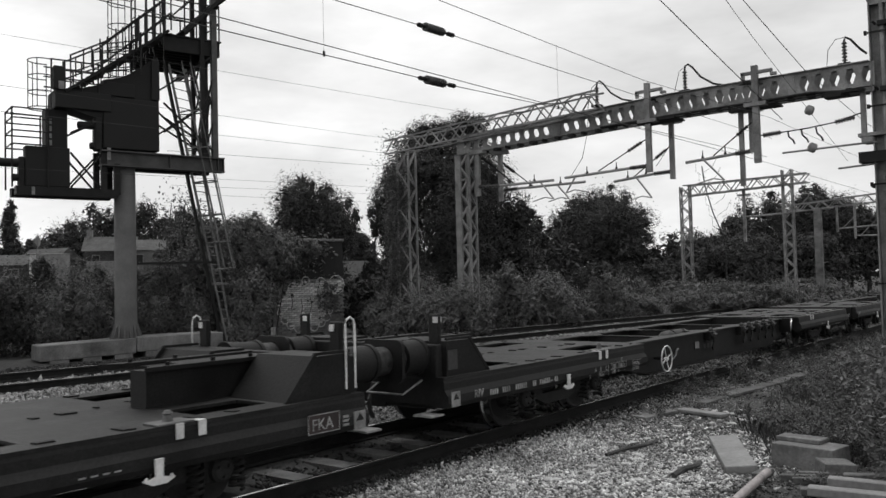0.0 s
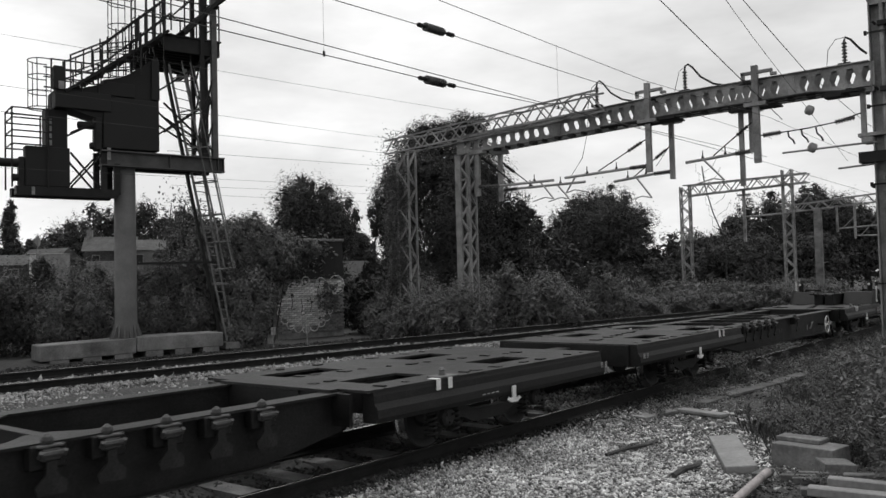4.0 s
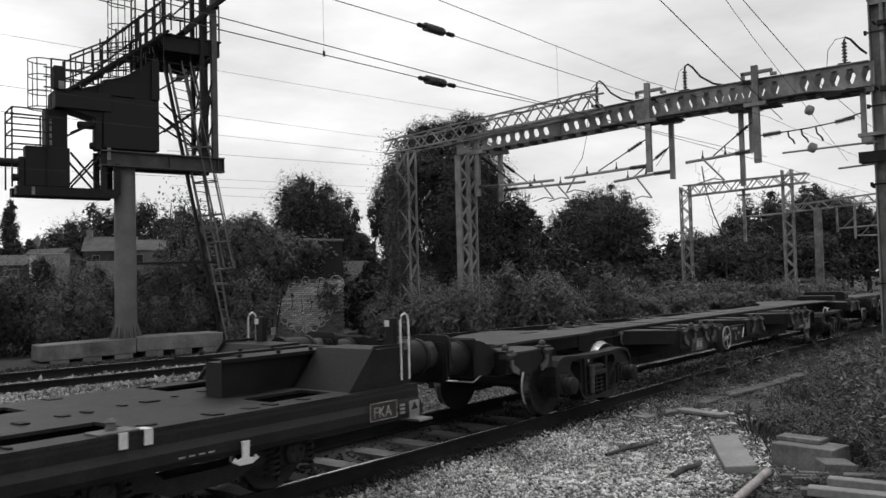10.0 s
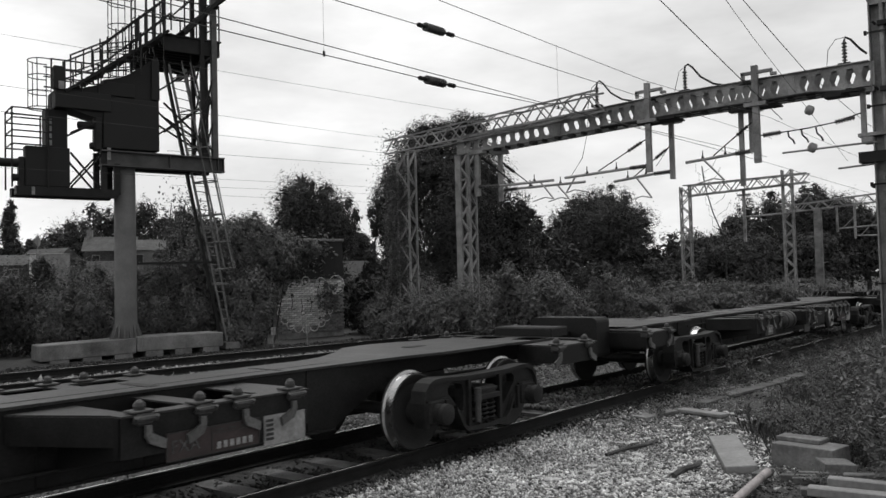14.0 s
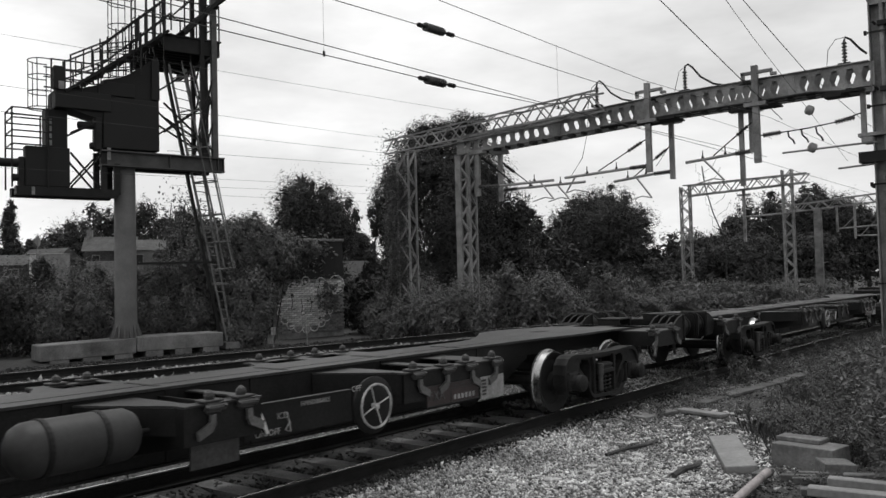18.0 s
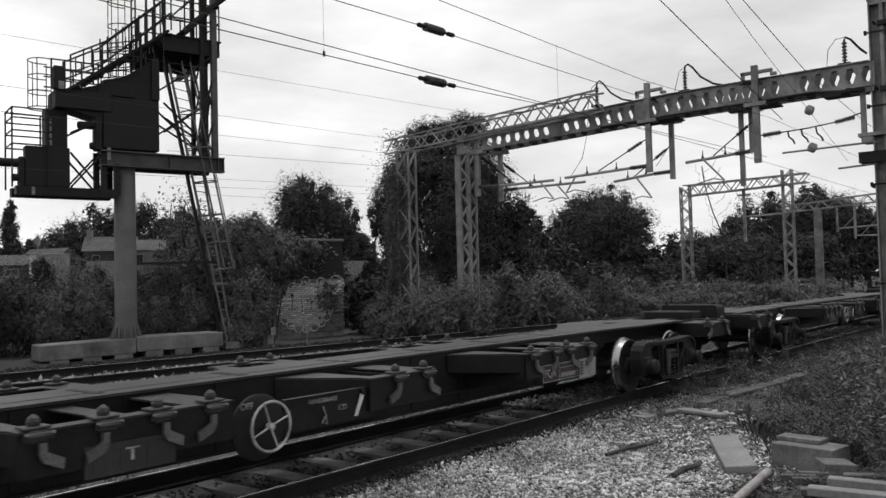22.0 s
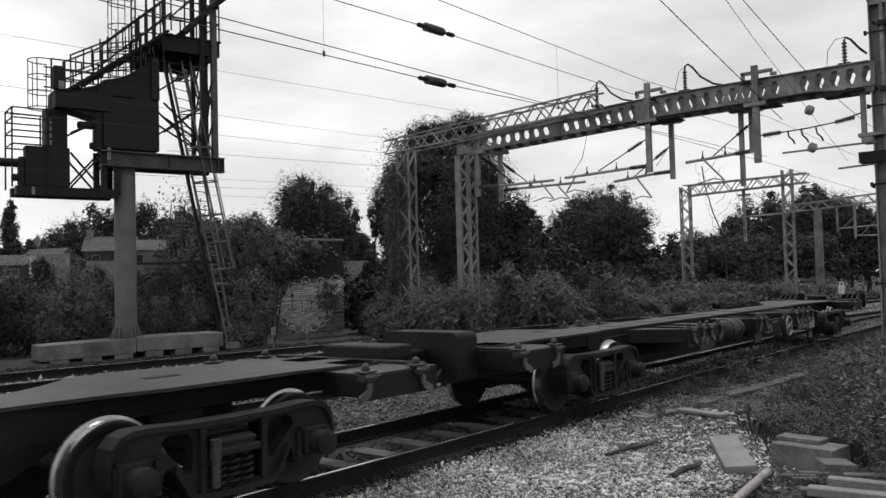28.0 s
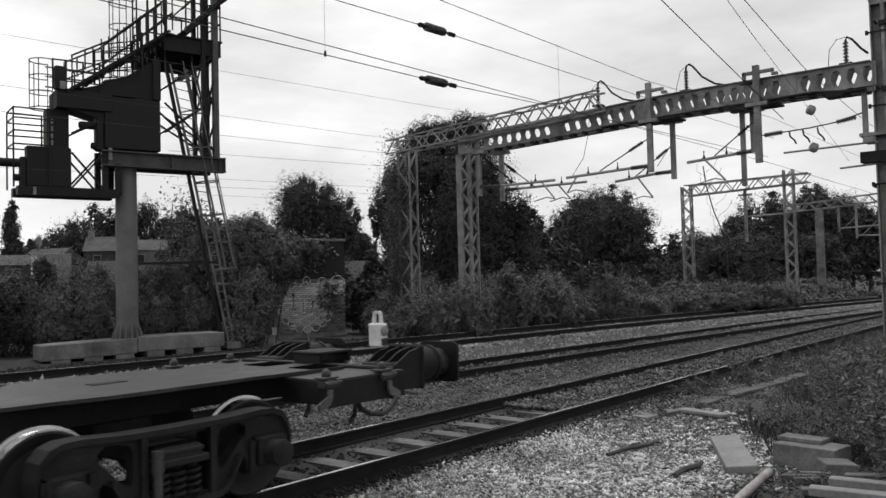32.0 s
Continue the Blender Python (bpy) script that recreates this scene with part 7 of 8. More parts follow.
WEED_KINDS = [weed_mesh(1.0, 9, 0.021, WEED, 0.5), weed_mesh(0.65, 10, 0.02, WEED, 0.7), weed_mesh(0.4, 13, 0.018, WEED, 0.9), weed_mesh(1.35, 8, 0.023, WEED, 0.4), weed_mesh(0.22, 16, 0.016, WEED, 1.0), weed_mesh(1.15, 4, 0.03, WEED, 0.4)]


def weed(kind, x, y, scale=1.0):
    st, lv = WEED_KINDS[kind]
    t = thing("weed", "straggling weed growing through the dirt and rubble", "weed", "weeds by the track", at=pose(x, y, height(x, y) - 0.02, 0, 0, RNG.uniform(0, 360)))
    t.scale = (scale,) * 3
    tagged(part("stalk", st, None, t), kind="stuff")
    tagged(part("leafage", lv, None, t), kind="stuff")


# the overgrown strip: low at its edge by the trough, taller away from the track
patches = [(RNG.random() ** 1.5, RNG.random() ** 0.8) for k in range(46)]
for k in range(165):
    g = patches[k % 46]
    y = 8.4 + 19 * min(1, max(0, g[0] + RNG.normal() * 0.03))
    edge = float(np.interp(y, [8, 9.5, 12.3, 15.8, 21, 28], [-2.2, -2.8, -4.2, -4.45, -4.5, -5.0]))
    f = min(1.2, max(0, g[1] + RNG.normal() * 0.09))
    x = edge + (-0.17 * y + 0.3 - edge) * f
    if -3.8 < x < -2.9 and y < 10.6 or x < -1.5 and y < 8.9 and f < 0.6:
        continue
    tall = f + RNG.normal() * 0.15 + (0.3 if y > 15 else 0)
    kind = int(RNG.choice([4, 2, 4] if tall < 0.45 else [2, 1, 4, 1] if tall < 0.8 else [0, 1, 3]))
    weed(kind, x, y, RNG.uniform(0.55, 1.0))
for k in range(14):
    x, y, _ = on(NEAR, RNG.uniform(14, 26), RNG.uniform(1.25, 1.6))
    weed(5, x, y, RNG.uniform(0.35, 0.6))
# a few broad-leaved stalks stand above the rest
for x, y, q in ((-1.75, 8.9, 1.0), (-1.7, 9.6, 1.15), (-2.0, 10.4, 1.2), (-2.15, 11.2, 1.25), (-2.6, 13.2, 1.2), (-1.9, 9.9, 0.9), (-3.2, 16.4, 1.1), (-3.0, 15.0, 1.2), (-2.35, 12.0, 1.1)):
    weed(5, x, y, q)
for k in range(36):
    y = RNG.uniform(11, 34)
    x = float(np.interp(y, NEAR[:, 2], NEAR[:, 1])) + RNG.uniform(1.1, 1.75)
    weed(int(RNG.choice([2, 4, 4])), x, y, RNG.uniform(0.4, 0.9))

# leafy tall stalks at the edge of the path and beside the rail
WEED_KINDS.append(weed_mesh(1.35, 5, 0.03, LEAF, 0.3))
WEED_KINDS.append(weed_mesh(0.8, 3, 0.032, LEAF, 0.6))
for x, y, q in ((-2.75, 13.4, 1.1), (-2.5, 12.6, 1.0), (-2.95, 14.4, 1.15), (-2.3, 11.6, 1.05), (-2.05, 10.8, 0.95), (-3.2, 15.4, 1.1), (-2.6, 14.0, 1.2), (-1.85, 9.8, 0.85)):
    weed(6, x, y, q)
for x, y, q in ((-5.2, 16.4, 0.9), (-5.5, 15.6, 0.7), (-4.7, 17.6, 0.9), (-3.7, 14.2, 0.8), (-3.4, 12.9, 0.7), (-4.2, 18.4, 1.0)):
    weed(7, x, y, q)


def grass():
    """Thin arching blades through the overgrown strip and along the cess."""
    n = 4200
    y = 9.9 + 18 * RNG.random(n) ** 1.4
    edge = np.interp(y, [8, 9.5, 12.3, 15.8, 21, 28], [-2.4, -3.0, -4.4, -4.7, -4.9, -5.4])
    x = edge + (-0.15 * y - edge) * RNG.random(n) ** 0.9
    tuft = RNG.integers(0, 260, n)
    ty, tf = y[tuft], RNG.normal(size=(n, 2)) * 0.07
    x, y = x[tuft] + tf[:, 0], ty + tf[:, 1]
    z = np.array([height(float(a), float(b)) for a, b in zip(x[:1], y[:1])])[0]
    a, h, lean = RNG.uniform(0, 6.28, n), RNG.uniform(0.05, 0.24, n), RNG.uniform(0.1, 0.5, n)
    d = np.stack([np.cos(a), np.sin(a), np.zeros(n)], 1)
    side = np.stack([-np.sin(a), np.cos(a), np.zeros(n)], 1) * 0.0035
    p0 = np.stack([x, y, np.full(n, z)], 1)
    p1 = p0 + d * (lean * h * 0.35)[:, None] + np.stack([0 * h, 0 * h, h * 0.65], 1)
    p2 = p0 + d * (lean * h)[:, None] + np.stack([0 * h, 0 * h, h], 1)
    v = np.stack([p0 - side, p0 + side, p1 + side, p2, p1 - side], 1).reshape(-1, 3)
    me = bpy.data.meshes.new("grass")
    me.vertices.add(5 * n)
    me.vertices.foreach_set("co", v.astype(np.float32).ravel())
    me.loops.add(5 * n)
    me.loops.foreach_set("vertex_index", np.arange(5 * n, dtype=np.int32))
    me.polygons.add(n)
    me.polygons.foreach_set("loop_start", np.arange(0, 5 * n, 5, dtype=np.int32))
    me.update(calc_edges=True)
    me.materials.append(WEED)
    return tagged(new("grass", me), "thin dry grass between the weeds and rubble", "grass", kind="stuff")


grass()

# ---- ballast: loose stones over the beds ----
def stones(name, label, n, place, size, material, seed, flat=0.9, lean=0.6):
    """Many loose stones, joined: angular lumps set by place(u, v) -> x, y, z."""
    r = np.random.default_rng(seed)
    lump = np.array([(1, 0.1, 0), (-0.6, 0.85, 0.1), (-0.5, -0.9, -0.05), (0.1, 0.05, 0.75), (-0.1, 0, -0.75)], float)
    tri = np.array([(0, 1, 3), (1, 2, 3), (2, 0, 3), (1, 0, 4), (2, 1, 4), (0, 2, 4)])
    pos = place(r.random(n), r.random(n), r)
    s = size * r.uniform(0.5, 1.4, (n, 1, 1)) * r.uniform(0.55, 1.5, (n, 1, 3)) / 2 * np.array((1.15, 1.0, flat))
    v = (lump[None] + r.normal(size=(n, 5, 3)) * 0.25) * s * 1.15
    q = r.normal(size=(n, 4)) * (1.0, lean, lean, 1.0)
    q /= np.linalg.norm(q, axis=1, keepdims=True)
    w, x, y, z = q.T
    R = np.stack([1 - 2 * (y * y + z * z), 2 * (x * y - z * w), 2 * (x * z + y * w), 2 * (x * y + z * w), 1 - 2 * (x * x + z * z), 2 * (y * z - x * w), 2 * (x * z - y * w), 2 * (y * z + x * w), 1 - 2 * (x * x + y * y)], 1).reshape(n, 3, 3)
    v = np.einsum("nij,nkj->nki", R, v) + pos[:, None, :]
    f = (tri[None] + 5 * np.arange(n)[:, None, None]).reshape(-1, 3)
    me = bpy.data.meshes.new(name)
    me.vertices.add(5 * n)
    me.vertices.foreach_set("co", v.astype(np.float32).ravel())
    me.loops.add(18 * n)
    me.loops.foreach_set("vertex_index", f.astype(np.int32).ravel())
    me.polygons.add(6 * n)
    me.polygons.foreach_set("loop_start", np.arange(0, 18 * n, 3, dtype=np.int32))
    me.update(calc_edges=True)
    me.materials.append(material)
    return tagged(new(name, me), label, "ballast", kind="stuff")


def bed(ln, lat0, lat1, s0, s1, z, power=1.3, stray=0.0):
    """Places on a strip beside a line, thinning with distance."""
    def place(u, v, r):
        s = s0 + (s1 - s0) * u ** power
        lat = lat0 + (lat1 - lat0) * v + stray * np.abs(r.normal(size=len(v)))
        s = s + stray * 3 * r.normal(size=len(v))
        x, y, th = (np.interp(s, ln[:, 0], ln[:, i]) for i in (1, 2, 3))
        x, y = x + lat * np.cos(th), y - lat * np.sin(th)
        zz = z(lat) if callable(z) else np.full(len(x), z)
        return np.stack([x, y, zz + r.normal(size=len(x)) * 0.008], 1)
    return place


# between and beside the rails: dark and oily under the trains, pale in the space between tracks
def four_foot(lat):
    return np.interp(lat, [-1.3, -0.85, -0.6, -0.25, 0.0, 0.65], [-0.175, -0.18, -0.2, -0.235, -0.255, -0.265])


def shoulder(lat):
    return np.interp(lat, [0.8, 0.95, 1.2, 1.7], [-0.165, -0.145, -0.15, -0.25])


stones("ballast_under_near_track", "dark oily ballast between the near rails", 18000, bed(NEAR, -1.3, 0.68, 0, 45, four_foot), 0.05, DARK_BALLAST, 1)
stones("ballast_in_near_track", "brown-grey ballast burying the sleepers ahead", 15000, bed(NEAR, -1.3, 0.72, 10.9, 60, -0.125, 1.5), 0.055, DULL_BALLAST, 12)
stones("ballast_shoulder", "dirty ballast shoulder beside the near rail", 8000, bed(NEAR, 0.82, 1.25, 2, 45, shoulder), 0.045, DARK_BALLAST, 2)
stones("ballast_between_tracks", "dull grey ballast between the near and middle tracks", 46000, bed(NEAR, -4.3, -1.25, 0, 50, -0.18, 1.6), 0.05, DULL_BALLAST, 3)
stones("ballast_under_middle_track", "dark ballast between the middle rails", 14000, bed(MIDDLE, -1.3, 1.3, 4, 45, -0.15), 0.055, DULL_BALLAST, 4)


def six_foot(lat):
    return np.interp(lat, [0.8, 1.4, 2.0, 2.9], [0.04, 0.06, -0.05, -0.17])


stones("ballast_between_tracks", "pale clean ballast heaped beside the far track", 24000, bed(FAR, 0.85, 3.0, 3, 60, six_foot, 1.7), 0.07, BALLAST, 5)
stones("ballast_under_far_track", "pale clean ballast between the far rails", 13000, bed(FAR, -0.7, 0.7, 3, 60, 0.08, 1.7), 0.07, BALLAST, 6)
stones("ballast_shoulder", "dirty ballast shoulder beyond the far rail", 6000, bed(FAR, -2.4, -0.8, 4, 50, lambda l: np.interp(l, [-2.4, -1.5, -0.8], [-0.05, 0.06, 0.09])), 0.055, DARK_BALLAST, 7)

# pale chippings of the path in front of the camera
CHIPS = mat("pale_limestone_chippings", 0.5, 0.9, 0, 30, 0.7, 0.35, 0.4, each=0.75, islands=True)
def cess(lat):
    return np.interp(lat, [0.95, 1.2, 1.75, 2.1, 3.0, 4.6], [-0.15, -0.155, -0.25, -0.28, -0.29, -0.295])


stones("chippings", "pale trodden chippings beside the near track", 60000, bed(NEAR, 0.98, 3.45, -1.5, 10.8, cess, 1.0, 0.3), 0.042, CHIPS, 8, 0.55, 0.22)
stones("chippings", "small pale chippings spilled towards the near rail", 9000, bed(NEAR, 1.1, 1.9, 3.5, 9.5, lambda l: cess(l) + 0.012, 1.0, 0.1), 0.03, CHIPS, 14)
stones("chippings", "dirty chippings mixed with soil and weeds", 16000, bed(NEAR, 3.0, 4.9, -2, 16, cess, 1.0, 0.2), 0.03, mat("soiled_chippings", 0.125, 0.9, 0, 30, 1.0, 0.35, 0.4, each=0.7, islands=True), 10)
stones("dirt_clods", "dark broken soil and stones by the footing", 12000, bed(FAR, -6.5, -2.2, 0, 32, lambda l: np.interp(l, [-6.5, -2.6, -1.7], [-0.16, -0.1, 0.05]) + 0.015, 1.0), 0.07, DARK_BALLAST, 11)
stones("chippings", "thinning dusty chippings farther along the track", 26000, bed(NEAR, 1.0, 3.6, 9.5, 40, lambda l: np.interp(l, [1.2, 1.75, 2.1, 3.6], [-0.155, -0.25, -0.28, -0.3]), 1.2), 0.045, mat("dull_dusty_chippings", 0.15, 0.9, 0, 30, 1.0, 0.35, 0.4, each=0.55, islands=True), 9)


# ---- rubble, slabs and timbers by the camera ----
def slab(name, label, cat, x, y, z, size, turn, material, group="", tilt=(0, 0), bevel=0.008):
    b = B()
    sx, sy, sz = size
    box(b, -sx / 2, -sy / 2, 0, sx / 2, sy / 2, sz, bevel)
    for v in b.verts:
        v.co += Vector((noise.noise(v.co * 9 + Vector((x, y, 0))), noise.noise(v.co * 9 + Vector((y, x, 3))), 0)) * 0.008
    return solid(name, b, material, label, cat, group, at=pose(x, y, z, tilt[0], tilt[1], turn))


PALE = mat("pale_cut_board", 0.24, 0.8, 0, 26, 2.5, 0.15, 0.15, dirt=0.25)
GREY_SLAB = mat("grey_trough_lid", 0.11, 0.9, 0, 30, 2, 0.25, 0.3, each=0.2)
slab("stone_slab", "pale flat slab lying on the weedy rubble", "slab", -3.46, 9.6, -0.26, (0.33, 1.5, 0.09), 27, PALE, tilt=(2, -4))
slab("concrete_block", "broken concrete block half buried in weeds", "block", -2.64, 9.74, -0.34, (0.68, 0.42, 0.29), -10, CONCRETE, "rubble")
slab("timber_plank", "short weathered plank laid on the block", "plank", -2.75, 9.85, -0.05, (0.5, 0.24, 0.05), -8, TIMBER, "planks")
slab("timber_plank", "weathered plank beside the block", "plank", -1.75, 9.0, -0.2, (0.75, 0.13, 0.07), 10, TIMBER, "planks", (0, -4))
slab("timber_plank", "pale weathered plank at the heap's edge", "plank", -1.73, 8.25, -0.22, (1.05, 0.15, 0.08), 6, PALE, "planks")
slab("timber_plank", "pale plank stacked behind the front one", "plank", -1.6, 8.62, -0.2, (1.15, 0.14, 0.08), 5, PALE, "planks")
slab("timber_plank", "short dark plank under the heap", "plank", -2.2, 8.5, -0.28, (0.42, 0.13, 0.06), 25, TIMBER, "planks")
slab("concrete_block", "small broken concrete lump", "block", -2.3, 9.36, -0.27, (0.34, 0.22, 0.14), 40, CONCRETE, "rubble", (6, 4))
for x, y, sx, sy, t in ((-2.0, 10.4, 0.42, 0.16, 10), (-2.35, 8.95, 0.5, 0.11, 15), (-2.45, 9.15, 0.3, 0.1, 5), (-2.9, 8.95, 0.26, 0.12, 80), (-2.55, 8.95, 0.34, 0.1, 18)):
    slab("timber_offcut", "short weathered timber offcut in the weeds", "offcut", x, y, -0.29, (sx, sy, 0.07), t, TIMBER, "offcuts", (RNG.uniform(-5, 5), RNG.uniform(-5, 5)))
for x, y, L, t, r in ((-4.59, 9.42, 1.06, 79, 0.022), (-3.63, 8.76, 0.75, 87, 0.03), (-6.3, 17.2, 1.1, 12, 0.02)):
    b = B()
    tube(b, [(-L / 2, 0, r), (-L * 0.1, 0.03, r * 1.3), (L * 0.2, -0.01, r * 1.2), (L / 2, 0.04, r)], r, 7)
    solid("fallen_stick", b, BARK, "dark fallen stick lying on the chippings", "stick", "sticks", at=pose(x, y, height(x, y) + 0.012, 0, 0, t))
b = B()
tube(b, [(0, 0.35, 0.05), (0.02, 0.1, 0.05), (0.05, -0.3, 0.045), (0.07, -0.6, 0.04), (0.09, -0.9, 0.03)], 0.042, 10)
solid("hose_pipe", b, mat("pinkish_faded_pipe", 0.3, 0.6, 0, 30, 4, 0.2, 0.1, tint=(1.06, 0.98, 0.98)), "faded pinkish pipe lying among the weeds", "pipe", at=pose(-2.84, 8.55, -0.27), round_=True)
# cable trough lids running beside the track, some broken
for k in range(22):
    s = 12.6 + 1.0 * k
    x, y, th = on(NEAR, s, 1.5 + 0.085 * (s - 13))
    if k in (0,):
        continue
    slab("trough_lid", "grey concrete cable trough lid level with the dirt", "trough lid", x + 0.06, y, -0.264 + 0.006 * (k % 3), (0.27, 0.97, 0.05), -math.degrees(th) - 4 + 3 * math.sin(k * 2.1), GREY_SLAB, "trough lids")
slab("trough_lid", "displaced pale trough lid on the chippings", "trough lid", -4.84, 12.25, -0.25, (0.26, 0.72, 0.05), 84, PALE, "trough lids", (2, 2))
slab("trough_lid", "flat grey lid pushed askew beside the track", "trough lid", -5.4, 11.6, -0.22, (0.48, 0.85, 0.05), -8, CONCRETE, "trough lids")
for k in range(85):
    x, y, _ = on(NEAR, RNG.uniform(5, 13), RNG.uniform(1.3, 3.6))
    slab("stone_fragment", "flat pale stone fragment on the chippings", "stone", x, y, height(x, y) - 0.005, (RNG.uniform(0.06, 0.2), RNG.uniform(0.05, 0.13), 0.03), RNG.uniform(0, 180), CHIPS, "stone fragments", (RNG.uniform(-6, 6), RNG.uniform(-6, 6)))
b = B()
tube(b, [(-0.55, 0, 0), (0, 0.02, 0.03), (0.55, 0, 0.0)], 0.03, 6)
solid("cable", b, CONCRETE, "pale cable crossing between the rails", "cable", at=pose(-6.9, 16.6, -0.16, 0, 0, 20))

# spare rail lying beyond the far track, and lineside markers
b = B()
box(b, -0.07, -3.2, 0, 0.07, 3.2, 0.15, 0.02)
solid("spare_rail", b, RAIL_SIDE, "rusty spare rail lying beside the far track", "rail", at=pose(*on(FAR, 32.5, -2.6)[:2], 0.1, 0, 0, -7))
for x, y in ((-19.05, 16.0), (-18.55, 16.86)):
    t = thing("marker_post", "small pale marker plate on a thin stake", "marker", "lineside markers", at=pose(x, y, 0.05))
    b = B()
    rod(b, (0, 0, 0), (0, 0, 0.42), 0.018, 6)
    part("stake", b, GALV, t)
    for dx in (-0.045, 0.045):
        b = B()
        box(b, -0.012, dx - 0.033, 0.36, 0.012, dx + 0.033, 0.58)
        part("plate", b, PLATE, t)
for s, lat in ((27.0, -0.4), (12.6, -2.2), (31, 1.3)):
    x, y, _ = on(FAR if s > 20 else NEAR, s, lat)
    b = B()
    lathe(b, [(-0.1, 0.01), (-0.09, 0.03), (0.04, 0.035), (0.08, 0.015), (0.11, 0.014)], 10)
    solid("litter_bottle", b, PALE, "pale discarded bottle on the ballast", "litter", "litter", at=pose(x, y, 0.12 if s > 20 else -0.15, 0, 8, 40 * s), round_=True)

# ---- the brick wall with graffiti, the dark hut behind it, and distant houses ----
OLD_PAINT = mat("weathered_spray_paint", 0.62, 0.85, 0, 40, 6, 0.3, 0.2, dirt=0.5)


def brick_wall():
    a, c = Vector((-23.25, 19.75)), Vector((-22.75, 22.55))
    d = (c - a).normalized()
    L = (c - a).length
    yaw = math.degrees(math.atan2(d.y, d.x))
    t = thing("brick_wall", "old brick wall with worn pale graffiti and ivy", "wall", kind="structure", at=pose(a.x, a.y, 0.1, 0, 0, yaw))
    b = B()
    box(b, 0, 0.02, -0.2, L, 0.34, 1.95)
    part("core", b, MORTAR, t)
    b = B()
    box(b, 0, 0.0, 1.95, L, 0.34, 3.35)
    part("upper_wall", b, mat("dark_sooty_render", 0.022, 0.9, 0, 40, 2, 0.25, 0.3), t, "dark sooty upper wall")
    b = B()
    box(b, -0.1, -0.05, 3.35, L + 0.05, 0.4, 3.41, 0.01)
    part("coping", b, CONCRETE, t)
    b = B()
    box(b, -0.105, -0.0525, -0.03, 0.105, 0.0525, 0.03, 0.004)
    bm = mesh_of("brick", b, BRICK)
    paint = mat("worn_white_paint_on_brick", 0.52, 0.85, 0, 40, 2.2, 0.45, 0.4, each=0.35)
    bp = bm.copy()
    bp.materials.clear()
    bp.materials.append(paint)
    k = 0
    for row in range(25):
        z = 0.05 + row * 0.075
        off = 0.11 if row % 2 else 0.0
        for i in range(int(L / 0.22) + 1):
            x = off + i * 0.22
            if x > L - 0.08 or x < 0.08:
                continue
            # the painted patch is an uneven round; above it the wall is dark and overgrown
            q = math.hypot((x - 1.14) / 1.16, (z - 1.0) / 0.92) + 0.16 * noise.noise(Vector((x * 2.2, z * 2.2, 4)))
            q = min(q, math.hypot(x - 2.5, z - 1.72) / 0.36, math.hypot(x - 1.82, z - 1.78) / 0.22)
            o = part("brick", bp if q < 0.92 else bm, None, t)
            o.location = (x, 0.02 + 0.004 * math.sin(k * 12.9), z)
            k += 1
    # bubble outlines round the painted patch, spelling nothing
    for x, z, r, a0, a1 in ((0.13, 0.78, 0.17, 95, 295), (0.27, 0.53, 0.17, 114, 314), (0.51, 0.33, 0.17, 133, 333), (0.82, 0.2, 0.17, 152, 352), (1.16, 0.16, 0.17, 171, 371), (1.5, 0.21, 0.17, 190, 390), (1.8, 0.35, 0.17, 209, 409), (2.03, 0.55, 0.17, 228, 428), (2.16, 0.81, 0.17, 247, 447), (1.15, 1.88, 0.16, -20, 200), (2.5, 1.72, 0.36, 0, 360), (1.82, 1.78, 0.22, -10, 210), (0.62, 1.62, 0.2, 60, 230), (1.62, 1.5, 0.2, -60, 120)):
        b = B()
        tube(b, [(x + r * math.cos(radians(a0 + (a1 - a0) * k / 10)), -0.04, z + r * math.sin(radians(a0 + (a1 - a0) * k / 10))) for k in range(11)], 0.02, 4)
        bmesh.ops.scale(b, vec=(1, 0.12, 1), verts=b.verts)
        bmesh.ops.translate(b, vec=(0, -0.033, 0), verts=b.verts)
        part("graffiti_stroke", b, OLD_PAINT, t)
    for x, z, h in ((0.55, 1.1, 0.5), (0.95, 0.95, 0.6), (1.35, 1.0, 0.55), (1.75, 0.95, 0.45)):
        b = B()
        tube(b, [(x, -0.04, z + h / 2), (x + 0.05, -0.04, z), (x - 0.02, -0.04, z - h / 2), (x + 0.16, -0.04, z - h / 2 + 0.03)], 0.016, 4)
        bmesh.ops.scale(b, vec=(1, 0.12, 1), verts=b.verts)
        bmesh.ops.translate(b, vec=(0, -0.033, 0), verts=b.verts)
        part("graffiti_stroke", b, TANK, t)
    # leaves trailing over the wall
    c2 = np.concatenate([RNG.normal(size=(110, 3)) * (0.25, 0.07, 0.35) + p for p in ((0.0, -0.12, 1.9), (0.3, -0.12, 2.4), (0.9, -0.12, 2.6), (1.4, -0.12, 2.9), (2.05, -0.12, 1.5), (2.3, -0.12, 1.0), (0.6, -0.12, 2.3), (1.9, -0.12, 3.1), (2.0, -0.12, 1.2))])
    part("ivy", leaf_mesh("ivy", c2, 0.09, LEAF_DARK), None, t, "trailing dark ivy")


brick_wall()


def hut():
    t = thing("flat_roofed_hut", "dark flat-roofed brick hut behind the ivy", "hut", at=pose(-24.6, 21.9, 0.3, 0, 0, 79))
    b = B()
    box(b, -0.9, -1.4, -0.3, 1.1, 1.2, 3.2)
    part("wall", b, mat("dark_sooty_brickwork", 0.022, 0.9, 0, 40, 2, 0.25, 0.4), t)
    b = B()
    box(b, -1.0, -1.5, 3.2, 1.2, 1.3, 3.27, 0.01)
    part("roof", b, CONCRETE, t)


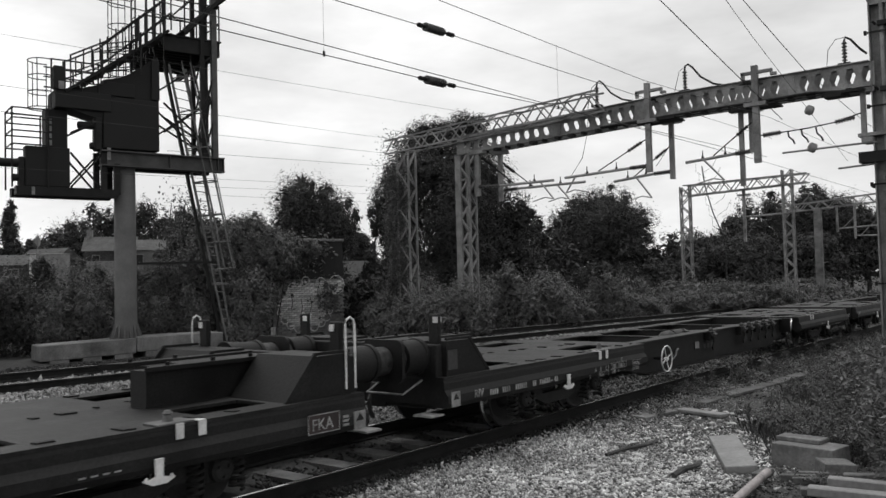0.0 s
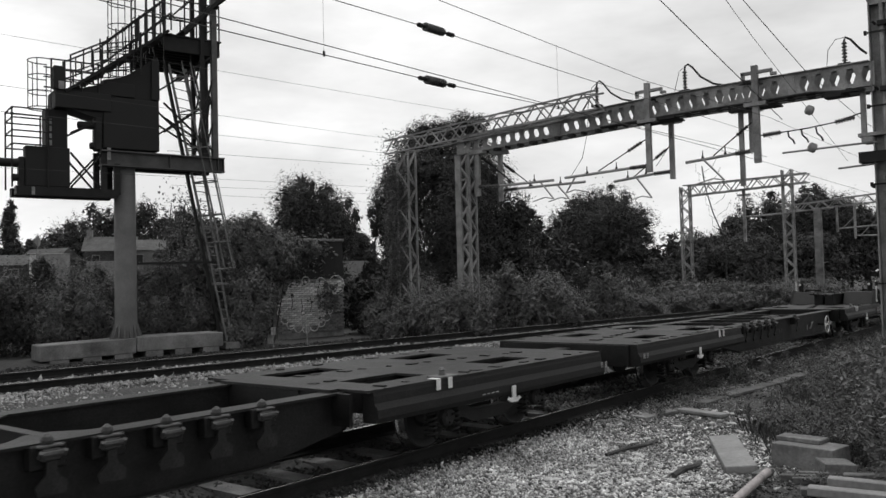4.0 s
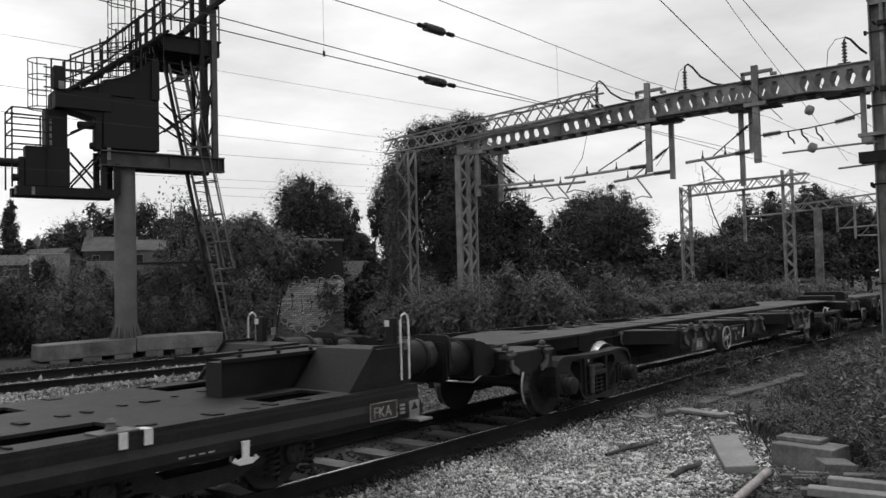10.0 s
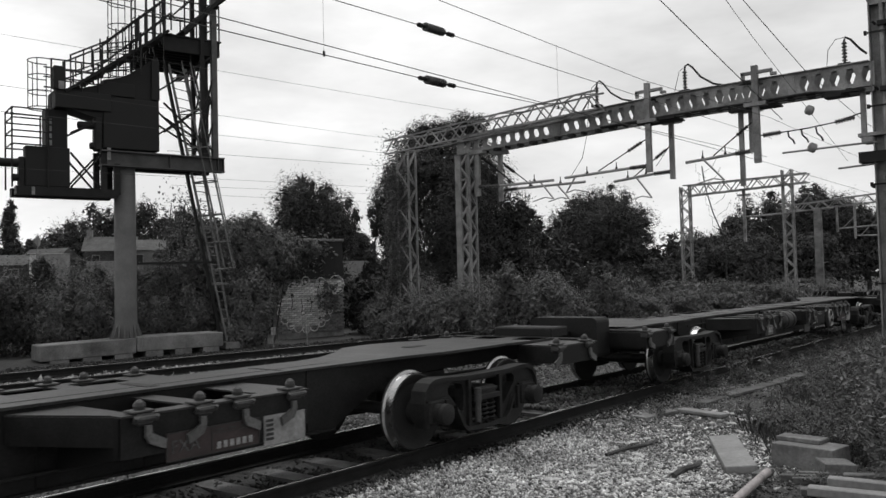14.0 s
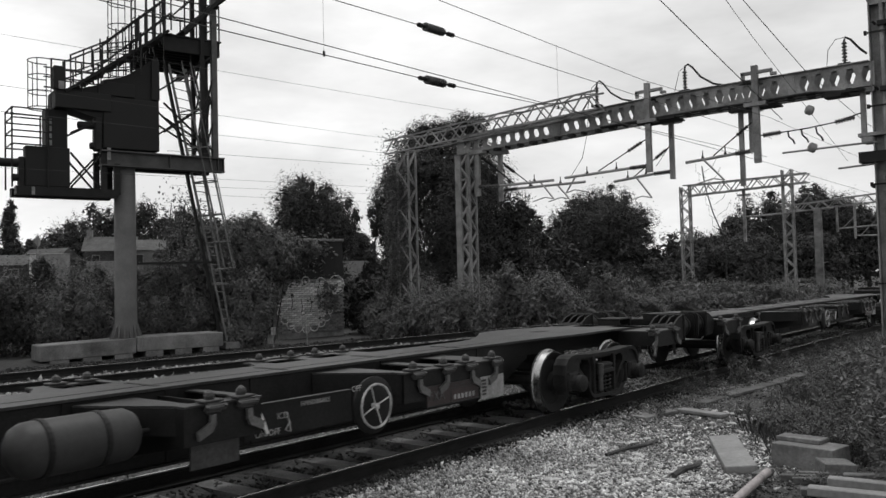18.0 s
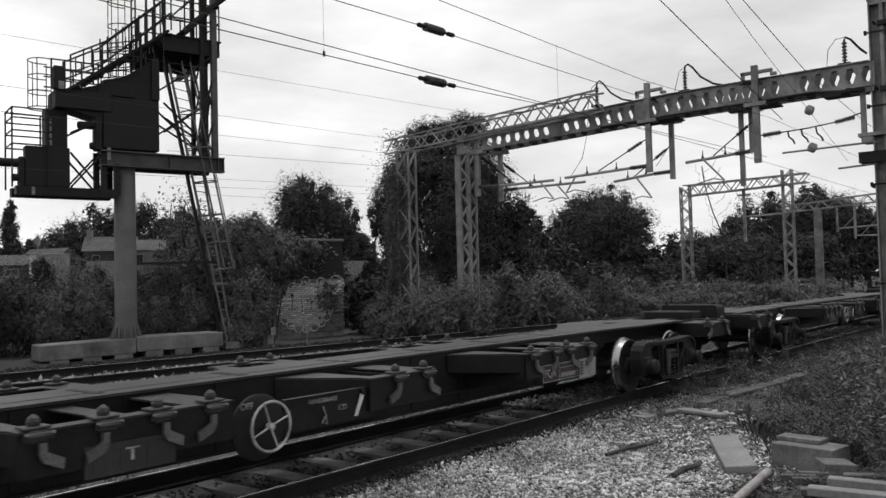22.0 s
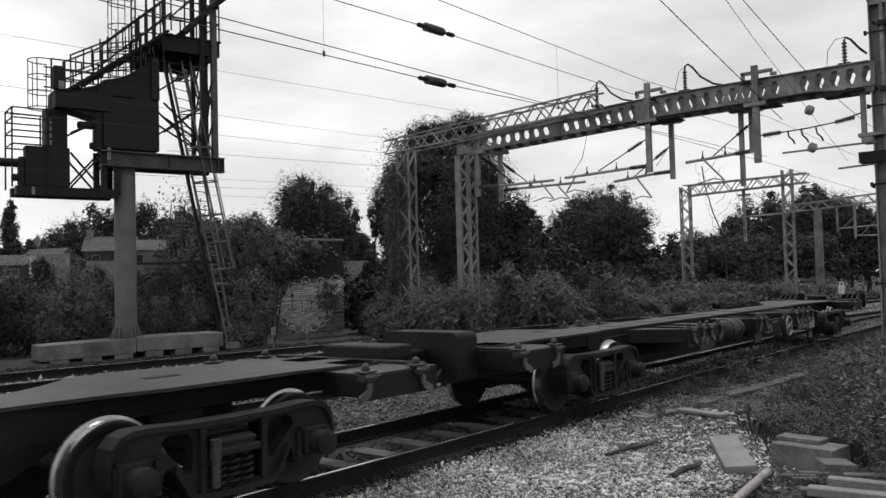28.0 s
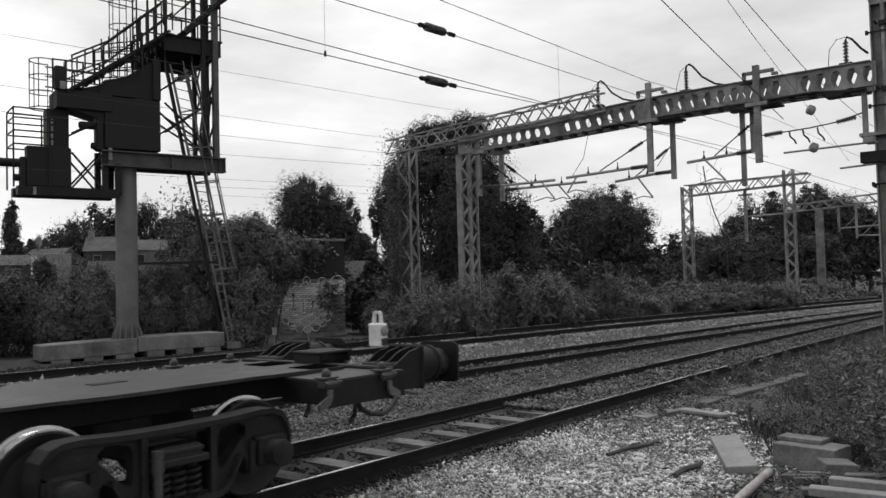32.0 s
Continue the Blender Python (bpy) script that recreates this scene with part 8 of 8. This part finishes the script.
hut()
ROOF = mat("slate_roof", 0.08, 0.8, 0, 8, 0.8, 0.3, 0.3)
SOOTY_BRICK = mat("old_house_brick", 0.055, 0.9, 0, 8, 0.8, 0.25, 0.3)
RENDER = mat("dull_house_render", 0.14, 0.9, 0, 8, 0.6, 0.2, 0.2)


def house(x, y, z, yaw, w, d, h, rise, label, wall=None, chimney=True):
    t = thing("house", label, "house", "houses beyond the trees", at=pose(x, y, z, 0, 0, yaw))
    b = B()
    box(b, -w / 2, -d / 2, -2, w / 2, d / 2, h)
    part("wall", b, wall or RENDER, t)
    b = B()
    prism(b, [(-d / 2 - 0.3, h), (d / 2 + 0.3, h), (0, h + rise)], -w / 2 - 0.2, w / 2 + 0.2, "x")
    r = part("roof", b, ROOF, t)
    if chimney:
        b = B()
        box(b, -w / 2 + 0.1, -0.35, h + rise * 0.5, -w / 2 + 0.8, 0.35, h + rise + 0.9)
        rod(b, (-w / 2 + 0.45, 0, h + rise + 0.9), (-w / 2 + 0.45, 0, h + rise + 1.2), 0.12)
        part("chimney", b, BRICK, r)
    for k in range(max(2, int(w / 2.4))):
        u = -w / 2 + (k + 0.5) * w / max(2, int(w / 2.4))
        for s in (1, -1):
            b = B()
            box(b, u - 0.5, s * d / 2 - 0.04, h - 1.6, u + 0.5, s * d / 2 + 0.04, h - 0.5)
            q = part("window", b, PALE, t)
            b = B()
            box(b, u - 0.42, s * d / 2 - 0.05, h - 1.52, u + 0.42, s * d / 2 + 0.05, h - 0.58)
            part("pane", b, BLACK, q)
    return t


house(-103.1, 59.4, 0.4, 52, 6.2, 5.0, 6.5, 2.0, "distant dark brick house with a slate roof and chimney", SOOTY_BRICK)
house(-94.8, 59.6, 0.4, 63, 5.0, 4.0, 6.3, 1.4, "distant pale rendered house with a slate roof", RENDER, False)
house(-80.7, 39.9, 0.7, 64, 3.3, 3.0, 4.75, 0.12, "low flat-roofed building with pale rendered walls", mat("pale_rendered_wall", 0.8, 0.9, 0, 8, 0.6, 0.1, 0.1), False)
house(-121.5, 53.0, 0.0, 45, 9.5, 5.0, 5.6, 1.5, "distant low house by the poplar", SOOTY_BRICK)
house(-126.0, 62.5, 0.0, 20, 7.0, 5.0, 6.6, 1.8, "distant dark gabled house against the trees", SOOTY_BRICK, False)
b = B()
box(b, -1.2, -0.1, 0, 1.2, 0.1, 4.15)
solid("pale_wall", b, PALE, "distant pale painted wall among bushes", "wall", at=pose(-64.4, 32.2, 0.6, 0, 0, 62))
b = B()
box(b, -0.9, -0.1, 0, 0.9, 0.1, 3.3)
solid("pale_wall", b, PALE, "distant pale painted wall behind the post", "wall", at=pose(-55.8, 31.3, 0.6, 0, 0, 60))
# mast with a round mirror-like lamp far off, and a low fence past the bushes
t = thing("street_lamp", "distant thin street lamp with a round head", "lamp", at=pose(-69.0, 33.2, 0.8))
b = B()
rod(b, (0, 0, 0), (0, 0, 5.0), 0.06, 6)
part("pole", b, GALV, t)
b = B()
lathe(b, [(-0.08, 0.1), (-0.06, 0.42), (0.06, 0.42), (0.08, 0.1)], 16, pose(0, 0, 5.2, 0, 0, 35))
part("head", b, GALV, t)
b = B()
for k in range(14):
    box(b, -1.4 + 0.2 * k, -0.03, 0, -1.24 + 0.2 * k, 0.03, 1.3)
box(b, -1.4, 0.03, 0.9, 1.4, 0.07, 1.0)
solid("board_fence", b, mat("dark_fence_boards", 0.02, 0.9, 0, 20, 2, 0.3, 0.3), "dark board fence behind the scrub", "fence", at=pose(-23.2, 39.2, 0.4, 0, 0, 52))
b = B()
box(b, -4, -1.2, 0, 4, 1.2, 2.7)
solid("low_shed", b, PALE, "distant low pale shed glimpsed between trees", "shed", at=pose(-43.5, 44.5, 0.8, 0, 0, 45))


motions()
